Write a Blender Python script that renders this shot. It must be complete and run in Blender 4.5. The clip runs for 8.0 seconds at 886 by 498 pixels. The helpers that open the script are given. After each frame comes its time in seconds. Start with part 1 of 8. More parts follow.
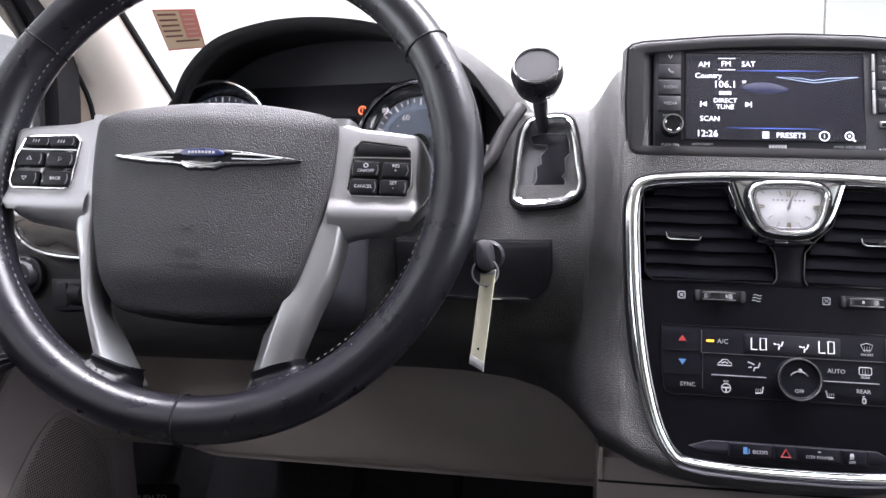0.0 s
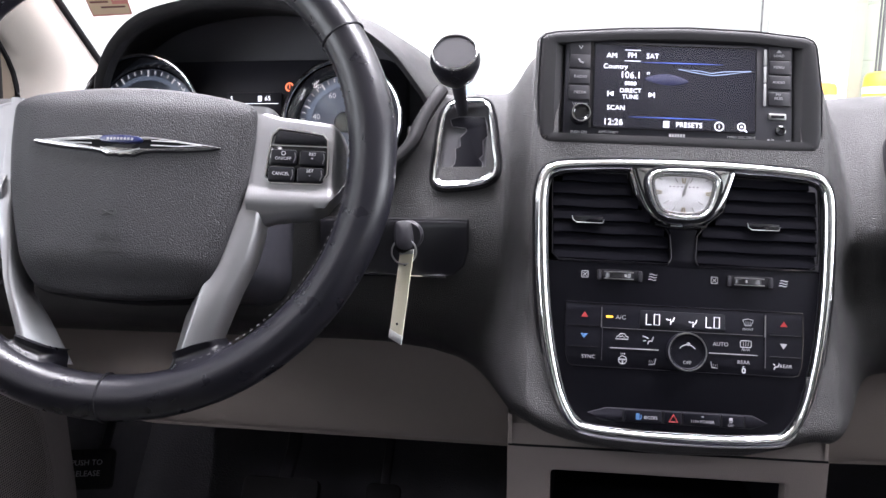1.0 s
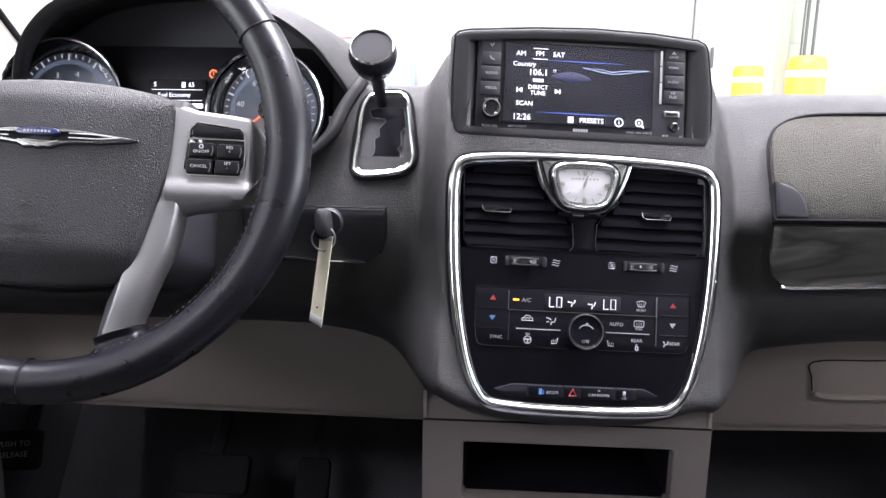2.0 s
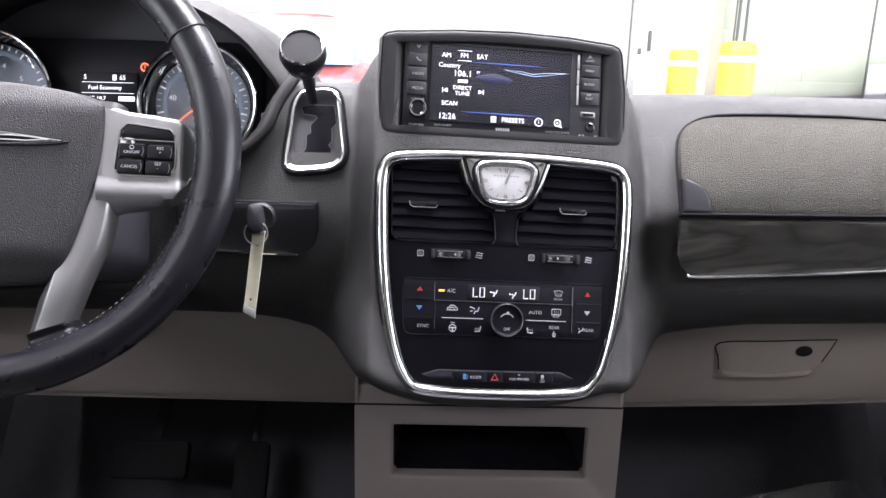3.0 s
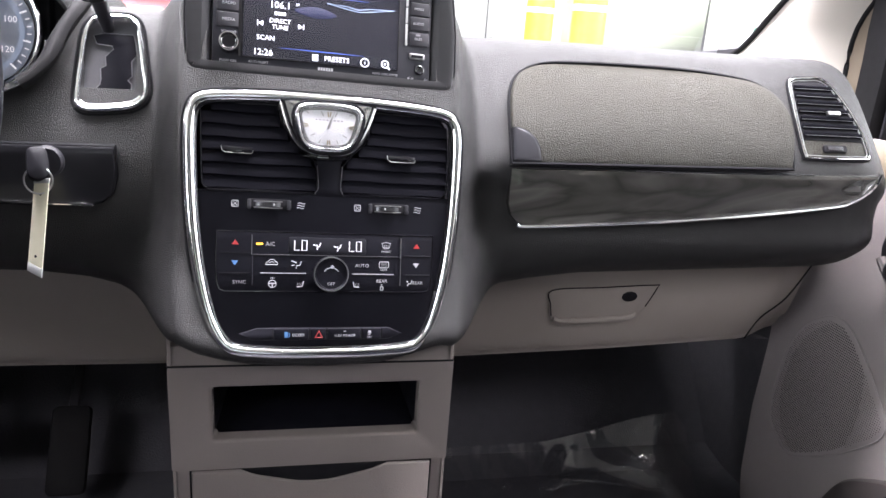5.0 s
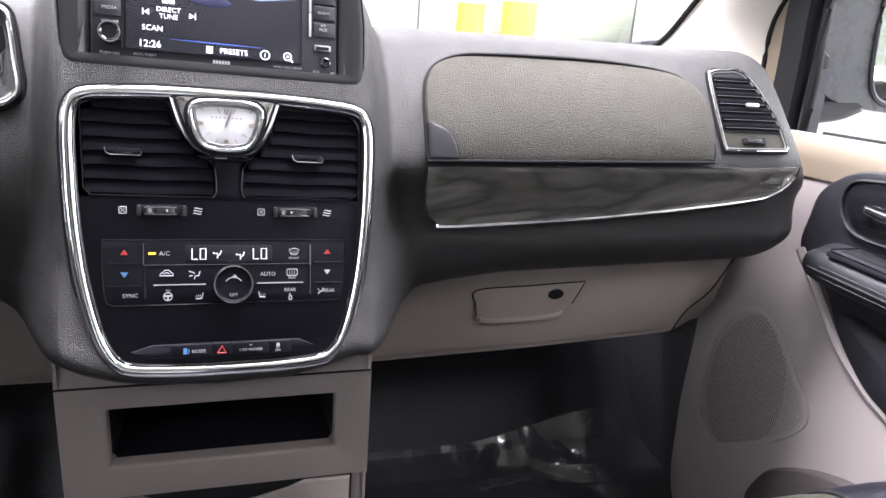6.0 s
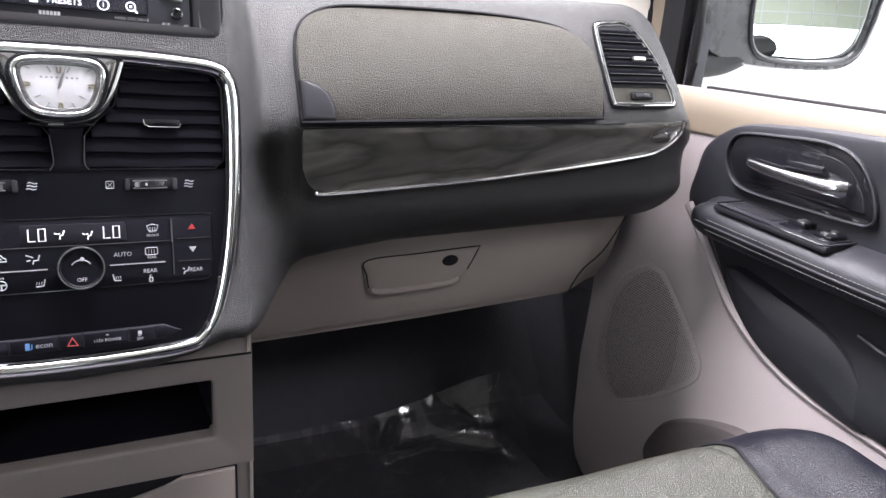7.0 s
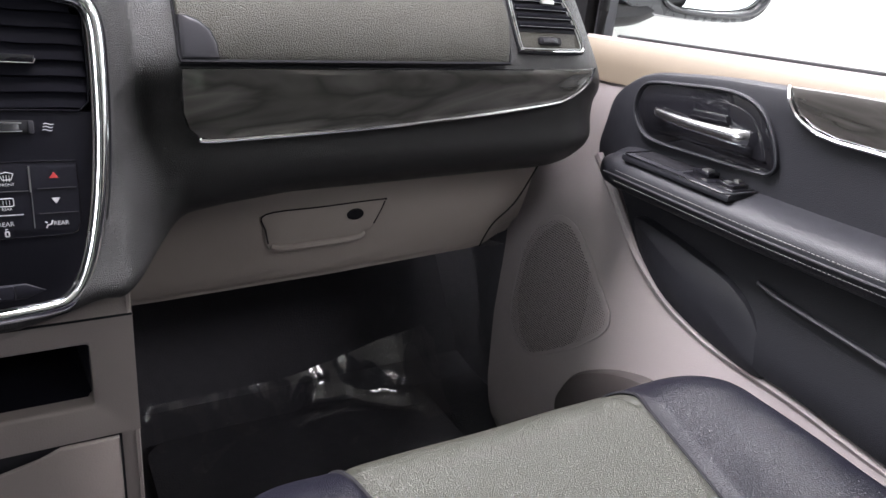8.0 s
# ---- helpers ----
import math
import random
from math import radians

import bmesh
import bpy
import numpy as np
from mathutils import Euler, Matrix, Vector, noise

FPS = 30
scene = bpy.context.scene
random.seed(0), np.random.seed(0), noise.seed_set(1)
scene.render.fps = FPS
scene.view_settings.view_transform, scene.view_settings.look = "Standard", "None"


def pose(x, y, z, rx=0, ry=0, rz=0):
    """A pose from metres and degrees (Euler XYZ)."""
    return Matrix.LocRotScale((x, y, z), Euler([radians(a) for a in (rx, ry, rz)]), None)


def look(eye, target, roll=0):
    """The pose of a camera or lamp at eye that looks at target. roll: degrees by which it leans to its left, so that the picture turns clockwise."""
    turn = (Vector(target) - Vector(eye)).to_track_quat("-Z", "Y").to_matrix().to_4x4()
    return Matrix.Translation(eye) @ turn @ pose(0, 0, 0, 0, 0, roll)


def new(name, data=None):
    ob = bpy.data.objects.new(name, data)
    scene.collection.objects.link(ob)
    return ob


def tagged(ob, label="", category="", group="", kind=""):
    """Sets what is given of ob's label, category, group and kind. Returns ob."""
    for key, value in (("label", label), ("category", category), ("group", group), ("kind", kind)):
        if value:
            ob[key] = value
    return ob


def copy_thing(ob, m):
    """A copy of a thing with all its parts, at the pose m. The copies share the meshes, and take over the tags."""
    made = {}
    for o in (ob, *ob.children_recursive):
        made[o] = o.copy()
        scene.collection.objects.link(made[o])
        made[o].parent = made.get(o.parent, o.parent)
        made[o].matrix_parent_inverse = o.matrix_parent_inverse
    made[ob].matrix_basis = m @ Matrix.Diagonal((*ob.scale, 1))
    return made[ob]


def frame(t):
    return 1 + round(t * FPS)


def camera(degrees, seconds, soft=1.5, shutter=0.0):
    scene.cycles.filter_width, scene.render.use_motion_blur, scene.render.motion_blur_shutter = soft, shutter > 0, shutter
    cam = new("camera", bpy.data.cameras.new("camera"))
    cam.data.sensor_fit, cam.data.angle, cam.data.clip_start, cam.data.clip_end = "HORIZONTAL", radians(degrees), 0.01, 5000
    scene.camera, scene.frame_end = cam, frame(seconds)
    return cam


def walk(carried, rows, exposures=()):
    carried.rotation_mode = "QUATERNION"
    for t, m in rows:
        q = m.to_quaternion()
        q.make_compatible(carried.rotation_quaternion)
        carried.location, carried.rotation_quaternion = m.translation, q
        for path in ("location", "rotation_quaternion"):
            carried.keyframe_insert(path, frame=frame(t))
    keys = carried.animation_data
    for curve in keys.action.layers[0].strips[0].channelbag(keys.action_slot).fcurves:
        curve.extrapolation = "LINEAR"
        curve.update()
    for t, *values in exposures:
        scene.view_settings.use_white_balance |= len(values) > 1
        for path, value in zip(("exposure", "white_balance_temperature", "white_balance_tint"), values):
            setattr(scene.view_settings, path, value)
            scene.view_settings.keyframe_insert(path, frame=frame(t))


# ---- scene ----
from mathutils.bvhtree import BVHTree

cam = camera(63.6, 8.0)
PATH = [
    (0, (-0.144, 0.039, 0.686), (-0.558, 1.983, 0.464), -1.0),
    (0.5, (-0.133, 0.03, 0.704), (-0.453, 1.985, 0.429), -0.4),
    (1, (-0.113, 0.017, 0.711), (-0.385, 1.968, 0.365), -0.2),
    (1.5, (-0.098, 0.004, 0.717), (-0.291, 1.955, 0.321), 0.3),
    (3, (-0.066, -0.042, 0.752), (-0.029, 1.9, 0.277), 1.5),
    (3.5, (-0.064, -0.045, 0.753), (0.067, 1.875, 0.209), 2.3),
    (4, (-0.052, -0.038, 0.749), (0.176, 1.864, 0.175), 3.2),
    (4.5, (-0.042, -0.024, 0.751), (0.277, 1.861, 0.163), 3.8),
    (4.7, (-0.033, -0.016, 0.751), (0.329, 1.856, 0.15), 4.0),
    (5.8, (-0.003, 0.013, 0.75), (0.519, 1.844, 0.136), 4.6),
    (6, (0.008, 0.024, 0.752), (0.58, 1.837, 0.132), 4.5),
    (6.5, (0.024, 0.04, 0.753), (0.736, 1.799, 0.123), 4.3),
    (7, (0.041, 0.056, 0.739), (0.854, 1.75, 0.054), 4.6),
    (7.5, (0.058, 0.064, 0.731), (0.959, 1.688, -0.01), 5.4),
    (8, (0.075, 0.068, 0.722), (1.06, 1.63, -0.047), 6.3),
]
walk(cam, [(t, look(eye, target, roll)) for t, eye, target, roll in PATH],
     exposures=((0, 1.17, 6300, 18), (1.5, 1.15, 6300, 18), (3.5, 1.18, 6400, 17), (4.5, 1.5, 6400, 17), (6.5, 1.42, 6400, 17), (8, 1.02, 6450, 15)))

LAMP_W = 420
FILL_WEST_W = 300
FILL_EAST_W = 450
STICKER = ((-0.7096, 0.9000, 0.8990), (-0.6542, 0.9115, 0.8990), (-0.6728, 0.9660, 0.8595), (-0.7258, 0.9586, 0.8565))

# ---- world and light ----
world = bpy.data.worlds.new("world")
scene.world = world
world.use_nodes = True
bg = world.node_tree.nodes["Background"]
bg.inputs["Color"].default_value = (0.8, 0.9, 1.0, 1)
bg.inputs["Strength"].default_value = 0.3


def area_lamp(name, m, sx, sy, watts, color=(1.0, 0.975, 1.0)):
    data = bpy.data.lights.new(name, "AREA")
    data.shape, data.size, data.size_y, data.energy, data.color = "RECTANGLE", sx, sy, watts, color
    ob = new(name, data)
    ob.matrix_world = m
    return ob


GROUND = -0.45
CEIL = 3.9
LAMPS = ((-3.6, 3.6, 3.4, 3.0, 0.34), (3.6, 3.6, 3.4, 3.0, 0.20), (-2.6, -3.6, 2.6, 1.6, 0.25), (2.6, -3.6, 2.6, 1.6, 0.25), (-0.8, 1.6, 2.0, 1.8, 0.95), (1.6, 1.1, 1.8, 1.6, 0.65))
for lx, ly, wx, wy, share in LAMPS:
    area_lamp("bay_light", pose(lx, ly, CEIL - 0.12), wx, wy, LAMP_W * share)

# fill lamp added in the west wall, to brighten the door trim
area_lamp("side_fill", look((-6.85, -4.0, 1.55), (0, -2.6, 0.9)), 6.0, 3.8, FILL_WEST_W, (0.95, 0.98, 1.0))

# fill lamp added in the east wall, behind the bright passenger window
area_lamp("side_fill", look((6.85, 0.6, 1.55), (0, 0.4, 0.9)), 6.0, 3.8, FILL_EAST_W, (0.97, 0.99, 1.0))

# ---- materials ----


def mat(name, col, rough=0.5, metal=0.0, grain=0.0, bump=0.3, var=0.12, coat=0.0, kind="noise", emit=0.0, spec=0.5, wear=0.0, deep=0.0009):
    m = bpy.data.materials.new(name)
    m.use_nodes = True
    nt = m.node_tree
    n, l = nt.nodes, nt.links
    b = n["Principled BSDF"]
    b.inputs["Roughness"].default_value = rough
    b.inputs["Metallic"].default_value = metal
    b.inputs["Coat Weight"].default_value = coat
    b.inputs["Coat Roughness"].default_value = 0.06
    b.inputs["Specular IOR Level"].default_value = spec
    c = (*col, 1)
    b.inputs["Base Color"].default_value = c
    if emit:
        b.inputs["Emission Color"].default_value = c
        b.inputs["Emission Strength"].default_value = emit
        return m
    tc = n.new("ShaderNodeTexCoord")
    big = n.new("ShaderNodeTexNoise")
    big.inputs["Scale"].default_value = 9.0
    big.inputs["Detail"].default_value = 6.0
    l.new(tc.outputs["Object"], big.inputs["Vector"])
    mix = n.new("ShaderNodeMix")
    mix.data_type = "RGBA"
    mix.inputs[6].default_value = tuple(min(1, v * (1 - var)) for v in col) + (1,)
    mix.inputs[7].default_value = tuple(min(1, v * (1 + var)) for v in col) + (1,)
    l.new(big.outputs["Fac"], mix.inputs[0])
    l.new(mix.outputs[2], b.inputs["Base Color"])
    fine = n.new("ShaderNodeTexNoise")
    fine.inputs["Scale"].default_value = 60.0
    fine.inputs["Detail"].default_value = 8.0
    l.new(tc.outputs["Object"], fine.inputs["Vector"])
    rr = n.new("ShaderNodeMapRange")
    rr.inputs["From Min"].default_value, rr.inputs["From Max"].default_value = 0.3, 0.7
    rr.inputs["To Min"].default_value = max(0.02, rough * (0.9 - wear))
    rr.inputs["To Max"].default_value = min(1, rough * (1.1 + wear))
    l.new(fine.outputs["Fac"], rr.inputs["Value"])
    l.new(rr.outputs["Result"], b.inputs["Roughness"])
    if grain:
        bp = n.new("ShaderNodeBump")
        bp.inputs["Strength"].default_value = bump
        bp.inputs["Distance"].default_value = deep
        if kind == "leather":
            t = n.new("ShaderNodeTexVoronoi")
            t.feature = "SMOOTH_F1"
            t.inputs["Smoothness"].default_value = 0.35
            t.inputs["Scale"].default_value = grain
            t.inputs["Randomness"].default_value = 1.0
            sq = n.new("ShaderNodeMath")
            sq.operation = "POWER"
            sq.inputs[1].default_value = 1.7
            l.new(t.outputs["Distance"], sq.inputs[0])
            pore = n.new("ShaderNodeTexNoise")
            pore.inputs["Scale"].default_value = grain * 0.9
            pore.inputs["Detail"].default_value = 2.0
            l.new(tc.outputs["Object"], pore.inputs["Vector"])
            dom = n.new("ShaderNodeMath")
            dom.operation = "MULTIPLY_ADD"
            dom.inputs[1].default_value = 0.35
            neg = n.new("ShaderNodeMath")
            neg.operation = "MULTIPLY"
            neg.inputs[1].default_value = -1.0
            l.new(sq.outputs[0], neg.inputs[0])
            l.new(pore.outputs["Fac"], dom.inputs[0])
            l.new(neg.outputs[0], dom.inputs[2])
            out = dom.outputs[0]
        else:
            t = n.new("ShaderNodeTexNoise")
            t.inputs["Scale"].default_value = grain
            t.inputs["Detail"].default_value = 3.0
            out = t.outputs["Fac"]
        l.new(tc.outputs["Object"], t.inputs["Vector"])
        l.new(out, bp.inputs["Height"])
        l.new(bp.outputs["Normal"], b.inputs["Normal"])
    return m


def glass_mat(name, tint=(1, 1, 1), ior=1.45, rough=0.0):
    """Thin clear pane: see-through with a mirror gloss by Fresnel."""
    m = bpy.data.materials.new(name)
    m.use_nodes = True
    nt = m.node_tree
    nt.nodes.remove(nt.nodes["Principled BSDF"])
    tr = nt.nodes.new("ShaderNodeBsdfTransparent")
    tr.inputs["Color"].default_value = (*tint, 1)
    gl = nt.nodes.new("ShaderNodeBsdfGlossy")
    gl.inputs["Roughness"].default_value = rough
    fr = nt.nodes.new("ShaderNodeFresnel")
    fr.inputs["IOR"].default_value = ior
    mx = nt.nodes.new("ShaderNodeMixShader")
    nt.links.new(fr.outputs["Fac"], mx.inputs["Fac"])
    nt.links.new(tr.outputs["BSDF"], mx.inputs[1])
    nt.links.new(gl.outputs["BSDF"], mx.inputs[2])
    nt.links.new(mx.outputs["Shader"], nt.nodes["Material Output"].inputs["Surface"])
    return m


def film_mat(name):
    """Thin slack film: clear, with a gloss that grows towards grazing."""
    m = glass_mat(name, rough=0.05)
    nt = m.node_tree
    lw = nt.nodes.new("ShaderNodeLayerWeight")
    lw.inputs["Blend"].default_value = 0.5
    pw = nt.nodes.new("ShaderNodeMath")
    pw.operation = "POWER"
    pw.inputs[1].default_value = 4.0
    mr = nt.nodes.new("ShaderNodeMapRange")
    mr.inputs["To Min"].default_value = 0.08
    mr.inputs["To Max"].default_value = 0.6
    nt.links.new(lw.outputs["Facing"], pw.inputs[0])
    nt.links.new(pw.outputs[0], mr.inputs["Value"])
    nt.links.new(mr.outputs["Result"], nt.nodes["Mix Shader"].inputs["Fac"])
    nt.nodes.remove(nt.nodes["Fresnel"])
    return m


def wood_mat(name, scale=(3.0, 16.0, 16.0)):
    """Dark lacquered veneer: long grain with slow figure."""
    m = mat(name, (0.03, 0.027, 0.026), 0.20, coat=0.8)
    nt = m.node_tree
    n, l = nt.nodes, nt.links
    tc = n.new("ShaderNodeTexCoord")
    mp = n.new("ShaderNodeMapping")
    mp.inputs["Scale"].default_value = scale
    t = n.new("ShaderNodeTexNoise")
    t.inputs["Scale"].default_value = 1.0
    t.inputs["Detail"].default_value = 4.0
    t.inputs["Roughness"].default_value = 0.4
    t.inputs["Distortion"].default_value = 1.8
    l.new(tc.outputs["Object"], mp.inputs["Vector"])
    l.new(mp.outputs["Vector"], t.inputs["Vector"])
    r = n.new("ShaderNodeValToRGB")
    for k, (pos, v) in enumerate(((0.30, 0.020), (0.43, 0.054), (0.49, 0.030), (0.57, 0.078), (0.70, 0.038))):
        e = r.color_ramp.elements[k] if k < 2 else r.color_ramp.elements.new(pos)
        e.position = pos
        e.color = (v, v * 0.96, v * 0.90, 1)
    l.new(t.outputs["Fac"], r.inputs["Fac"])
    l.new(r.outputs["Color"], n["Principled BSDF"].inputs["Base Color"])
    return m


M_DASH = mat("dash_grained_black", (0.017, 0.0167, 0.0175), 0.45, grain=1300, bump=0.9, kind="leather", spec=0.36, deep=0.0008)
# lid base holds the warm cast reflected from the wall outside
M_DOORPAD = mat("warm_lit_grained", (0.029, 0.0273, 0.0205), 0.48, grain=1100, bump=1.0, kind="leather", spec=0.20, deep=0.0012)
M_BLACK = mat("satin_black_plastic", (0.022, 0.022, 0.027), 0.46, grain=900, bump=0.1, spec=0.4)
M_BUTTON = mat("button_black", (0.007, 0.007, 0.009), 0.45, var=0.05, spec=0.12)
M_PANEL = mat("panel_black", (0.015, 0.015, 0.020), 0.45, var=0.05, spec=0.25)
M_FACE = mat("fascia_black", (0.0065, 0.0065, 0.0098), 0.5, var=0.05, spec=0.10)
M_SLAT = mat("louvre_black", (0.0055, 0.0055, 0.008), 0.7, var=0.05, spec=0.03)
M_GLOSSB = mat("piano_black", (0.008, 0.008, 0.01), 0.08, coat=0.5)
M_DARKVOID = mat("void_black", (0.011, 0.011, 0.013), 0.8, spec=0.1)
M_TAN = mat("taupe_plastic", (0.26, 0.230, 0.208), 0.55, grain=700, bump=0.35, var=0.06)
M_CONSOLE = mat("console_taupe", (0.19, 0.166, 0.156), 0.5, grain=700, bump=0.3, var=0.06)
# same taupe plastic, lighter and mauver for the daylight on the door
M_TANLIT = mat("taupe_plastic_lit", (0.28, 0.25, 0.25), 0.55, grain=900, bump=0.6, var=0.05)
M_PILLAR = mat("pillar_beige_fabric", (0.60, 0.56, 0.50), 0.8, grain=1100, bump=0.3, var=0.05)
M_BEIGE = mat("beige_plastic", (0.145, 0.118, 0.086), 0.55, grain=800, bump=0.2, var=0.05)
M_HEAD = mat("headliner_cloth", (0.66, 0.64, 0.60), 0.95, grain=500, bump=0.4)
M_DOORBLACK = mat("door_black_vinyl", (0.014, 0.0145, 0.018), 0.48, grain=1200, bump=0.4, kind="leather", spec=0.3, deep=0.0006)
M_SEATBLACK = mat("seat_black_leather", (0.0045, 0.0045, 0.0075), 0.33, grain=950, bump=0.7, kind="leather", spec=0.22, deep=0.0006)
M_RIM = mat("worn_rim_leather", (0.008, 0.008, 0.011), 0.31, grain=1300, bump=0.12, kind="leather", wear=0.08, spec=0.32, deep=0.0005)
M_PADL = mat("airbag_grain", (0.020, 0.020, 0.0225), 0.46, grain=1150, bump=0.8, kind="leather", spec=0.30, deep=0.0006)
M_SEATIN = mat("seat_insert_leather", (0.018, 0.019, 0.0135), 0.36, grain=1050, bump=0.95, kind="leather", spec=0.60, deep=0.0009)
M_SILVER = mat("satin_silver_paint", (0.29, 0.29, 0.298), 0.42, metal=0.75, grain=300, bump=0.03, var=0.03)
M_CHROME = mat("chrome", (0.92, 0.92, 0.93), 0.11, metal=1.0, var=0.02)
M_WHEELB = mat("thumbwheel_grey", (0.05, 0.05, 0.055), 0.25, metal=0.6)
M_DIMSTEEL = mat("dim_steel_line", (0.16, 0.16, 0.17), 0.4, metal=0.8)
M_STEEL = mat("dull_steel", (0.5, 0.5, 0.5), 0.3, metal=1.0)
M_WOOD = wood_mat("black_figured_wood")
M_WOOD2 = wood_mat("black_figured_door_wood", (16.0, 3.0, 16.0))
M_CARPET = mat("dark_carpet", (0.065, 0.065, 0.074), 0.95, grain=350, bump=1.0)
M_RUBBER = mat("black_rubber", (0.011, 0.011, 0.012), 0.6, grain=400, bump=0.2, spec=0.12)
M_RIMTHREAD = mat("grey_thread", (0.10, 0.10, 0.105), 0.7)
M_INK = mat("white_print", (0.36, 0.36, 0.38), 0.6)
M_DIMINK = mat("grey_print", (0.32, 0.32, 0.34), 0.6)
M_EMBOSS = mat("embossed_black", (0.012, 0.012, 0.013), 0.5)
M_RED = mat("red_print", (0.36, 0.03, 0.03), 0.5)
M_BLUE = mat("blue_print", (0.07, 0.18, 0.40), 0.5)
M_SCREEN = mat("screen_glow", (0.009, 0.009, 0.013), 0.12, emit=1.0)
M_GLOWW = mat("screen_white", (0.85, 0.87, 0.95), 0.5, emit=0.85)
M_GLOWB = mat("screen_blue", (0.05, 0.10, 0.45), 0.5, emit=0.8)
M_SEG = mat("display_segments", (0.70, 0.70, 0.73), 0.5, emit=0.32)
M_LCD = mat("lcd_dark", (0.010, 0.010, 0.014), 0.35, spec=0.25)
M_AMBER = mat("amber_lamp", (0.9, 0.42, 0.04), 0.5, emit=0.9)
M_WARN = mat("warning_red", (0.8, 0.16, 0.06), 0.5, emit=0.8)
M_DIAL = mat("dial_white", (0.70, 0.71, 0.73), 0.45, var=0.03)
# gauge face lightened to carry the pale reflection of its lens
M_GAUGE = mat("gauge_face", (0.26, 0.30, 0.38), 0.3, var=0.1)
M_PALEBLUE = mat("pale_blue_scale", (0.22, 0.27, 0.36), 0.4, emit=0.18)
M_TAG = mat("cream_paper_tag", (0.62, 0.60, 0.46), 0.6, var=0.05)
M_CLEAR = glass_mat("clear_lens", ior=1.45)
M_FILM = film_mat("clear_film")
M_GLASS = glass_mat("window_glass", (0.93, 0.96, 0.95), ior=1.2)
M_TINT = glass_mat("privacy_glass", (0.72, 0.75, 0.75), ior=1.45)
M_MIRROR = mat("mirror_silver", (0.9, 0.92, 0.93), 0.01, metal=1.0, var=0.0)
M_WALL = mat("white_painted_wall", (0.68, 0.70, 0.68), 0.7, grain=40, bump=0.2, var=0.04)
M_WALL2 = mat("pale_green_panel", (0.27, 0.30, 0.235), 0.6, grain=40, bump=0.2, var=0.05)
M_CONC = mat("sealed_concrete", (0.42, 0.42, 0.41), 0.5, grain=30, bump=0.3, var=0.2)
M_YELLOW = mat("yellow_sleeve", (0.80, 0.36, 0.02), 0.5, grain=50, bump=0.1, var=0.06)
M_WHITEP = mat("white_plastic", (0.8, 0.8, 0.8), 0.5, var=0.04)
M_GREYP = mat("grey_metal_paint", (0.35, 0.36, 0.36), 0.5, var=0.08)
M_CARRED = mat("red_car_paint", (0.55, 0.10, 0.09), 0.25, coat=1.0)
# car glass: the sky it mirrors is put into the base colour
M_BLUEGLASS = mat("sky_reflection_blue", (0.30, 0.46, 0.62), 0.1, coat=0.5)
M_MIRRORBODY = mat("mirror_shell_grey", (0.05, 0.05, 0.055), 0.28, var=0.04, spec=0.6)
M_STICKP = mat("sticker_pink", (0.70, 0.25, 0.22), 0.6)
M_STICKY = mat("sticker_cream", (0.72, 0.55, 0.36), 0.6)
M_BADGEBLUE = mat("badge_blue", (0.012, 0.018, 0.08), 0.3, coat=0.5)
M_BADGE = mat("badge_silver", (0.62, 0.62, 0.64), 0.24, metal=1.0, var=0.02)

# ---- mesh helpers ----


def finish(bm, angle=38):
    bmesh.ops.remove_doubles(bm, verts=bm.verts, dist=1e-6)
    bmesh.ops.recalc_face_normals(bm, faces=bm.faces)
    me = bpy.data.meshes.new("mesh")
    bm.to_mesh(me)
    bm.free()
    me.shade_smooth()
    me.set_sharp_from_angle(angle=radians(angle))
    return me


def part(name, bm, material, parent, label="", angle=38):
    ob = new(name, finish(bm, angle))
    ob.data.materials.append(material)
    ob.parent = parent
    if label:
        ob["label"] = label
    return ob


def solo(name, bm, material, label, category, kind="", group="", angle=38):
    ob = new(name, finish(bm, angle))
    ob.data.materials.append(material)
    return tagged(ob, label, category, group, kind)


def root(name, m, label, category, group="", kind=""):
    ob = new(name)
    ob.empty_display_size = 0.05
    ob.matrix_world = m
    return tagged(ob, label, category, group, kind)


def spline(pts, per=8, closed=True):
    """Smooth curve through points of any dimension."""
    pts = [np.array(p, float) for p in pts]
    n = len(pts)
    out = []
    for i in range(n if closed else n - 1):
        p0 = pts[(i - 1) % n] if closed or i > 0 else pts[0]
        p1, p2 = pts[i], pts[(i + 1) % n]
        p3 = pts[(i + 2) % n] if closed or i + 2 < n else pts[-1]
        for k in range(per):
            t = k / per
            out.append(0.5 * (2 * p1 + (p2 - p0) * t + (2 * p0 - 5 * p1 + 4 * p2 - p3) * t * t + (3 * p1 - p0 - 3 * p2 + p3) * t ** 3))
    if not closed:
        out.append(pts[-1])
    return out


def rrect(cx, cy, w, h, r, per=5):
    out = []
    for sx, sy, a0 in ((1, 1, 0), (-1, 1, 90), (-1, -1, 180), (1, -1, 270)):
        for k in range(per + 1):
            a = radians(a0 + 90 * k / per)
            out.append((cx + sx * (w / 2 - r) + r * math.cos(a), cy + sy * (h / 2 - r) + r * math.sin(a)))
    return out


def span(poly, y):
    """Left and right crossing of a closed outline at height y."""
    xs_hit = []
    for i in range(len(poly)):
        (xa, ya), (xb, yb) = poly[i - 1], poly[i]
        if (ya > y) != (yb > y):
            xs_hit.append(xa + (xb - xa) * (y - ya) / (yb - ya))
    return (min(xs_hit), max(xs_hit)) if len(xs_hit) > 1 else None


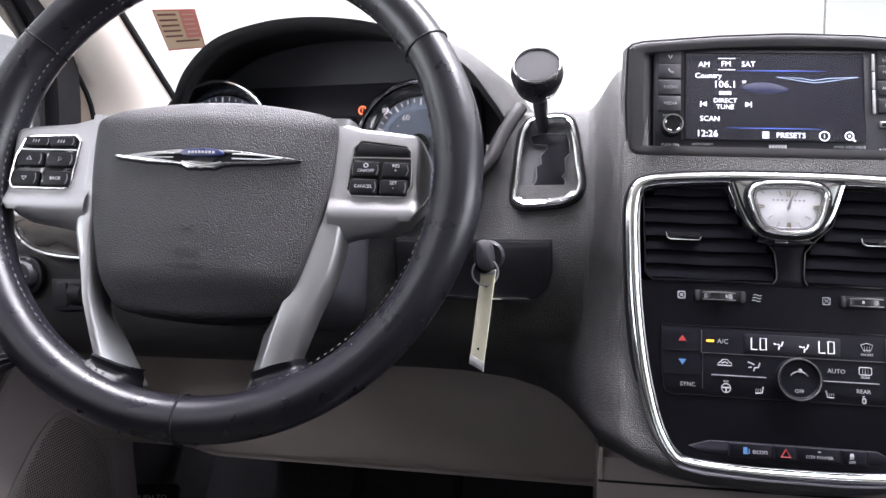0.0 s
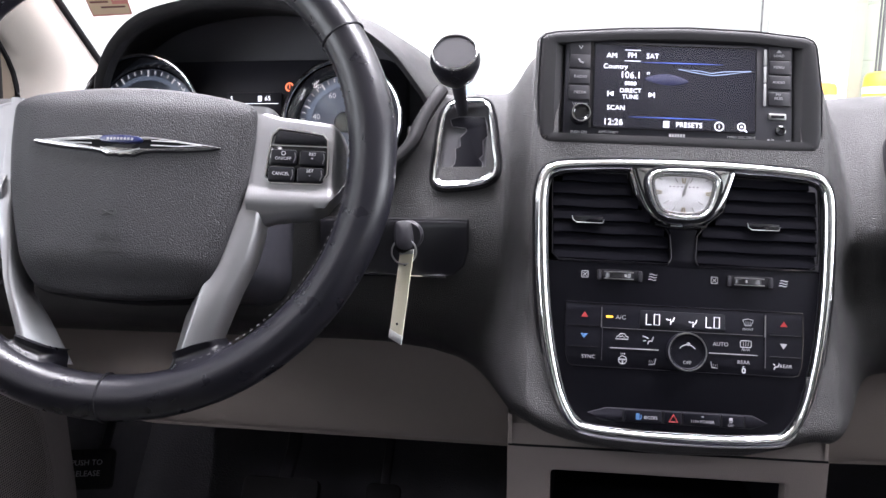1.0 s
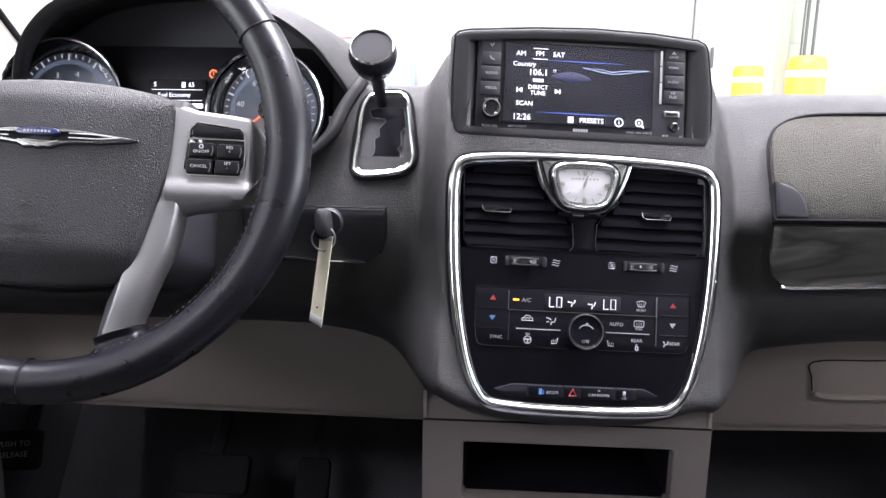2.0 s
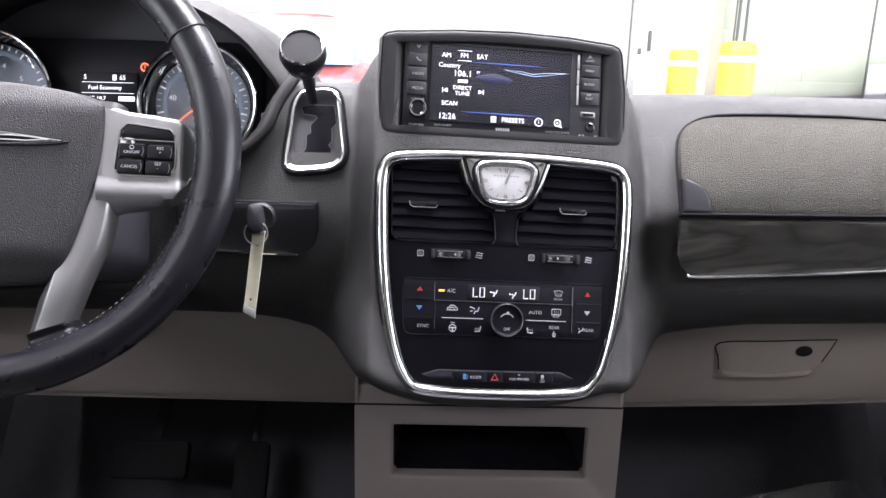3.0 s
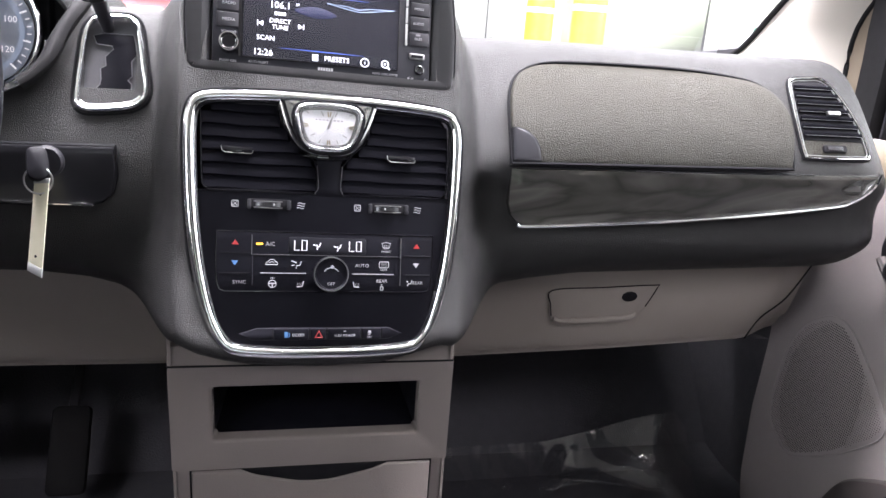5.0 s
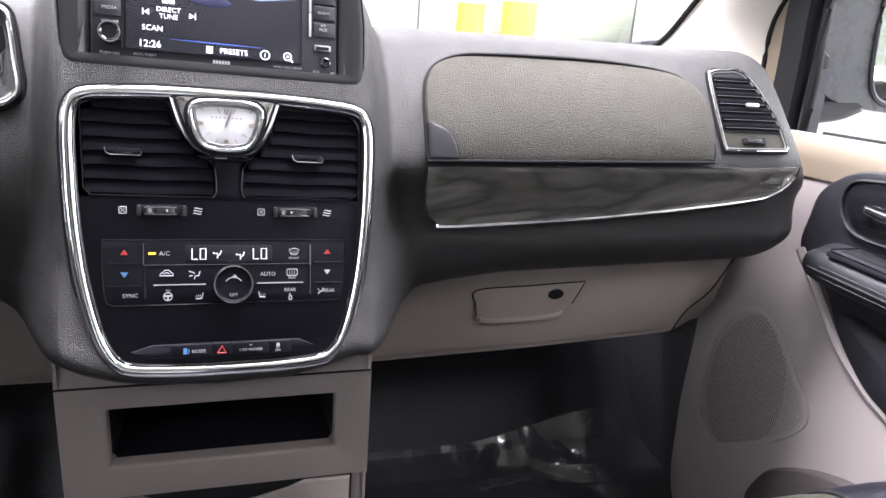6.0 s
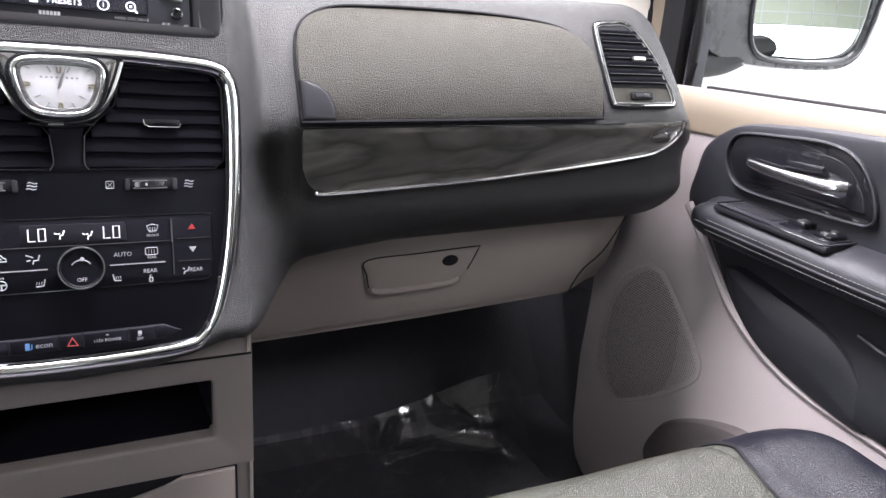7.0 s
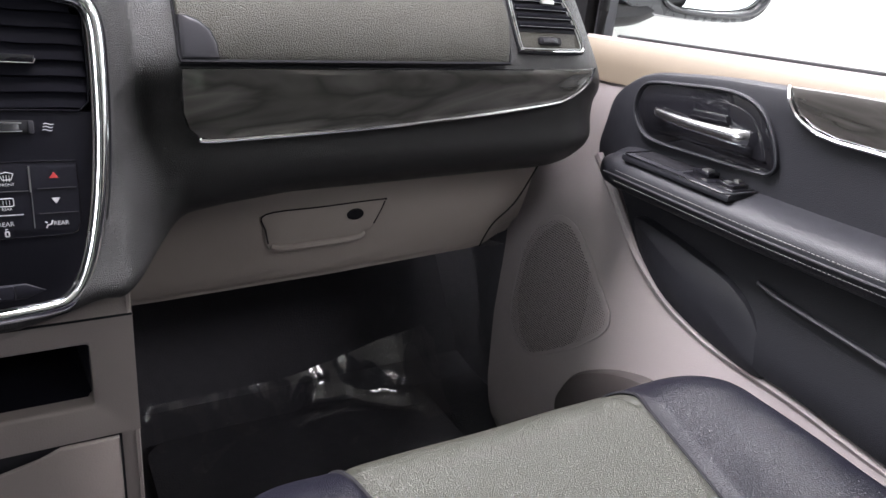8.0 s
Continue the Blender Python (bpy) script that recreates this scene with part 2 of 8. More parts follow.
def inset(pts, d):
    """Closed 2D outline moved inwards by d."""
    n = len(pts)
    area = sum(pts[i][0] * pts[(i + 1) % n][1] - pts[(i + 1) % n][0] * pts[i][1] for i in range(n))
    s = 1 if area > 0 else -1
    out = []
    for i in range(n):
        a, b = np.array(pts[i - 1][:2], float), np.array(pts[(i + 1) % n][:2], float)
        t = b - a
        t /= max(1e-9, np.hypot(*t))
        out.append((pts[i][0] - s * t[1] * d, pts[i][1] + s * t[0] * d))
    return out


def plate(outline, w0, w1, bev=0.001, bm=None):
    """Flat-topped slab over an outline, from w0 up to w1, with a rounded upper rim."""
    bm = bm or bmesh.new()
    rings = [(outline, w0), (outline, w1 - bev), (inset(outline, bev * 0.35), w1 - bev * 0.3), (inset(outline, bev), w1)]
    rows = [[bm.verts.new((p[0], p[1], w)) for p in o] for o, w in rings]
    n = len(outline)
    for a, b in zip(rows, rows[1:]):
        for i in range(n):
            bm.faces.new((a[i], a[(i + 1) % n], b[(i + 1) % n], b[i]))
    bm.faces.new(rows[-1])
    bm.faces.new(rows[0][::-1])
    return bm


def dome(outline, w0, w1, crown, bev=0.003, steps=6, bm=None, bow=None):
    """Slab over a star-shaped outline whose top swells towards its middle; bow(x, y) adds to the height."""
    bm = bm or bmesh.new()
    cx = sum(p[0] for p in outline) / len(outline)
    cy = sum(p[1] for p in outline) / len(outline)
    f = bow or (lambda x, y: 0.0)
    rings = [(outline, w0), (outline, w1 - bev), (inset(outline, bev * 0.35), w1 - bev * 0.3), (inset(outline, bev), w1)]
    top = rings[-1][0]
    for k in range(1, steps):
        s = 1 - k / steps
        rings.append(([(cx + (x - cx) * s, cy + (y - cy) * s) for x, y in top], w1 + crown * (1 - s * s)))
    rows = []
    for i, (o, w) in enumerate(rings):
        rows.append([bm.verts.new((p[0], p[1], w + (f(p[0], p[1]) if i else 0))) for p in o])
    n = len(outline)
    for a, b in zip(rows, rows[1:]):
        for i in range(n):
            bm.faces.new((a[i], a[(i + 1) % n], b[(i + 1) % n], b[i]))
    c = bm.verts.new((cx, cy, w1 + crown + f(cx, cy)))
    for i in range(n):
        bm.faces.new((rows[-1][i], rows[-1][(i + 1) % n], c))
    bm.faces.new(rows[0][::-1])
    return bm


def sweep(path, rx, ry, closed=False, up=(0, 0, 1), seg=10, bm=None, taper=None):
    """Tube of elliptic section along 3D points; rx across, ry along up."""
    bm = bm or bmesh.new()
    path = [Vector(p) for p in path]
    n = len(path)
    rows = []
    for i, p in enumerate(path):
        a = path[i - 1] if closed or i else path[0]
        b = path[(i + 1) % n] if closed or i < n - 1 else path[-1]
        t = (b - a).normalized()
        side = t.cross(Vector(up))
        side = side.normalized() if side.length > 1e-6 else Vector((1, 0, 0))
        u = side.cross(t).normalized()
        k = taper(i / (n - 1)) if taper else 1.0
        rows.append([bm.verts.new(p + side * rx * k * math.cos(q) + u * ry * k * math.sin(q)) for q in (2 * math.pi * j / seg for j in range(seg))])
    for i in range(n if closed else n - 1):
        a, b = rows[i], rows[(i + 1) % n]
        for j in range(seg):
            bm.faces.new((a[j], a[(j + 1) % seg], b[(j + 1) % seg], b[j]))
    if not closed:
        bm.faces.new(rows[0][::-1])
        bm.faces.new(rows[-1])
    return bm


def grid(rows, bm=None, closed=False):
    """Surface through rows of 3D points."""
    bm = bm or bmesh.new()
    vs = [[bm.verts.new(p) for p in r] for r in rows]
    for a, b in zip(vs, vs[1:]):
        m = len(a)
        for j in range(m if closed else m - 1):
            bm.faces.new((a[j], a[(j + 1) % m], b[(j + 1) % m], b[j]))
    return bm


def box(cx, cy, cz, sx, sy, sz, bev=0.0, bm=None, seg=2):
    own = bmesh.new()
    bmesh.ops.create_cube(own, size=1.0)
    for v in own.verts:
        v.co = Vector((cx + v.co.x * sx, cy + v.co.y * sy, cz + v.co.z * sz))
    if bev:
        bmesh.ops.bevel(own, geom=own.edges[:], offset=bev, segments=seg, profile=0.6, affect="EDGES")
    if bm is None:
        return own
    me = bpy.data.meshes.new("tmp")
    own.to_mesh(me)
    own.free()
    bm.from_mesh(me)
    bpy.data.meshes.remove(me)
    return bm


def lathe(profile, seg=32, bm=None, m=None, caps=True):
    """Turned body round z from (radius, height) pairs."""
    bm = bm or bmesh.new()
    m = m or Matrix()
    rows = [[bm.verts.new(m @ Vector((r * math.cos(2 * math.pi * k / seg), r * math.sin(2 * math.pi * k / seg), h))) for k in range(seg)] for r, h in profile]
    for a, b in zip(rows, rows[1:]):
        for k in range(seg):
            bm.faces.new((a[k], a[(k + 1) % seg], b[(k + 1) % seg], b[k]))
    if caps:
        bm.faces.new(rows[0][::-1])
        bm.faces.new(rows[-1])
    return bm


def circle(cx, cy, r, n=40):
    return [(cx + r * math.cos(2 * math.pi * k / n), cy + r * math.sin(2 * math.pi * k / n)) for k in range(n)]


def text(name, body, size, x, y, w, parent, material, align="CENTER", rot=None, stretch=1.0, label=""):
    cu = bpy.data.curves.new("text", "FONT")
    cu.body, cu.size, cu.align_x, cu.align_y, cu.extrude, cu.resolution_u = body, size, align, "CENTER", 0.0001, 2
    tmp = bpy.data.objects.new("text", cu)
    scene.collection.objects.link(tmp)
    bpy.context.view_layer.update()
    me = bpy.data.meshes.new_from_object(tmp)
    bpy.data.objects.remove(tmp)
    bpy.data.curves.remove(cu)
    me.transform(Matrix.Diagonal((stretch, 1, 1, 1)))
    m = rot if rot is not None else Matrix.Translation((x, y, w))
    me.transform(m)
    me.materials.clear()
    me.materials.append(material)
    ob = new(name, me)
    ob.parent = parent
    if label:
        ob["label"] = label
    return ob


def smooth(x, a, b):
    t = min(1.0, max(0.0, (x - a) / (b - a)))
    return t * t * (3 - 2 * t)


def interp(x, pts):
    return float(np.interp(x, [p[0] for p in pts], [p[1] for p in pts]))


def stitches(path, bm, length=0.0026, gap=0.0016, r=0.00045):
    """Short thread dashes along 3D points."""
    acc, on = 0.0, None
    pts = [Vector(p) for p in path]
    dense = []
    for a, b in zip(pts, pts[1:]):
        k = max(1, int((b - a).length / 0.0006))
        dense += [a.lerp(b, i / k) for i in range(k)]
    step = length + gap
    i0 = 0
    dist = 0.0
    start = dense[0]
    nxt = 0.0
    for a, b in zip(dense, dense[1:]):
        dist += (b - a).length
        if dist >= nxt + length and on is None:
            d = (b - start)
            if d.length > 1e-5:
                t = d.normalized()
                s = t.orthogonal().normalized() * r
                u = t.cross(s)
                q0 = [bm.verts.new(start + v) for v in (s, u, -s, -u)]
                q1 = [bm.verts.new(b + v) for v in (s, u, -s, -u)]
                for k in range(4):
                    bm.faces.new((q0[k], q0[(k + 1) % 4], q1[(k + 1) % 4], q1[k]))
            on = 1
        if dist >= nxt + step:
            nxt += step
            start = b
            on = None
    return bm

# ---- the garage round the van ----


def slab(name, cx, cy, cz, sx, sy, sz, material, label, category):
    return solo(name, box(cx, cy, cz, sx, sy, sz), material, label, category, kind="structure")


RX0, RX1, RY0, RY1 = -7.0, 7.0, -8.0, 8.5
slab("ground", 0, 0, GROUND - 0.05, 60, 60, 0.1, M_CONC, "grey sealed concrete garage floor", "floor")
slab("wall_north", 0, RY1 + 0.1, 1.75, RX1 - RX0 + 0.4, 0.2, 4.5, M_WALL, "white painted block garage wall", "wall")
for nm, x0, x1, z0, z1 in (("wall_south_left", RX0 - 0.2, 0.6, -0.5, 4.0), ("wall_south_right", 5.4, RX1 + 0.2, -0.5, 4.0), ("wall_south_header", 0.6, 5.4, 1.85, 4.0)):
    slab(nm, (x0 + x1) / 2, RY0 - 0.1, (z0 + z1) / 2, x1 - x0, 0.2, z1 - z0, M_WALL2, "pale green block garage wall beside the open bay", "wall")
bm = bmesh.new()
for zz in (2.15, 2.6, 3.1, 3.6):
    box(3.0, RY0 + 0.006, zz, 4.8, 0.012, 0.03, bm=bm)
for k in range(7):
    box(0.9 + k * 0.7, RY0 + 0.007, 2.9, 0.03, 0.014, 2.1, bm=bm)
solo("trim", bm, M_GREYP, "grey rails on the wall above the open bay", "wall rail", kind="structure")
slab("backdrop", 3.0, -13.0, 2.0, 30.0, 0.1, 8.0, mat("bright_day", (0.96, 0.98, 1.0), 0.9, emit=1.6), "bright daylight outside the open bay", "sky")
# west and east openings are unseen, added round the two fill lamps
slab("wall_west", RX0 - 0.1, -7.5, 1.75, 0.2, 1.0, 4.5, M_WALL, "white painted block garage wall", "wall")
slab("wall_west_far", RX0 - 0.1, 3.75, 1.75, 0.2, 9.5, 4.5, M_WALL, "white painted block garage wall", "wall")
slab("wall_west_header", RX0 - 0.1, -4.0, 3.75, 0.2, 6.0, 0.5, M_WALL, "white painted wall above an added, unseen side opening", "wall")
slab("wall_east", RX1 + 0.1, -5.2, 1.75, 0.2, 5.6, 4.5, M_WALL, "white painted block garage wall", "wall")
slab("wall_east_far", RX1 + 0.1, 6.05, 1.75, 0.2, 4.9, 4.5, M_WALL, "white painted block garage wall", "wall")
slab("wall_east_header", RX1 + 0.1, 0.6, 3.75, 0.2, 6.0, 0.5, M_WALL, "white painted wall above an added, unseen side opening", "wall")
slab("ceiling", 0, 0.25, CEIL + 0.1, RX1 - RX0 + 0.4, RY1 - RY0 + 0.4, 0.2, M_WALL, "white garage ceiling", "ceiling")


def bollard():
    ob = root("bollard", Matrix(), "yellow plastic bollard sleeve with a white reflective band", "bollard", "bollards before the garage wall")
    part("sleeve", lathe([(0.105, -0.02), (0.105, 1.375), (0.102, 1.405), (0.090, 1.425), (0.06, 1.433), (0.01, 1.435)]), M_YELLOW, ob)
    part("reflective_band", lathe([(0.1065, 1.315), (0.108, 1.317), (0.108, 1.348), (0.1065, 1.350)]), M_WHITEP, ob, "white reflective band")
    return ob


b1 = bollard()
b1.matrix_world = pose(1.745, 4.35, GROUND)
copy_thing(b1, pose(1.745, 5.3, GROUND - 0.012))

# wall bay with door, posts and panels ahead
bay = root("garage_door_frame", pose(0, 5.9, GROUND), "pale metal door frame with slim dark posts", "door frame", kind="structure")
M_DARKP = mat("dark_post_paint", (0.05, 0.05, 0.05), 0.5, var=0.08)
M_POST = mat("post_beige_paint", (0.27, 0.25, 0.18), 0.5, var=0.06)
for px, wd, mm in ((-2.95, 0.05, M_GREYP), (1.50, 0.012, M_DARKP), (2.10, 0.02, M_DARKP), (2.17, 0.11, M_POST), (2.335, 0.012, M_DARKP), (3.45, 0.014, M_DARKP)):
    part("post", box(px, 0, 2.0, wd, 0.06 if mm is M_POST else 0.012, 4.0, 0.003), mm, bay)
part("header", box(0.3, 0, 3.6, 7.0, 0.06, 0.16, 0.006), M_WHITEP, bay)
side_door = root("door_1", pose(1.84, 5.86, GROUND), "white painted steel side door with a lever handle", "door", kind="structure")
part("leaf", box(0, 0.02, 1.05, 0.58, 0.045, 2.1, 0.004), mat("side_door_paint", (0.46, 0.48, 0.45), 0.5, var=0.05), side_door)
part("door_handle", box(-0.2, -0.03, 1.5, 0.02, 0.05, 0.16, 0.006), M_DARKP, side_door)
part("door_handle", box(-0.27, -0.015, 1.42, 0.03, 0.02, 0.05, 0.006), M_DARKP, side_door)
panel = root("wall_panel", pose(4.4, 6.0, GROUND), "pale green block wall panel beside the posts", "wall panel", kind="structure")
for r in range(9):
    for c in range(3):
        part("block", box(-2.05 + c * 0.805 + (r % 2) * 0.2, 0, 0.2 + r * 0.405, 0.8035, 0.1, 0.4035, 0.002), M_WALL2, panel)
pipe = root("conduit", pose(2.33, 5.75, GROUND), "two thin grey conduits down the wall", "conduit")
for dx in (-0.03, 0.03):
    part("pipe", lathe([(0.012, 0.0), (0.012, 3.9)], 10, m=Matrix.Translation((dx, 0, 0))), M_DARKP, pipe)
part("junction_box", box(0, 0, 1.45, 0.13, 0.06, 0.08, 0.006), mat("junction_brown", (0.10, 0.08, 0.05), 0.6), pipe)
cab = root("wall_cabinet", pose(3.62, 5.6, GROUND), "white metal cabinet with a small green notice", "cabinet")
part("body", box(0, 0, 0.68, 0.5, 0.3, 1.36, 0.02), M_WHITEP, cab)
part("notice", box(0.06, -0.155, 1.28, 0.14, 0.006, 0.09, 0.001), mat("notice_green", (0.10, 0.24, 0.18), 0.6), cab, "small green notice")
part("print_bar", box(0.06, -0.1595, 1.28, 0.05, 0.002, 0.035), M_WHITEP, cab)
part("print_bar", box(0.06, -0.1575, 1.20, 0.10, 0.002, 0.008), M_DARKP, cab)

# dark car parked behind, seen in the door mirror
def saloon(name, m, paint, label):
    ob = root(name, m, label, "car")
    rows = []
    for k in range(13):
        q = -1 + 2 * k / 12
        w = 0.90 * (1 - 0.10 * q ** 6)
        top = 0.92 - 0.14 * smooth(q, 0.5, 1.0) - 0.08 * smooth(-q, 0.6, 1.0)
        rows.append([(w * x, q * 2.2, z * top / 0.92 if z > 0.5 else z) for x, z in ((-0.88, 0.25), (-0.98, 0.45), (-1.0, 0.70), (-0.94, 0.90), (-0.5, 0.95), (0.5, 0.95), (0.94, 0.90), (1.0, 0.70), (0.98, 0.45), (0.88, 0.25))])
    part("body", grid(rows), paint, ob)
    part("windows", plate(rrect(0, -0.25, 1.45, 2.4, 0.35), 0.90, 1.30, 0.22), M_GLOSSB, ob, "dark windows")
    part("roof", plate(rrect(0, -0.25, 1.15, 1.7, 0.3), 1.29, 1.34, 0.04), paint, ob)
    for wx in (-0.85, 0.85):
        for wy in (-1.35, 1.35):
            part("wheel", lathe([(0.2, -0.1), (0.31, -0.1), (0.33, 0), (0.31, 0.1), (0.2, 0.1)], 20, m=Matrix.Translation((wx, wy, 0.33)) @ Matrix.Rotation(radians(90), 4, "Y")), M_RUBBER, ob)
    return ob


saloon("parked_car", pose(4.6, -5.0, GROUND), mat("dark_car_paint", (0.03, 0.033, 0.04), 0.25, coat=1.0), "dark grey parked saloon car by the open bay")
saloon("parked_car", pose(2.2, -9.8, GROUND), mat("white_car_paint", (0.6, 0.6, 0.6), 0.3, coat=1.0), "white parked saloon car outside the bay")

# steel columns along the east wall, seen in the door mirror
for cy in (-1.2, -3.2, -5.2, -7.2):
    colm = root("steel_column", pose(5.6, cy, GROUND), "grey painted steel column by the garage wall", "column", "garage columns", kind="structure")
    part("web", box(0, 0, 2.15, 0.012, 0.2, 4.3), M_GREYP, colm)
    part("flange", box(-0.09, 0, 2.15, 0.016, 0.22, 4.3), M_GREYP, colm)
    part("flange", box(0.09, 0, 2.15, 0.016, 0.22, 4.3), M_GREYP, colm)
    part("beam", box(-1.5, 0, 4.2, 3.0, 0.14, 0.2), M_GREYP, colm)

bm = bmesh.new()
for gx in range(-6, 7):
    box(gx + 0.5, 0.25, CEIL - 0.006, 0.05, RY1 - RY0, 0.012, bm=bm)
for gy in range(-7, 9):
    box(0, gy + 0.4, CEIL - 0.004, RX1 - RX0, 0.05, 0.008, bm=bm)
solo("ceiling_grid", bm, M_GREYP, "grey grid of ceiling joints", "ceiling grid", kind="structure")

# lamp housings under the ceiling
for lx, ly, wx, wy, share in LAMPS:
    lt = root("ceiling_light", pose(lx, ly, CEIL), "white flat panel garage ceiling light", "ceiling light", "garage lights")
    part("housing", box(0, 0, -0.05, wx + 0.1, wy + 0.1, 0.10, 0.01), M_WHITEP, lt)

# red car ahead
car = root("car", pose(-1.9, 7.1, GROUND, 0, 0, 0), "red parked car, sky reflection painted into its glass", "car")
prof = [(-0.95, 0.25), (-0.97, 0.75), (-0.9, 1.15), (-0.6, 1.28), (0.1, 1.3), (0.9, 1.25), (0.95, 0.7), (0.93, 0.25)]
rows = []
for k in range(9):
    s = -1 + 2 * k / 8
    w = 0.96 + 0.04 * (1 - s * s)
    rows.append([(s * 1.9, y * w, z * (0.98 + 0.02 * (1 - s * s)) if z > 0.3 else z) for y, z in prof])
part("body", grid(rows), M_CARRED, car)
part("cabin", plate(rrect(0, 0, 2.3, 1.5, 0.25), 1.26, 1.66, 0.15), M_BLUEGLASS, car, "windows with the blue sky reflection in their colour")
part("roof", plate(rrect(0, 0, 1.9, 1.2, 0.25), 1.655, 1.69, 0.03), M_CARRED, car)
for wx in (-1.2, 1.2):
    for wy in (-0.88, 0.88):
        part("wheel", lathe([(0.2, -0.1), (0.31, -0.1), (0.33, 0), (0.31, 0.1), (0.2, 0.1)], 24, m=Matrix.Translation((wx, wy, 0.33)) @ Matrix.Rotation(radians(90), 4, "X")), M_RUBBER, car)

# ---- the van shell ----
slab("floor", 0, -0.75, -0.03, 1.60, 3.65, 0.04, M_CARPET, "black carpeted van floor", "carpet")
solo("firewall", grid([[(x, y, z) for x in (-0.86, 0, 0.8)] for y, z in ((0.95, -0.02), (1.08, 0.0), (1.20, 0.16), (1.26, 0.4), (1.27, 0.70))]), M_CARPET, "black carpeted footwell bulkhead", "bulkhead", kind="structure")
rows = [[(x, y, 1.235 + 0.02 * (1 - (x / 0.72) ** 2) + dz) for x in np.linspace(-0.7, 0.7, 15)] for y, dz in ((0.42, -0.02), (0.2, 0), (-1.0, 0.02), (-2.5, -0.02))]
ceil_v = solo("headliner", grid(rows), M_HEAD, "beige cloth van headliner", "headliner", kind="structure")
sol = ceil_v.modifiers.new("solidify", "SOLIDIFY")
sol.thickness = 0.03
sol.offset = 1
slab("wall_rear", 0, -2.55, 0.30, 1.6, 0.06, 0.66, M_TAN, "taupe trim below the tailgate window", "tailgate trim")
for sx in (-1, 1):
    slab("wall_rear_left" if sx < 0 else "wall_rear_right", sx * 0.79, -1.5, 0.31, 0.05, 2.05, 0.68, M_TAN, "taupe trim below the rear side window", "side trim")
    for py in (-0.52, -1.5, -2.5):
        slab("pillar_trim", sx * 0.75, py, 0.93, 0.05, 0.09, 0.62, M_PILLAR, "beige window pillar trim", "pillar")

    slab("kick_panel_left" if sx < 0 else "kick_panel_right", sx * (0.785 if sx > 0 else 0.845), 1.12, 0.33, 0.03, 0.56, 0.78, M_CARPET, "black carpeted footwell side trim", "kick panel")
    slab("sill_left" if sx < 0 else "sill_right", sx * 0.765, 0.2, -0.02, 0.05, 1.4, 0.06, M_CARPET, "black carpeted door sill", "sill")
    # added slab that keeps windscreen light out of the footwell
    slab("light_block_left" if sx < 0 else "light_block_right", sx * (0.75 if sx > 0 else 0.84), 1.06, 0.52, 0.12 if sx > 0 else 0.10, 0.40, 0.02, M_CARPET, "unseen black slab blocking light beside the dash end", "filler")
    pane = slab("window_2" if sx < 0 else "window_3", sx * 0.765, -1.5, 0.94, 0.006, 1.95, 0.60, M_TINT, "dark privacy glass side window", "side window")
slab("window_4", 0, -2.55, 0.94, 1.46, 0.006, 0.60, M_TINT, "dark privacy glass tailgate window", "rear window")

# windscreen
WS_B, WS_T = (1.27, 0.70), (0.42, 1.215)


def ws(u, v):
    """Point of the windscreen: u across from -1 to 1, v up from 0 to 1."""
    y = WS_B[0] + (WS_T[0] - WS_B[0]) * v - 0.10 * u * u * (1 - 0.5 * v)
    z = WS_B[1] + (WS_T[1] - WS_B[1]) * v + 0.03 * math.sin(math.pi * v)
    return (u * (0.80 - 0.12 * v) - 0.03, y, z)


wsg = solo("window_1", grid([[ws(-1 + 2 * i / 16, j / 10) for i in range(17)] for j in range(11)]), M_GLASS, "clear windscreen with a service sticker", "windscreen", kind="structure")
wsg.visible_shadow = False

# sticker on the inside of the glass
stk = root("sticker", Matrix(), "cream and pink service sticker on the windscreen", "sticker")
S0, S1, S2, S3 = [Vector(v) for v in STICKER]


def stp(a, b, d=0.0):
    p = S0.lerp(S1, a).lerp(S3.lerp(S2, a), b)
    nrm = (S1 - S0).cross(S3 - S0).normalized()
    if nrm.y > 0:
        nrm = -nrm
    return p + nrm * d


def stq(name, a0, b0, a1, b1, d, material, label=""):
    q = [stp(a0, b0, d), stp(a1, b0, d), stp(a1, b1, d), stp(a0, b1, d)]
    q += [p + Vector((0, 0.0003, 0)) for p in q]
    bm = bmesh.new()
    v = [bm.verts.new(p) for p in q]
    for f in ((0, 1, 2, 3), (4, 5, 6, 7), (0, 1, 5, 4), (1, 2, 6, 5), (2, 3, 7, 6), (3, 0, 4, 7)):
        bm.faces.new([v[i] for i in f])
    return part(name, bm, material, stk, label)


stq("backing", 0, 0, 1, 1, 0, M_STICKP)
stq("cream_field", 0.03, 0.03, 0.6, 0.95, 0.0006, M_STICKY)
stq("cream_field", 0.55, 0.70, 0.97, 0.96, 0.0006, M_STICKY)
for i in range(5):
    stq("print_bar", 0.08, 0.09 + i * 0.13, 0.52, 0.135 + i * 0.13, 0.001, mat("sticker_ink", (0.2, 0.06, 0.05), 0.6))
    stq("print_bar", 0.66, 0.10 + i * 0.12, 0.92, 0.125 + i * 0.12, 0.001, M_STICKY)
stq("print_bar", 0.3, 0.745, 0.9, 0.79, 0.001, mat("sticker_ink_dark", (0.15, 0.05, 0.04), 0.6))


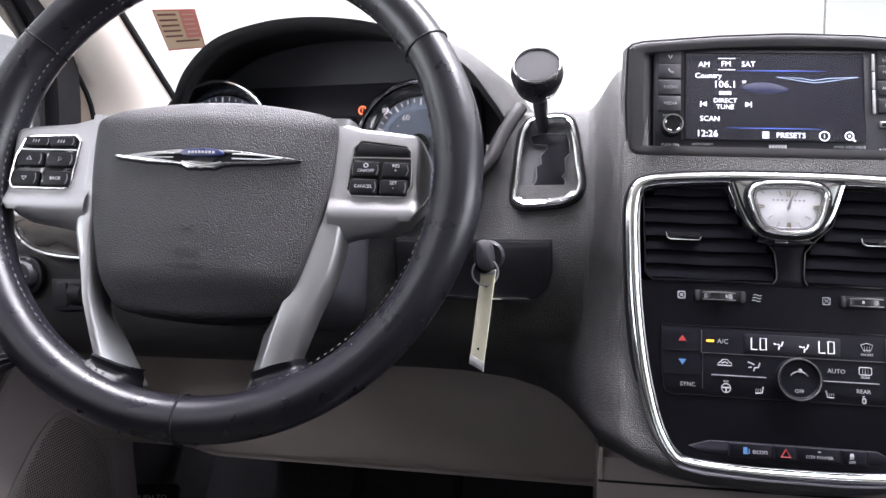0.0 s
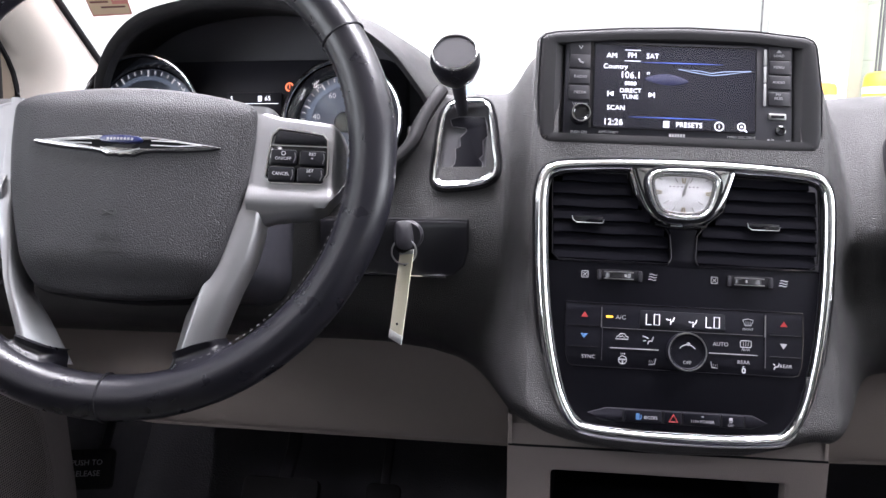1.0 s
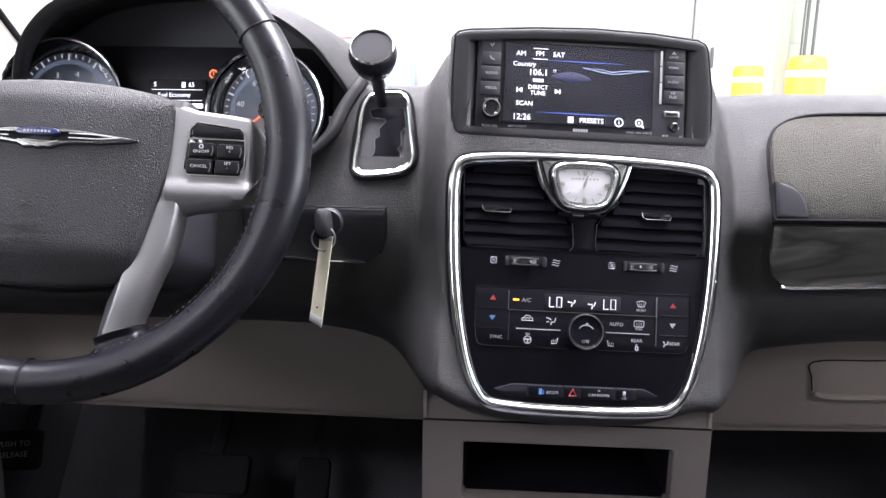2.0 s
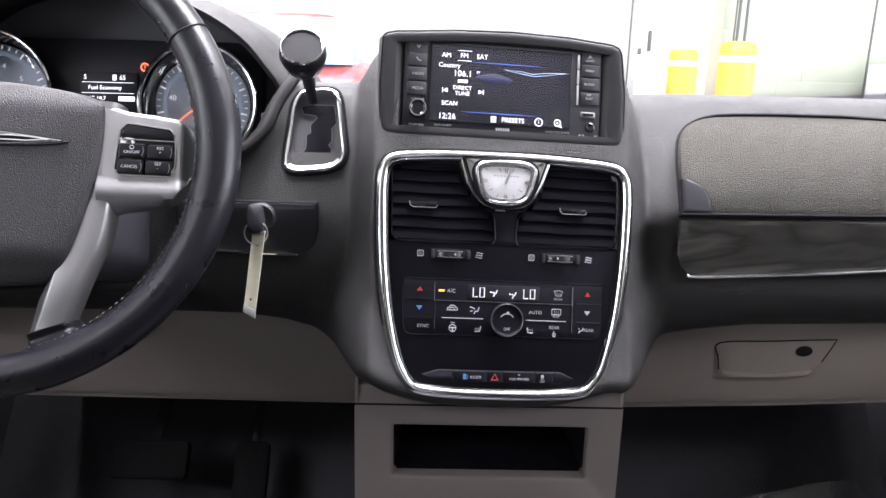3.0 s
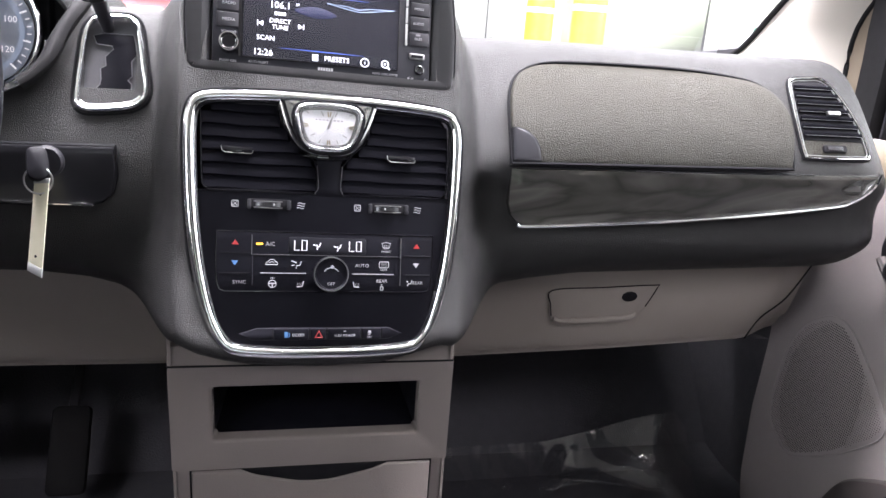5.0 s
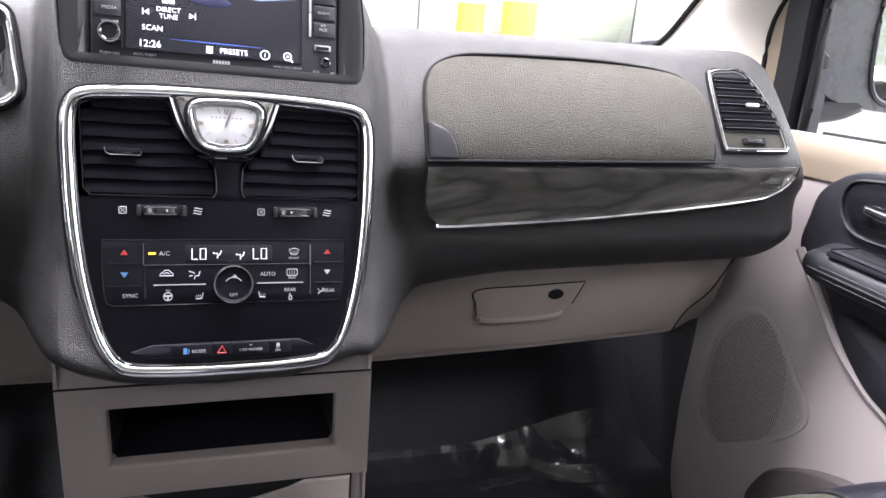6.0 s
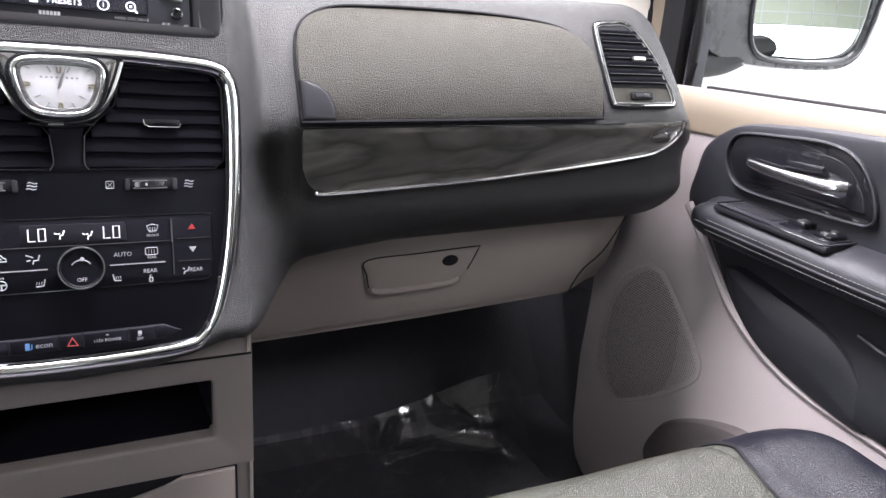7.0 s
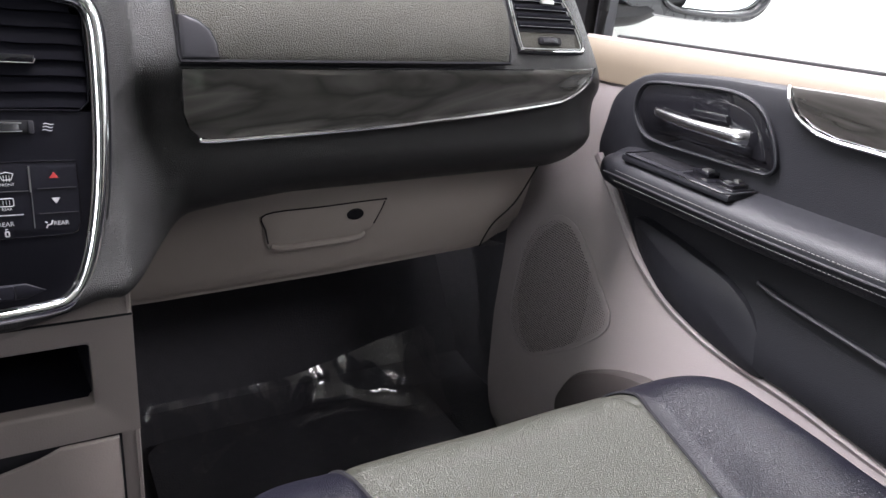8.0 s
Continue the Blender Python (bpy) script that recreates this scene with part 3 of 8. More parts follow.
# A-pillar trims
def pillar(sx, out=0.0):
    e1 = [(0.675, 1.125, 0.715), (0.692, 1.085, 0.74), (0.700, 1.02, 0.805), (0.690, 0.84, 0.95), (0.66, 0.60, 1.12), (0.63, 0.40, 1.22)]
    e2 = [(0.755, 0.935, 0.62), (0.76, 0.93, 0.70), (0.757, 0.915, 0.80), (0.745, 0.78, 0.92), (0.715, 0.52, 1.10), (0.69, 0.36, 1.20)]
    a, b = spline(e1, 6, False), spline(e2, 6, False)
    rows = []
    for p, q in zip(a, b):
        row = []
        for k in range(9):
            t = k / 8
            m = p * (1 - t) + q * t
            m = m + np.array((-0.014, -0.014, 0)) * math.sin(math.pi * t)
            row.append((sx * (m[0] + out), m[1], m[2]))
        o = np.array((0.035, 0.06, 0.0))
        row = [(sx * (p[0] + 0.01 + out), p[1] + 0.02, p[2])] + row + [(sx * (q[0] + 0.012 + out), q[1] + 0.004, q[2])]
        rows.append(row)
    bm = grid(rows)
    ob = solo("pillar_trim", bm, M_PILLAR, "beige windscreen pillar trim", "pillar trim", kind="structure")
    # black seal line along the glass
    seal = sweep([(sx * (p[0] - 0.001 + out), p[1] + 0.003, p[2] + 0.001) for p in a], 0.0052, 0.0052, seg=8)
    solo("seal", seal, M_RUBBER, "black rubber windscreen seal", "seal", kind="structure")
    solo("seal", sweep([(sx * (q[0] + 0.003 + out), q[1] - 0.001, q[2]) for q in b], 0.0042, 0.0042, seg=8), M_RUBBER, "dark joint along the pillar trim", "seal", kind="structure")
    # door opening strip
    rows = []
    for k, q in enumerate(b):
        rows.append([(sx * (out + q[0] + 0.003), q[1] - 0.002, q[2]), (sx * (out + q[0] + 0.006), q[1] - 0.03, q[2] + 0.004), (sx * (out + q[0] + 0.010), q[1] - 0.055, q[2] + 0.01), (sx * (out + q[0] + 0.02), q[1] - 0.06, q[2] + 0.01)])
    solo("door_seal_trim", grid(rows), M_BEIGE, "beige door opening trim", "trim", kind="structure")
    return ob


pillar(1)
pillar(-1, 0.067)

# ---- dashboard ----
XC = 0.006
M_ST = pose(XC, 0.610, 0.463, 0, 2.4, 4.5) @ pose(0, 0, 0, 74.9)
M_D = pose(0, 0.701, 0.646, 59.04)
CD = 0.8575


def zb(x):
    return interp(x, ((-0.8, 0.480), (-0.31, 0.481), (-0.27, 0.480), (-0.222, 0.474), (-0.187, 0.464), (-0.174, 0.462), (-0.161, 0.459), (-0.149, 0.453), (-0.137, 0.446), (-0.122, 0.443), (-0.108, 0.435), (-0.087, 0.428), (-0.06, 0.423), (0, 0.419),
                      (0.06, 0.422), (0.08, 0.427), (0.098, 0.432), (0.108, 0.436), (0.119, 0.438), (0.130, 0.437), (0.140, 0.442), (0.158, 0.451), (0.187, 0.459), (0.205, 0.461), (0.24, 0.467), (0.30, 0.474), (0.66, 0.484)))


def dash_profile(x):
    b = zb(x)
    ps = [(1.24, 0.70), (1.0, 0.715), (0.90, 0.735), (0.80, 0.762), (0.735, 0.768), (0.690, 0.728), (0.651, 0.614), (0.644, 0.585),
          (0.635, 0.552), (0.629, 0.53), (0.611, b + 0.048), (0.604, b + 0.016), (0.65, b)]
    pp = [(1.24, 0.70), (1.0, 0.718), (0.85, 0.733), (0.785, 0.735), (0.752, 0.712), (0.701, 0.646), (0.6865, 0.6145), (0.692, 0.585),
          (0.692, 0.555), (0.688, 0.53), (0.702, b + 0.027), (0.73, b + 0.008), (0.78, b - 0.004)]
    pd = [(1.24, 0.70), (1.0, 0.715), (0.85, 0.735), (0.79, 0.740), (0.735, 0.732), (0.7015, 0.67), (0.681, 0.625), (0.673, 0.59),
          (0.670, 0.555), (0.672, 0.53), (0.684, b + 0.03), (0.712, b + 0.010), (0.77, b - 0.004)]
    ps, pp, pd = np.array(ps), np.array(pp), np.array(pd)
    pv = pp + np.array((0.004, 0.0))
    pv[:4, 0] -= 0.004
    u = x - XC
    # the stack turns a little towards the passenger and leans
    uc = max(-0.16, min(0.16, u))
    ps[:, 0] += 0.0787 * uc
    ps[:12, 1] -= 0.042 * uc
    if x >= 0:
        base = pv + (pp - pv) * smooth(x, 0.160, 0.186)
        base[3:7, 1] += -0.006 * (1 - smooth(x, 0.165, 0.215))
        w = 1 - smooth(u, 0.124, 0.158)
    else:
        base = pd
        w = 1 - smooth(-u, 0.124, 0.158)
    w = np.full((len(ps), 1), w)
    for k, d in ((8, 0.006), (9, 0.018), (10, 0.036), (11, 0.046), (12, 0.050)):
        w[k] = 1 - smooth(abs(u), 0.124, 0.158 + d)
    prof = base * (1 - w) + ps * w
    if abs(x) > 0.602:
        q = min(1.0, (abs(x) - 0.602) / 0.092)
        s = math.sqrt(max(0.0, 1 - q * q))
        prof[:, 1] = np.where(prof[:, 1] > 0.55, 0.55 + (prof[:, 1] - 0.55) * (0.2 + 0.8 * s), prof[:, 1])
        prof[3:, 0] += (1 - s) * 0.07
    return prof


dash = root("dashboard", Matrix(), "black grained dashboard with taupe lower panels", "dashboard")
xs = sorted(set([round(v, 4) for v in np.linspace(-0.81, 0.694, 150)] + [round(v, 4) for v in np.linspace(0.11, 0.23, 40)] + [round(v, 4) for v in np.linspace(-0.23, -0.10, 40)]
                + [round(v, 4) for v in np.linspace(0.60, 0.694, 26)]))
rows = [[(x, p[0], p[1]) for p in spline([tuple(q) for q in dash_profile(max(x, -0.60))], 7, False)] for x in xs]
rows.append([(0.698, 0.86 + (p[1] - 0.86) * 0.5, 0.58 + (p[2] - 0.58) * 0.5) for p in rows[-1]])
bm = grid(rows)
kill = []
for f in bm.faces:
    c = f.calc_center_median()
    c.z += 0.042 * max(-0.16, min(0.16, c.x - XC))
    if c.y < 0.72 and abs(c.x - XC) < interp(c.z, ((0.443, 0.05), (0.45, 0.078), (0.465, 0.094), (0.48, 0.100), (0.50, 0.105), (0.55, 0.113), (0.60, 0.118), (0.66, 0.116))) and 0.443 < c.z < 0.668:
        kill.append(f)
    elif c.y < 0.735 and abs(c.x - XC) < 0.104 and 0.69 < c.z < 0.80:
        kill.append(f)
    elif -0.57 < c.x < interp(c.z, ((0.645, -0.30), (0.66, -0.278), (0.667, -0.268), (0.687, -0.245), (0.712, -0.235), (0.731, -0.225), (0.75, -0.22))) and c.y < 0.95 and c.z > 0.645:
        kill.append(f)
    elif -0.209 < c.x < -0.166 and 0.66 < c.z < 0.722 and c.y < 0.74:
        kill.append(f)
bmesh.ops.delete(bm, geom=kill, context="FACES")
dash_tree = BVHTree.FromBMesh(bm)
part("upper_pad", bm, M_DASH, dash, "black grained soft pad")

# taupe lower panels: one on the driver's side, one on the passenger's
for nm, x0, x1 in (("knee_panel", -0.80, -0.138), ("lower_panel", 0.138, 0.665)):
    rows = []
    for x in np.linspace(x0, x1, 40):
        b = zb(x)
        e = smooth(abs(x), 0.60, 0.665) * 0.02
        bot = interp(x, ((-0.75, 0.337), (0, 0.331), (0.19, 0.333), (0.39, 0.339), (0.6, 0.350), (0.67, 0.36)))
        rows.append([(x, p[0], p[1]) for p in spline([(0.775, b + 0.004), (0.772 + e, b - 0.006), (0.785 + e, 0.43), (0.797 + e, 0.392), (0.808 + e, bot + 0.02), (0.818 + e, bot + 0.004), (0.835 + e, bot), (0.95, bot + 0.03)], 5, False)])
    part(nm, grid(rows), M_TAN, dash, "taupe moulded lower panel")
rows = []
for x in np.linspace(-0.74, 0.665, 20):
    rows.append([(x, 0.84, 0.338), (x, 1.0, 0.30), (x, 1.25, 0.32)])
part("under_cover", grid(rows), M_CARPET, dash, "black underside cover")

# gap line between taupe panel and its end cap by the door
gap = spline([(0.655, 0.782, 0.492), (0.628, 0.79, 0.43), (0.602, 0.80, 0.395), (0.592, 0.81, 0.36)], 6, False)
part("panel_gap", sweep([(p[0], p[1] - 0.012, p[2]) for p in gap], 0.0011, 0.0011, seg=6), M_DARKVOID, dash)

# upper glove box lid
LID = [(0.193, 0.6165), (0.1935, 0.64), (0.1945, 0.668), (0.200, 0.692), (0.214, 0.708), (0.242, 0.7185), (0.29, 0.7215), (0.335, 0.722), (0.39, 0.7215), (0.435, 0.719),
       (0.475, 0.714), (0.497, 0.707), (0.512, 0.693), (0.520, 0.673), (0.520, 0.645), (0.517, 0.6195), (0.45, 0.6185), (0.35, 0.6175), (0.26, 0.617)]
LIDN = [(x, (z - 0.646) / CD) for x, z in LID]
lid2 = [tuple(p) for p in spline(LIDN[:16], 5, False)]
lid2 += [(0.517 + (0.193 - 0.517) * t, LIDN[15][1] + (LIDN[0][1] - LIDN[15][1]) * t) for t in np.linspace(0.05, 0.95, 16)]


def lean(y):
    """The face falls back towards its top."""
    return -0.0146 * max(0.0, (y + 0.03) / 0.118) ** 2.2


def belly(x, y):
    """The lid swells between its lower and upper edge."""
    return lean(y) + 0.0095 * max(0.0, 1 - ((y - 0.027) / 0.0615) ** 2)


glove = root("upper_glove_box", M_D, "closed upper glove box with a grey grained lid", "glove box")
part("gap", sweep([(p[0], p[1], 0.0052 + lean(p[1])) for p in inset(lid2, -0.0010)], 0.0017, 0.0017, closed=True, seg=6), M_DARKVOID, glove)
part("lid", dome(lid2, -0.024, 0.0040, 0.002, 0.0014, 12, bow=belly), M_DOORPAD, glove, "grey grained lid")
latch = [(0.1938, -0.033), (0.1938, 0.0005), (0.200, -0.0005), (0.209, -0.004), (0.217, -0.011), (0.2215, -0.021), (0.223, -0.033)]
part("latch_gap", dome(inset(latch, -0.0013), -0.004, 0.0062, 0.0, 0.0003, 5, bow=belly), M_DARKVOID, glove)
part("latch", dome(latch, -0.004, 0.0070, 0.0, 0.0009, 5, bow=belly), M_BLACK, glove, "black push latch")
text("airbag_mark", "AIRBAG", 0.006, 0.455, (0.7315 - 0.646) / CD, 0.0012 + lean((0.7315 - 0.646) / CD), glove, M_EMBOSS, stretch=1.3)

# wood trim under the lid
M_WD = pose(0, 0.6850, 0.58, 88)
WD = [(0.1945, 0.6115), (0.1945, 0.575), (0.198, 0.562), (0.206, 0.5545), (0.217, 0.5525), (0.298, 0.556), (0.38, 0.5605), (0.432, 0.5645), (0.51, 0.572), (0.581, 0.580),
      (0.604, 0.586), (0.620, 0.594), (0.631, 0.604), (0.637, 0.6165), (0.55, 0.6145), (0.40, 0.613), (0.30, 0.6125)]
trim = root("wood_trim", M_WD, "glossy black figured wood dash trim with a chrome edge", "dash trim")
wdo = [(x, z - 0.58) for x, z in WD]


def wbow(x, y):
    return -max(0.0, x - 0.57) ** 2 * 0.8


part("wood_strip", dome(wdo, -0.012, 0.003, 0.001, 0.001, 6, bow=wbow), M_WOOD, trim)
edge = spline([(x, z, 0.0036 + wbow(x, z)) for x, z in inset(wdo, -0.0012)[3:14]], 5, False)
part("chrome_edge", sweep(edge, 0.0020, 0.0028, up=(0, 0, 1), seg=8), M_CHROME, trim, "thin chrome edge")
part("top_edge", sweep([(0.33, 0.0337, 0.0036), (0.45, 0.0345, 0.0036), (0.55, 0.035, 0.0036)], 0.0007, 0.0012, seg=6), M_CHROME, trim)
part("shadow_gap", box(0.355, 0.0345, 0.001, 0.325, 0.0022, 0.003), M_DARKVOID, trim)

# lower glove box handle
M_GL = pose(0, 0.785, 0.43, 90 + 14.0)
glv = root("lower_glove_box", M_GL, "taupe lower glove box drawer pull with a key lock", "glove box")
HN = [(0.294, 0.010), (0.296, -0.012), (0.300, -0.030), (0.306, -0.036), (0.318, -0.038), (0.405, -0.034), (0.418, -0.028), (0.427, -0.016), (0.436, 0.014), (0.43, 0.017), (0.36, 0.0135)]
hn = [tuple(p) for p in spline(HN, 4)]
part("recess", plate(inset(hn, -0.0016), -0.01, 0.0016, 0.001), mat("taupe_shade", (0.26, 0.230, 0.208), 0.6, grain=700, bump=0.2), glv)
part("pull_gap", sweep([(x, y, 0.0016) for x, y in spline([(0.3005, -0.030), (0.2962, -0.012), (0.2942, 0.010), (0.36, 0.0140), (0.43, 0.0175), (0.4362, 0.0142), (0.4275, -0.016)], 5, False)], 0.0010, 0.0008, seg=6), M_DARKVOID, glv)
part("pull", dome(hn, -0.004, 0.0024, 0.001, 0.002, 4), M_TAN, glv)
part("lip", sweep(spline([(0.304, -0.034, 0.001), (0.318, -0.0370, 0.003), (0.36, -0.036, 0.0035), (0.405, -0.0335, 0.003), (0.417, -0.028, 0.001)], 6, False), 0.004, 0.004, seg=8), M_TAN, glv)
part("lock_slot", plate([(0.4 + 0.0105 * math.cos(a), 0.001 + 0.0075 * math.sin(a)) for a in np.linspace(0, 2 * math.pi, 24, endpoint=False)], 0.001, 0.0048, 0.0008), M_DARKVOID, glv)

# side vent
svent = root("side_air_vent", M_D, "oval black side air vent with chrome surround", "air vent")
VO = [(0.5355, 0.0776), (0.5440, 0.0865), (0.562, 0.0890), (0.5811, 0.0895), (0.5951, 0.0790), (0.608, 0.0546), (0.6202, 0.0245), (0.6260, -0.0014), (0.6245, -0.0142), (0.6113, -0.0182), (0.5426, -0.0188), (0.5345, -0.0137), (0.5325, 0.0062), (0.5327, 0.0414)]


def vbow(x, y=0.0):
    """Height of the dash pad over the vent's plane."""
    hit = dash_tree.ray_cast(M_D @ Vector((x, y, 0.06)), M_D.to_3x3() @ Vector((0, 0, -1)))
    return (M_D.inverted() @ hit[0]).z - 0.0008 if hit[0] else 0.0


vo = [tuple(p) for p in spline(VO, 4)]
part("vent_face", dome(inset(vo, 0.002), -0.03, 0.0022, 0.0, 0.001, 4, bow=vbow), M_DOORPAD, svent)
part("surround", sweep([(x, y, 0.0030 + vbow(x, y)) for x, y in inset(vo, 0.0022)], 0.0011, 0.0016, closed=True, seg=8), M_CHROME, svent, "thin chrome surround")
part("surround_gap", sweep([(x, y, 0.0022 + vbow(x, y)) for x, y in inset(vo, 0.0002)], 0.0010, 0.0012, closed=True, seg=6), M_DARKVOID, svent)
part("inner_line", sweep([(x, y, 0.0028 + vbow(x, y)) for x, y in inset(vo, 0.0056)], 0.0005, 0.0008, closed=True, seg=6), M_STEEL, svent)
vin = inset(vo, 0.0066)
part("throat", dome([(x, max(y, 0.0050)) for x, y in vin], -0.02, 0.0026, 0.0, 0.0003, 5, bow=vbow), M_DARKVOID, svent)
for k in range(7):
    y = 0.0120 + k * 0.0100
    x0, x1 = span(vin, y)
    pth = [(x0 + (x1 - x0) * t, y, 0.0046 + vbow(x0 + (x1 - x0) * t, y)) for t in np.linspace(0.01, 0.99, 8)]
    slat = part("slat", sweep(pth, 0.0011, 0.0030, seg=8, up=(0, 1, 0.5)), M_SLAT, svent)
    part("slat_edge", sweep([(a, b - 0.0018, c + 0.0016) for a, b, c in pth], 0.0003, 0.0003, seg=5), M_DIMSTEEL, slat, "thin bright lower edge")
part("vent_tab", box(0.5815, 0.0380, 0.0085 + vbow(0.58, 0.038), 0.0170, 0.0050, 0.004, 0.0015), M_STEEL, svent, "silver slide tab")
part("thumbwheel_slot", plate(rrect(0.577, -0.0050, 0.0300, 0.0085, 0.0025), 0.001, 0.0042, 0.0005), M_DARKVOID, svent)
part("thumbwheel", box(0.576, -0.0050, 0.0042, 0.0200, 0.0050, 0.003, 0.0012), M_WHEELB, svent)

# defroster seam on the dash top
part("seam", sweep([(0.30, 0.95, 0.7235), (0.45, 0.93, 0.7245), (0.55, 0.90, 0.7245)], 0.0012, 0.0012, seg=6), M_DARKVOID, dash)

# ---- centre stack ----


def ring_outline():
    r = [(0, 0.222), (0.05, 0.2215), (0.095, 0.2190), (0.1135, 0.2155), (0.1228, 0.2075), (0.1270, 0.192), (0.1272, 0.160), (0.1247, 0.110), (0.1190, 0.062), (0.1105, 0.023), (0.102, 0.001),
         (0.091, -0.0125), (0.077, -0.0178), (0.04, -0.0205)]
    return [(p[0] + 0.0005 - 0.010 * p[1], p[1]) for p in spline(r + [(0, -0.021)] + [(-x, y) for x, y in r[:0:-1]], 6)]


stack = root("centre_stack_panel", M_ST, "black centre panel with a chrome surround", "control panel")
ro = [tuple(p) for p in ring_outline()]
part("surround", sweep([(x, y, 0.0030) for x, y in inset(ro, 0.0048)], 0.0046, 0.0036, closed=True, seg=12), M_CHROME, stack, "polished chrome surround")
part("surround_lip", sweep([(x, y, 0.0016) for x, y in inset(ro, 0.0004)], 0.0010, 0.0022, closed=True, seg=8), M_CHROME, stack, "thin chrome outer lip")
part("surround_step", sweep([(x, y, 0.0008) for x, y in inset(ro, 0.0100)], 0.0014, 0.0016, closed=True, seg=8), M_GLOSSB, stack, "glossy black inner step")
part("surround_gap", sweep([(x, y, -0.001) for x, y in inset(ro, -0.0012)], 0.0016, 0.003, closed=True, seg=6), M_DARKVOID, stack)
part("backing", plate(inset(ro, 0.004), -0.036, -0.030, 0.001), M_DARKVOID, stack)
lowp = [(x, min(y, 0.131)) for x, y in inset(ro, 0.006)]
part("lower_panel", plate(lowp, -0.024, 0.0005, 0.0006), M_FACE, stack, "satin black lower panel")


part("neck", plate([(-0.0135, 0.129), (0.0135, 0.129), (0.0098, 0.136), (0.0098, 0.158), (0.013, 0.168), (-0.015, 0.168), (-0.0118, 0.158), (-0.0108, 0.136)], -0.02, 0.0008, 0.0006), M_FACE, stack)
VENT_L = [(-0.1150, 0.203), (-0.105, 0.2085), (-0.0497, 0.2125), (-0.045, 0.1945), (-0.0342, 0.1784), (-0.0195, 0.1669), (-0.0123, 0.1572), (-0.0106, 0.1377), (-0.0135, 0.1316), (-0.107, 0.1316), (-0.1125, 0.137)]
VENT_R = [(0.0415, 0.2150), (0.1035, 0.2095), (0.1130, 0.203), (0.1138, 0.158), (0.1125, 0.138), (0.1060, 0.1316), (0.0125, 0.1316), (0.0100, 0.1377), (0.0111, 0.1572), (0.0185, 0.1668), (0.0325, 0.1800)]
for sx, vo2, tabx in ((-1, VENT_L, -0.083), (1, VENT_R, 0.0665)):
    vcx = sx * 0.0645
    vent = root("centre_air_vent", M_ST @ Matrix.Translation((vcx, 0.168, 0)), "black louvred air vent in the centre panel", "air vent", "centre air vents")
    loc_o = [(x - vcx, y - 0.168) for x, y in vo2]
    dense = []
    for i in range(len(loc_o)):
        a, b = np.array(loc_o[i]), np.array(loc_o[(i + 1) % len(loc_o)])
        dense += [tuple(a + (b - a) * k / 3) for k in range(3)]
    part("rim", sweep([(x, y, 0.0010) for x, y in dense], 0.0007, 0.0008, closed=True, seg=6), M_GLOSSB, vent)
    side = [(x, y) for x, y in loc_o if y < -0.009 and sx * x < 0]
    side.sort(key=lambda p: p[1])
    part("rim_edge", sweep(spline([(x, y, 0.0016) for x, y in side], 5, False), 0.0004, 0.0006, seg=6), M_DIMSTEEL, vent, "thin bright inner edge")
    for k in range(7):
        y = -0.0305 + k * 0.0113
        got = span(loc_o, y + 0.002)
        if not got:
            continue
        x0, x1 = got[0] + 0.0012, got[1] - 0.0012
        row_a = []
        for t in np.linspace(0, 1, 9):
            x = x0 + (x1 - x0) * t
            row_a.append((x, 0.0004 * math.sin(3 * math.pi * t)))
        rows = [[(x, y + e - 0.0046, -0.0012) for x, e in row_a], [(x, y + e - 0.0040, 0.0002) for x, e in row_a], [(x, y + e - 0.0030, 0.0001) for x, e in row_a], [(x, y + e + 0.0020, -0.0012) for x, e in row_a],
                [(x, y + e + 0.0064, -0.0027) for x, e in row_a], [(x, y + e + 0.0060, -0.0090) for x, e in row_a], [(x, y + e - 0.0046, -0.0040) for x, e in row_a]]
        part("slat", grid(rows), M_SLAT, vent)
    for k in range(5):
        part("vane", box(-0.04 + k * 0.02, -0.002, -0.024, 0.0012, 0.066, 0.008), M_DARKVOID, vent)
    tx = tabx - vcx
    part("slide_tab", box(tx, -0.0005, 0.0010, 0.027, 0.0058, 0.005, 0.0016), M_GLOSSB, vent)
    part("tab_edge", sweep([(tx - 0.0138, 0.0022, 0.0036), (tx - 0.0132, -0.0014, 0.0038), (tx - 0.010, -0.0036, 0.0038), (tx + 0.0125, -0.0036, 0.0038), (tx + 0.0138, -0.0006, 0.0036)], 0.0003, 0.0004, seg=5), M_STEEL, vent, "fine steel edge")

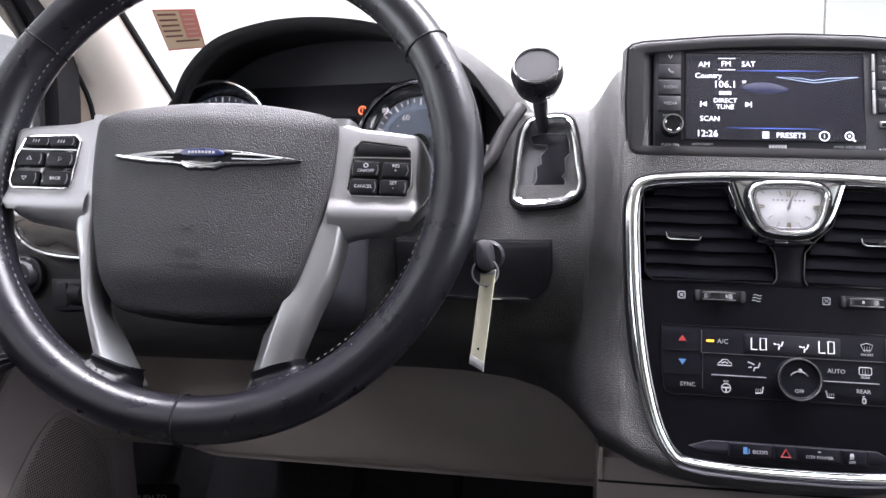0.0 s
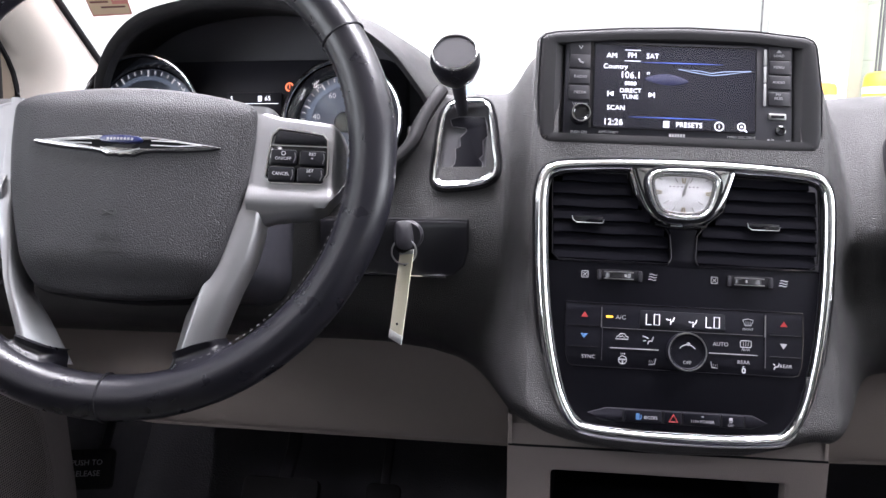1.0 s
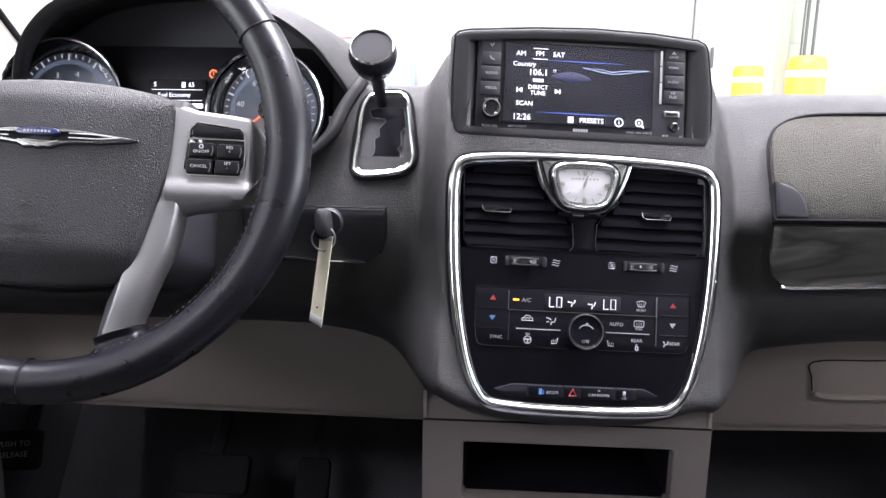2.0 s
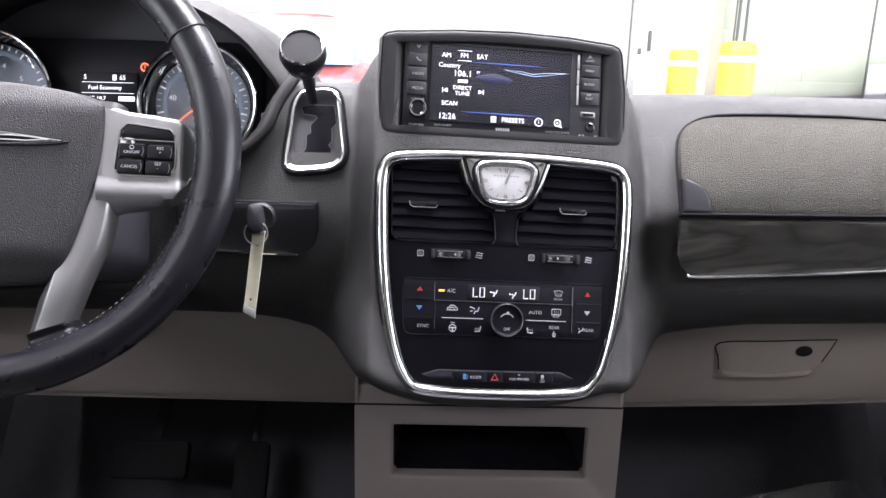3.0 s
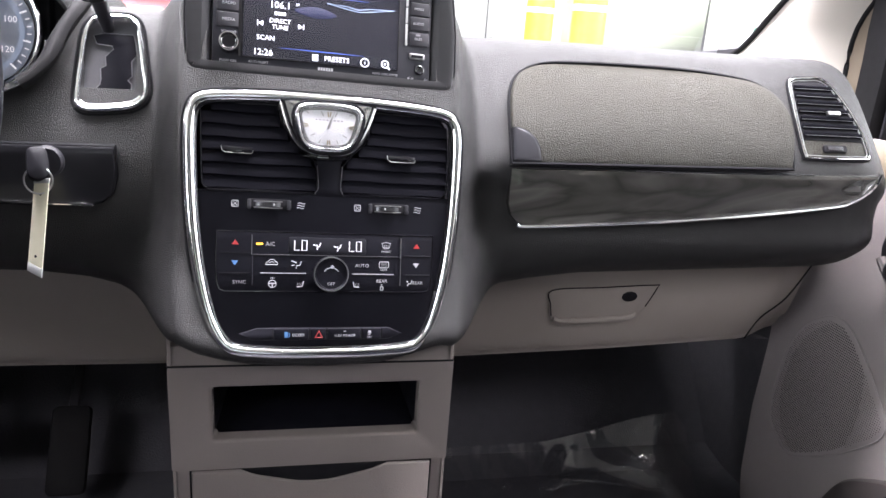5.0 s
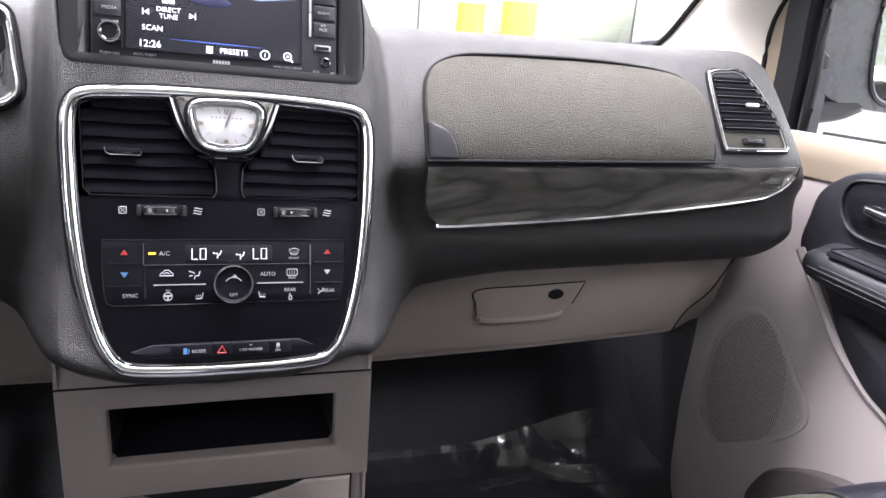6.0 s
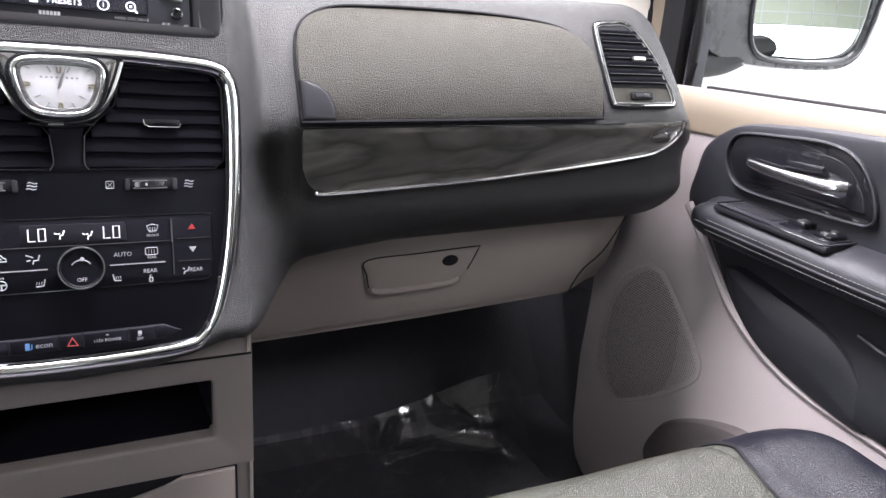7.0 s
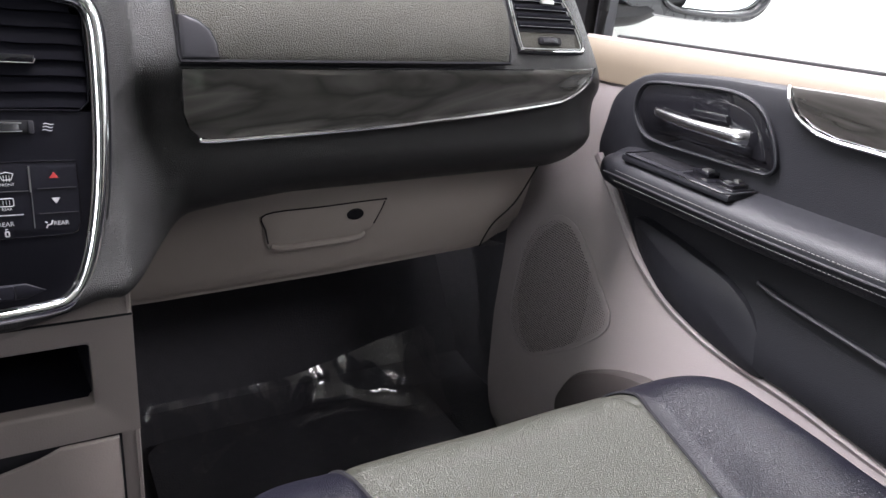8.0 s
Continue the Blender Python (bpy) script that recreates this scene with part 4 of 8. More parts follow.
# vent flow wheels with their marks
for cx in (-0.0540, 0.0562):
    whl = root("vent_thumbwheel", M_ST @ Matrix.Translation((cx, 0.1197, 0)), "small chrome-edged vent thumbwheel", "thumbwheel", "vent thumbwheels")
    part("slot", plate(rrect(0, 0, 0.040, 0.0098, 0.003), -0.002, 0.0012, 0.0005), M_DARKVOID, whl)
    bm = lathe([(0.0180, -0.0030), (0.0192, -0.0020), (0.0192, 0.0020), (0.0180, 0.0030)], 48, m=Matrix.Translation((-0.001, 0, -0.0145)) @ Matrix.Rotation(radians(90), 4, "X"))
    part("wheel", bm, M_WHEELB, whl, "glossy black wheel")
    for ey in (-0.0031, 0.0031):
        part("chrome_line", sweep([(-0.0135, ey * 0.9, 0.0030), (-0.006, ey, 0.0046), (0.004, ey, 0.0046), (0.0115, ey * 0.9, 0.0030)], 0.0004, 0.0005, seg=6), M_STEEL, whl, "thin chrome line")
    part("pointer", box(0.004 if cx < 0 else -0.004, 0, 0.0049, 0.0016, 0.0022, 0.0006, 0.0002), M_INK, whl)
    for ex in (-1, 1):
        part("end_cap", box(ex * 0.0175, 0, 0.0015, 0.0032, 0.0088, 0.003, 0.0008), M_BLACK, whl)
    part("mark_closed", sweep([(x, y, 0.0012) for x, y in rrect(-0.0298, 0.0, 0.0054, 0.0054, 0.0003, 1)], 0.0003, 0.0003, closed=True, seg=4), M_INK, whl)
    for a in (45, -45):
        d = Vector((0.0025 * math.cos(radians(a)), 0.0025 * math.sin(radians(a)), 0))
        c = Vector((-0.0298, 0.0, 0.0012))
        part("mark_cross", sweep([c - d, c + d], 0.00022, 0.00022, seg=4), M_INK, whl)
    for k in (-1, 0, 1):
        part("mark_air", sweep([(0.0250 + 0.0065 * t + k * 0.0005, k * 0.0022 + 0.0005 * math.sin(t * 6.28), 0.0012) for t in np.linspace(0, 1, 8)], 0.0003, 0.0003, seg=4), M_INK, whl)

# clock
clk = root("analogue_clock", M_ST @ Matrix.Translation((-0.0033, 0.194, 0)), "analogue clock with white face and chrome bezel", "clock")
CO = [(0, 0.0275), (0.030, 0.0268), (0.0440, 0.0245), (0.0462, 0.0215), (0.0430, 0.010), (0.0382, -0.004), (0.0320, -0.0165), (0.0235, -0.0245), (0.012, -0.0285), (0, -0.0290)]
co = [tuple(p) for p in spline(CO + [(-x, y) for x, y in CO[-2:0:-1]], 5)]
part("bezel", dome(co, -0.012, 0.0055, 0.0, 0.0042, 3), M_CHROME, clk, "wide chrome bezel")
part("bezel_groove", sweep([(x, y, 0.0054) for x, y in inset(co, 0.0050)], 0.0011, 0.0010, closed=True, seg=6), M_GLOSSB, clk, "dark groove")
FO = [(0, 0.0155), (0.0150, 0.0150), (0.0238, 0.0130), (0.0265, 0.0090), (0.0262, 0.0030), (0.0225, -0.0100), (0.0175, -0.0170), (0.010, -0.0196), (0, -0.0203)]
fo = [tuple(p) for p in spline(FO + [(-x, y) for x, y in FO[-2:0:-1]], 5)]
part("inner_rim", sweep([(x, y, 0.0080) for x, y in inset(fo, -0.0022)], 0.0026, 0.0030, closed=True, seg=10), M_CHROME, clk, "raised chrome inner rim")
part("dark_groove", sweep([(x, y, 0.0064) for x, y in inset(fo, -0.0058)], 0.0014, 0.0014, closed=True, seg=6), M_DARKVOID, clk)
part("dial_step", sweep([(x, y, 0.0088) for x, y in inset(fo, 0.0012)], 0.0012, 0.0006, closed=True, seg=6), M_BADGE, clk, "silver dial step")
part("dial", plate(fo, 0.004, 0.0084, 0.0003), M_DIAL, clk, "white dial")
M_GILT = mat("pale_gilt", (0.45, 0.40, 0.30), 0.3, metal=0.9)
for h in range(12):
    a = radians(30 * h)
    dx, dy = math.sin(a), math.cos(a)
    k = min(0.0232 / max(1e-6, abs(dx)), (0.0130 if dy > 0 else 0.0172) / max(1e-6, abs(dy)))
    if h in (4, 5, 7, 8):
        k = min(k, 0.0190)
    p = Vector((dx * k, dy * k - 0.0012, 0.0089))
    q = Vector((dx * (k - 0.0046), dy * (k - 0.0046) - 0.0012, 0.0089))
    if h % 3:
        part("hour_mark", sweep([p, q], 0.0005, 0.0003, seg=4), M_GREYP, clk)
    else:
        n2 = Vector((-dy, dx, 0)) * 0.0011
        for sgn in (-1, 1):
            part("hour_mark", sweep([p + n2 * sgn * 1.25, q + n2 * sgn * 0.6], 0.0006, 0.0004, seg=4), M_GILT, clk, "pale gilt numeral bar")
part("minute_hand", sweep([(-0.0010, -0.004, 0.0094), (0.0048, 0.0125, 0.0094)], 0.00060, 0.0003, seg=4, taper=lambda t: 1.3 - t), M_STEEL, clk)
part("hour_hand", sweep([(0, -0.0012, 0.0092), (0.0034, 0.0085, 0.0092)], 0.0010, 0.0003, seg=4, taper=lambda t: 1.3 - 0.8 * t), M_STEEL, clk)
part("hand_hub", lathe([(0.0014, 0.0088), (0.0014, 0.0098), (0.0004, 0.0099)], 16, m=Matrix.Translation((0, -0.0016, 0))), M_STEEL, clk)
for k in range(8):
    part("name_bar", box(-0.0115 + k * 0.0033, 0.0042, 0.0086, 0.0016, 0.0012, 0.0003), M_DIMINK, clk)
gp = part("glass", dome(inset(fo, 0.0003), 0.0099, 0.0104, 0.0012, 0.0003, 4), M_CLEAR, clk)
gp.visible_shadow = False
part("chin", dome([tuple(p) for p in spline([(-0.022, -0.0275), (0.022, -0.0275), (0.012, -0.0318), (-0.012, -0.0318)], 4)], -0.006, 0.003, 0.0, 0.002, 2), M_GLOSSB, clk)
part("chin_glint", box(-0.004, -0.0292, 0.0034, 0.010, 0.0010, 0.0006, 0.0002), M_STEEL, clk)

# climate controls
cl = root("climate_control", M_ST @ Matrix.Translation((0.0, 0.070, 0.0005)), "black climate control with display and round fan knob", "climate control")
CF = [(-0.0991, 0.0252), (0.1006, 0.0252), (0.1010, 0.0), (0.1000, -0.020), (0.0975, -0.0272), (0.0930, -0.0290), (-0.0905, -0.0290), (-0.0955, -0.0272), (-0.0980, -0.020), (-0.0992, 0.0)]
cfd = []
for i in range(len(CF)):
    a, b = np.array(CF[i]), np.array(CF[(i + 1) % len(CF)])
    cfd += [tuple(a + (b - a) * k / 3) for k in range(3)]
part("face", plate(cfd, -0.004, 0.0009, 0.0007), M_FACE, cl)
part("face_edge", sweep([(x, y, 0.0005) for x, y in cfd], 0.0006, 0.0008, closed=True, seg=6), M_GLOSSB, cl)
part("display", plate(rrect(0.0, 0.0134, 0.0715, 0.0150, 0.0015), 0, 0.0014, 0.0003), M_LCD, cl, "dark display window")
for px, pw, py0, py1, mm in ((-0.0683, 0.0007, 0.0045, 0.0222, M_DIMSTEEL), (-0.0672, 0.0005, -0.0235, 0.0045, M_BLACK), (0.0694, 0.0010, 0.0035, 0.0220, M_STEEL), (0.0697, 0.0006, -0.0228, 0.0035, M_DIMSTEEL)):
    part("divider", box(px, (py0 + py1) / 2, 0.0013, pw, py1 - py0, 0.0008), mm, cl)
part("divider", box(0.0002, 0.0045, 0.0012, 0.136, 0.0005, 0.0008), M_DIMSTEEL, cl)
for x0, x1 in ((-0.0605, -0.0194), (0.0230, 0.0633)):
    part("divider", box((x0 + x1) / 2, -0.0123, 0.0013, x1 - x0, 0.0007, 0.0006), M_INK, cl)
for bx in (-0.083, 0.0862):
    for by in (0.0057, -0.0126):
        part("divider", box(bx, by, 0.0011, 0.0255, 0.0006, 0.0008), M_DARKVOID if bx < 0 else M_BLACK, cl)
KX, KY = 0.0029, -0.0122
part("fan_knob", lathe([(0.0162, 0), (0.0162, 0.006), (0.0158, 0.0085), (0.0146, 0.0090), (0.0135, 0.0076), (0.002, 0.0074)], 44, m=Matrix.Translation((KX, KY, 0))), M_FACE, cl)
part("knob_ring", sweep([(x, y, 0.0088) for x, y in circle(KX, KY, 0.0156, 48)], 0.00055, 0.0008, closed=True, seg=6), M_STEEL, cl, "thin chrome ring")
part("fan_mark", sweep([(KX + 0.0075 * math.sin(a), KY - 0.0012 + 0.0072 * math.cos(a), 0.0079) for a in np.linspace(-1.0, 1.0, 14)], 0.00045, 0.0003, seg=4), M_INK, cl)
part("fan_blade", plate(circle(KX + 0.0008, KY + 0.0066, 0.0016, 8), 0.0074, 0.0080, 0.0002), M_INK, cl)
text("knob_text", "OFF", 0.0040, KX, -0.0213, 0.0079, cl, M_INK)
for gx in (-0.0250, 0.0254):
    part("segment_letter", sweep([(gx - 0.0055, 0.0180, 0.0017), (gx - 0.0055, 0.0090, 0.0017), (gx - 0.0010, 0.0090, 0.0017)], 0.00045, 0.0002, seg=4), M_SEG, cl)
    part("segment_letter", sweep([(x, y, 0.0017) for x, y in ((gx + 0.0012, 0.0090), (gx + 0.0056, 0.0090), (gx + 0.0056, 0.0180), (gx + 0.0012, 0.0180))], 0.00045, 0.0002, closed=True, seg=4), M_SEG, cl)


def figure(bx, by, d):
    """Small seated figure of three strokes with an air arrow, as on the display."""
    part("seat_symbol", sweep([(bx + d * 0.0034, by + 0.0034, 0.0017), (bx + d * 0.0022, by, 0.0017), (bx + d * 0.0006, by - 0.0002, 0.0017), (bx + d * 0.0002, by - 0.0030, 0.0017)], 0.0005, 0.0003, seg=4), M_SEG, cl)
    part("seat_symbol", sweep([(bx + d * 0.0006, by + 0.0014, 0.0017), (bx - d * 0.0010, by + 0.0008, 0.0017)], 0.0004, 0.0003, seg=4), M_SEG, cl)
    part("flow_symbol", sweep([(bx - d * 0.0034, by + 0.0016, 0.0017), (bx - d * 0.0016, by + 0.0010, 0.0017)], 0.0005, 0.0003, seg=4), M_SEG, cl)


figure(-0.0102, 0.0128, 1)
figure(0.0087, 0.0116, 1)
part("ac_lamp", box(-0.0616, 0.0141, 0.0012, 0.0056, 0.0017, 0.0004), M_AMBER, cl, "lit amber lamp")
text("ac_text", "A/C", 0.0052, -0.0520, 0.0139, 0.0012, cl, M_INK)
text("sync_text", "SYNC", 0.0046, -0.0785, -0.0209, 0.0012, cl, M_DIMINK)
text("auto_text", "AUTO", 0.0047, 0.0325, -0.0045, 0.0012, cl, M_INK)
text("rear_text", "REAR", 0.0044, 0.0519, -0.0188, 0.0012, cl, M_INK)
text("rear_text", "REAR", 0.0044, 0.0870, -0.0203, 0.0012, cl, M_INK)
text("front_text", "FRONT", 0.0028, 0.0551, 0.0093, 0.0012, cl, M_INK)
text("rear_text", "REAR", 0.0028, 0.0535, -0.0080, 0.0012, cl, M_INK)
for bx in (-0.0828, 0.0850):
    for by, mm, d in ((0.0150, M_RED, 1), (-0.0034, M_BLUE if bx < 0 else M_INK, -1)):
        part("arrow", plate([(bx - 0.0030, by - d * 0.0020), (bx + 0.0030, by - d * 0.0020), (bx, by + d * 0.0024)][::d], 0.0006, 0.0013, 0.0002), mm, cl)


def outline_icon(pts, closed=True, r=0.00035):
    part("symbol", sweep([(x, y, 0.0012) for x, y in pts], r, 0.0003, closed=closed, seg=4), M_INK, cl)


# car with an air loop, figure with arrows, heated wheel, two heated seats, two demisters, a lock and the rear figure
outline_icon([(-0.0560, -0.0046), (-0.0550, -0.0026), (-0.0535, -0.0020), (-0.0520, 0.0), (-0.0485, 0.0), (-0.0470, -0.0020), (-0.0455, -0.0026), (-0.0452, -0.0046)])
outline_icon([(-0.0530, -0.0030), (-0.0500, -0.0018), (-0.0482, -0.0032)], False)
outline_icon([(-0.0330, -0.0010), (-0.0300, -0.0020), (-0.0282, -0.0030)], False, 0.0005)
outline_icon([(-0.0240, -0.0012), (-0.0252, -0.0050), (-0.0280, -0.0052), (-0.0286, -0.0078)], False, 0.0005)
outline_icon([(-0.0326, -0.0052), (-0.0300, -0.0048)], False, 0.0004)
outline_icon(circle(-0.0495, -0.0222, 0.0034, 16))
outline_icon([(-0.0528, -0.0218), (-0.0462, -0.0218)], False, 0.0006)
outline_icon([(-0.0495, -0.0222), (-0.0495, -0.0254)], False, 0.0006)
for k in (-1, 0, 1):
    outline_icon([(-0.0495 + k * 0.0014, -0.0176), (-0.0495 + k * 0.0014, -0.0162)], False, 0.0003)
for bx, d in ((-0.0246, 1), (0.0276, -1)):
    outline_icon([(bx + d * 0.0030, -0.0196), (bx + d * 0.0020, -0.0244), (bx - d * 0.0028, -0.0248)], False, 0.0005)
    for k in range(3):
        outline_icon([(bx + d * (0.0010 - k * 0.0016), -0.0212), (bx + d * (0.0006 - k * 0.0016), -0.0234)], False, 0.0002)
outline_icon([(0.0508, 0.0170), (0.0550, 0.0182), (0.0594, 0.0170), (0.0578, 0.0128), (0.0524, 0.0128)])
for k in (-1, 0, 1):
    outline_icon([(0.0551 + k * 0.0018, 0.0160), (0.0551 + k * 0.0018, 0.0114)], False, 0.0002)
outline_icon(rrect(0.0535, -0.0032, 0.0090, 0.0056, 0.0010, 2))
for k in (-1, 0, 1):
    outline_icon([(0.0535 + k * 0.0020, -0.0016), (0.0535 + k * 0.0020, -0.0050)], False, 0.0002)
outline_icon(rrect(0.0521, -0.0258, 0.0022, 0.0034, 0.0004, 1), True, 0.0005)
outline_icon([(0.0514, -0.0238), (0.0514, -0.0222), (0.0526, -0.0222)], False, 0.0003)
outline_icon([(0.0815, -0.0178), (0.0805, -0.0208), (0.0780, -0.0212), (0.0772, -0.0234)], False, 0.0005)
outline_icon([(0.0765, -0.0186), (0.0780, -0.0196)], False, 0.0004)

# lower switch bank
sb = root("switch_bank", M_ST @ Matrix.Translation((0.0, 0.0012, 0.0005)), "row of small black dash switches", "switch")
part("bank", plate([(-0.066, -0.0052), (0.060, -0.0052), (0.0730, 0.0), (0.060, 0.0062), (-0.062, 0.0062), (-0.0780, 0.001)], -0.002, 0.0016, 0.0012), M_FACE, sb)
for cx, w in ((-0.0312, 0.0322), (-0.0068, 0.0156), (0.0174, 0.0320), (0.0432, 0.0190)):
    part("switch", plate(rrect(cx, 0.0003, w - 0.0010, 0.0104, 0.0012, 3), 0.001, 0.0040, 0.0008), M_FACE, sb)
for cx in (-0.0480, -0.0149, 0.0011, 0.0336, 0.0529):
    part("switch_gap", box(cx, 0.0003, 0.0034, 0.0009, 0.0100, 0.0014), M_DARKVOID, sb)
text("econ_text", "econ", 0.0058, -0.0252, 0.0002, 0.0042, sb, M_INK)
part("pump_mark", box(-0.0360, 0.0002, 0.0042, 0.0030, 0.0052, 0.0003), M_BLUE, sb)
part("pump_mark", sweep([(-0.0341, -0.0020, 0.0042), (-0.0332, -0.0014, 0.0042), (-0.0332, 0.0018, 0.0042)], 0.0004, 0.0002, seg=4), M_BLUE, sb)
part("hazard_mark", sweep([(x, y, 0.0043) for x, y in ((-0.0098, -0.0026), (-0.0030, -0.0026), (-0.0064, 0.0034))], 0.0007, 0.0004, closed=True, seg=4), M_RED, sb)
text("power_text", "115V POWER", 0.0034, 0.0178, -0.0012, 0.0042, sb, M_INK)
part("power_lamp", box(0.0178, 0.0030, 0.0042, 0.0020, 0.0008, 0.0003), M_DIMINK, sb)
text("off_text", "OFF", 0.0028, 0.0412, -0.0030, 0.0042, sb, M_INK)
part("skid_mark", plate([(0.0396, 0.0006), (0.0428, 0.0006), (0.0424, 0.0034), (0.0400, 0.0034)], 0.0038, 0.0043, 0.0002), M_INK, sb)
part("skid_mark", sweep([(0.0398, -0.0010, 0.0042), (0.0404, 0.0002, 0.0042), (0.0414, -0.0008, 0.0042), (0.0422, 0.0002, 0.0042)], 0.0003, 0.0002, seg=4), M_INK, sb)

# ---- radio ----
M_RD = M_ST @ Matrix.Translation((-0.0061, 0.2868, 0))
rad = root("radio", M_RD, "double-height touch-screen radio switched to FM", "radio")
hood = root("radio_hood", M_RD, "black grained hood round the radio", "radio hood")
HO = [(-0.1185, -0.0500), (-0.1135, -0.0518), (-0.10, -0.0522), (0.112, -0.0520), (0.1185, -0.0510), (0.1225, -0.0470), (0.1238, -0.030), (0.1235, 0.004), (0.1190, 0.044), (0.1165, 0.0490), (0.1095, 0.0520), (0.0655, 0.0560), (0.0075, 0.0575), (-0.049, 0.0552), (-0.1095, 0.0502), (-0.1190, 0.0478), (-0.1225, 0.0440), (-0.1236, -0.004), (-0.1215, -0.0455)]
hs = []
for i in range(len(HO)):
    a, b = np.array(HO[i]), np.array(HO[(i + 1) % len(HO)])
    for k in range(4):
        hs.append(tuple(a + (b - a) * k / 4))
n = len(hs)


def shrink(d):
    return inset(hs, d)


def back(ps, w):
    f = 1 - 0.10 * (w / 0.15)
    return [(x * f, y - 0.010 * (w / 0.15) if y > 0 else y) for x, y in ps]


def clampo(ps, x0, x1, y0, y1):
    return [(max(x0, min(x1, x)), max(y0, min(y1, y))) for x, y in ps]


def shell(levels, name, material, label=""):
    bmh = bmesh.new()
    rws = [[bmh.verts.new((x, y, w)) for x, y in o] for o, w in levels]
    for a, b in zip(rws, rws[1:]):
        for i in range(n):
            bmh.faces.new((a[i], a[(i + 1) % n], b[(i + 1) % n], b[i]))
    return part(name, bmh, material, hood, label)


out1 = shrink(-0.004)
shell([(back(out1, 0.15), -0.15), (back(out1, 0.06), -0.06), (out1, -0.012), (shrink(-0.0025), -0.0065), (shrink(-0.0012), -0.0050), (shrink(0.001), -0.008)], "shell", M_DASH, "black grained shell")
op = shrink(0.010)
shell([(hs, -0.010), (hs, -0.0048), (shrink(0.0006), -0.0038), (shrink(0.0020), -0.0030), (shrink(0.0055), -0.0028), (clampo(op, -0.1095, 0.1075, -0.0478, 0.0470), -0.0036), (clampo(op, -0.1086, 0.1064, -0.0470, 0.0462), -0.0046),
       (clampo(op, -0.1012, 0.0998, -0.0452, 0.0448), -0.0100), (clampo(op, -0.1012, 0.0998, -0.0452, 0.0448), -0.03)], "bezel", mat("radio_bezel_black", (0.019, 0.019, 0.021), 0.55, grain=900, bump=0.08, spec=0.20), "smooth black bezel")
part("bezel_gap", sweep([(x, y, -0.0052) for x, y in shrink(-0.0006)], 0.0009, 0.0012, closed=True, seg=6), M_DARKVOID, hood)

part("faceplate", plate(rrect(-0.0006, -0.0002, 0.2000, 0.0895, 0.002), -0.03, -0.0062, 0.001), M_PANEL, rad)
part("screen", plate(rrect(-0.0036, 0.0028, 0.1414, 0.0750, 0.0015), -0.007, -0.0056, 0.0004), M_SCREEN, rad, "lit dark blue touch screen")
part("screen_rim", sweep([(x, y, -0.0057) for x, y in rrect(-0.0036, 0.0028, 0.1424, 0.0762, 0.0015)], 0.0006, 0.0008, closed=True, seg=6), M_GLOSSB, rad)
sg = part("screen_glass", box(-0.0036, 0.0028, -0.0046, 0.1414, 0.0750, 0.0004), M_CLEAR, rad)
sg.visible_shadow = False
W0 = -0.0052


def st(name, body, size, x, y, align="CENTER", material=M_GLOWW, stretch=1.0):
    text(name, body, size, x, y, W0, rad, material, align, stretch=stretch)


st("band_text", "AM", 0.0066, -0.0594, 0.0307)
st("band_text", "FM", 0.0066, -0.0415, 0.0312)
st("band_text", "SAT", 0.0066, -0.0234, 0.0310)
for yy in (0.0362, 0.0262):
    part("tab_line", box(-0.0410, yy, W0, 0.0140, 0.0005, 0.0002), M_GLOWW, rad)
st("genre_text", "Country", 0.0064, -0.0560, 0.0207)
st("station_text", "106.1", 0.0086, -0.0424, 0.0130)
st("station_suffix", "ST", 0.0032, -0.0268, 0.0152)
for k in range(4):
    part("programme_bar", box(-0.0462 + k * 0.0026, 0.0056, W0, 0.0019, 0.0030, 0.0002), M_GLOWW, rad)
st("tune_text", "DIRECT", 0.0056, -0.0422, -0.0012)
st("tune_text", "TUNE", 0.0056, -0.0422, -0.0068)
st("scan_text", "SCAN", 0.0062, -0.0546, -0.0172)
st("time_text", "12:26", 0.0080, -0.0568, -0.0302)
st("presets_text", "PRESETS", 0.0064, 0.0100, -0.0307)
for k in range(4):
    part("list_bar", box(-0.0099, -0.0281 - k * 0.0016, W0, 0.0054, 0.0008, 0.0002), M_GLOWW, rad)
for dirn, px in ((-1, -0.0594), (1, -0.0238)):
    part("skip_arrow", plate([(px - dirn * 0.0022, -0.0066), (px + dirn * 0.0018, -0.0043), (px - dirn * 0.0022, -0.0020)][::dirn], W0 - 0.0001, W0 + 0.0002, 0.0001), M_GLOWW, rad)
    part("skip_bar", box(px + dirn * 0.0026, -0.0043, W0, 0.0008, 0.0050, 0.0002), M_GLOWW, rad)
part("info_ring", sweep([(x, y, W0) for x, y in circle(0.0362, -0.0306, 0.0038, 24)], 0.0004, 0.0002, closed=True, seg=4), M_GLOWW, rad)
st("info_letter", "i", 0.0056, 0.0362, -0.0306)
part("search_ring", sweep([(x, y, W0) for x, y in circle(0.0555, -0.0302, 0.0032, 24)], 0.0004, 0.0002, closed=True, seg=4), M_GLOWW, rad)
part("search_stem", sweep([(0.0577, -0.0324, W0), (0.0602, -0.0349, W0)], 0.0006, 0.0002, seg=4), M_GLOWW, rad)
part("search_dot", box(0.0555, -0.0302, W0, 0.0017, 0.0017, 0.0002), M_GLOWW, rad)
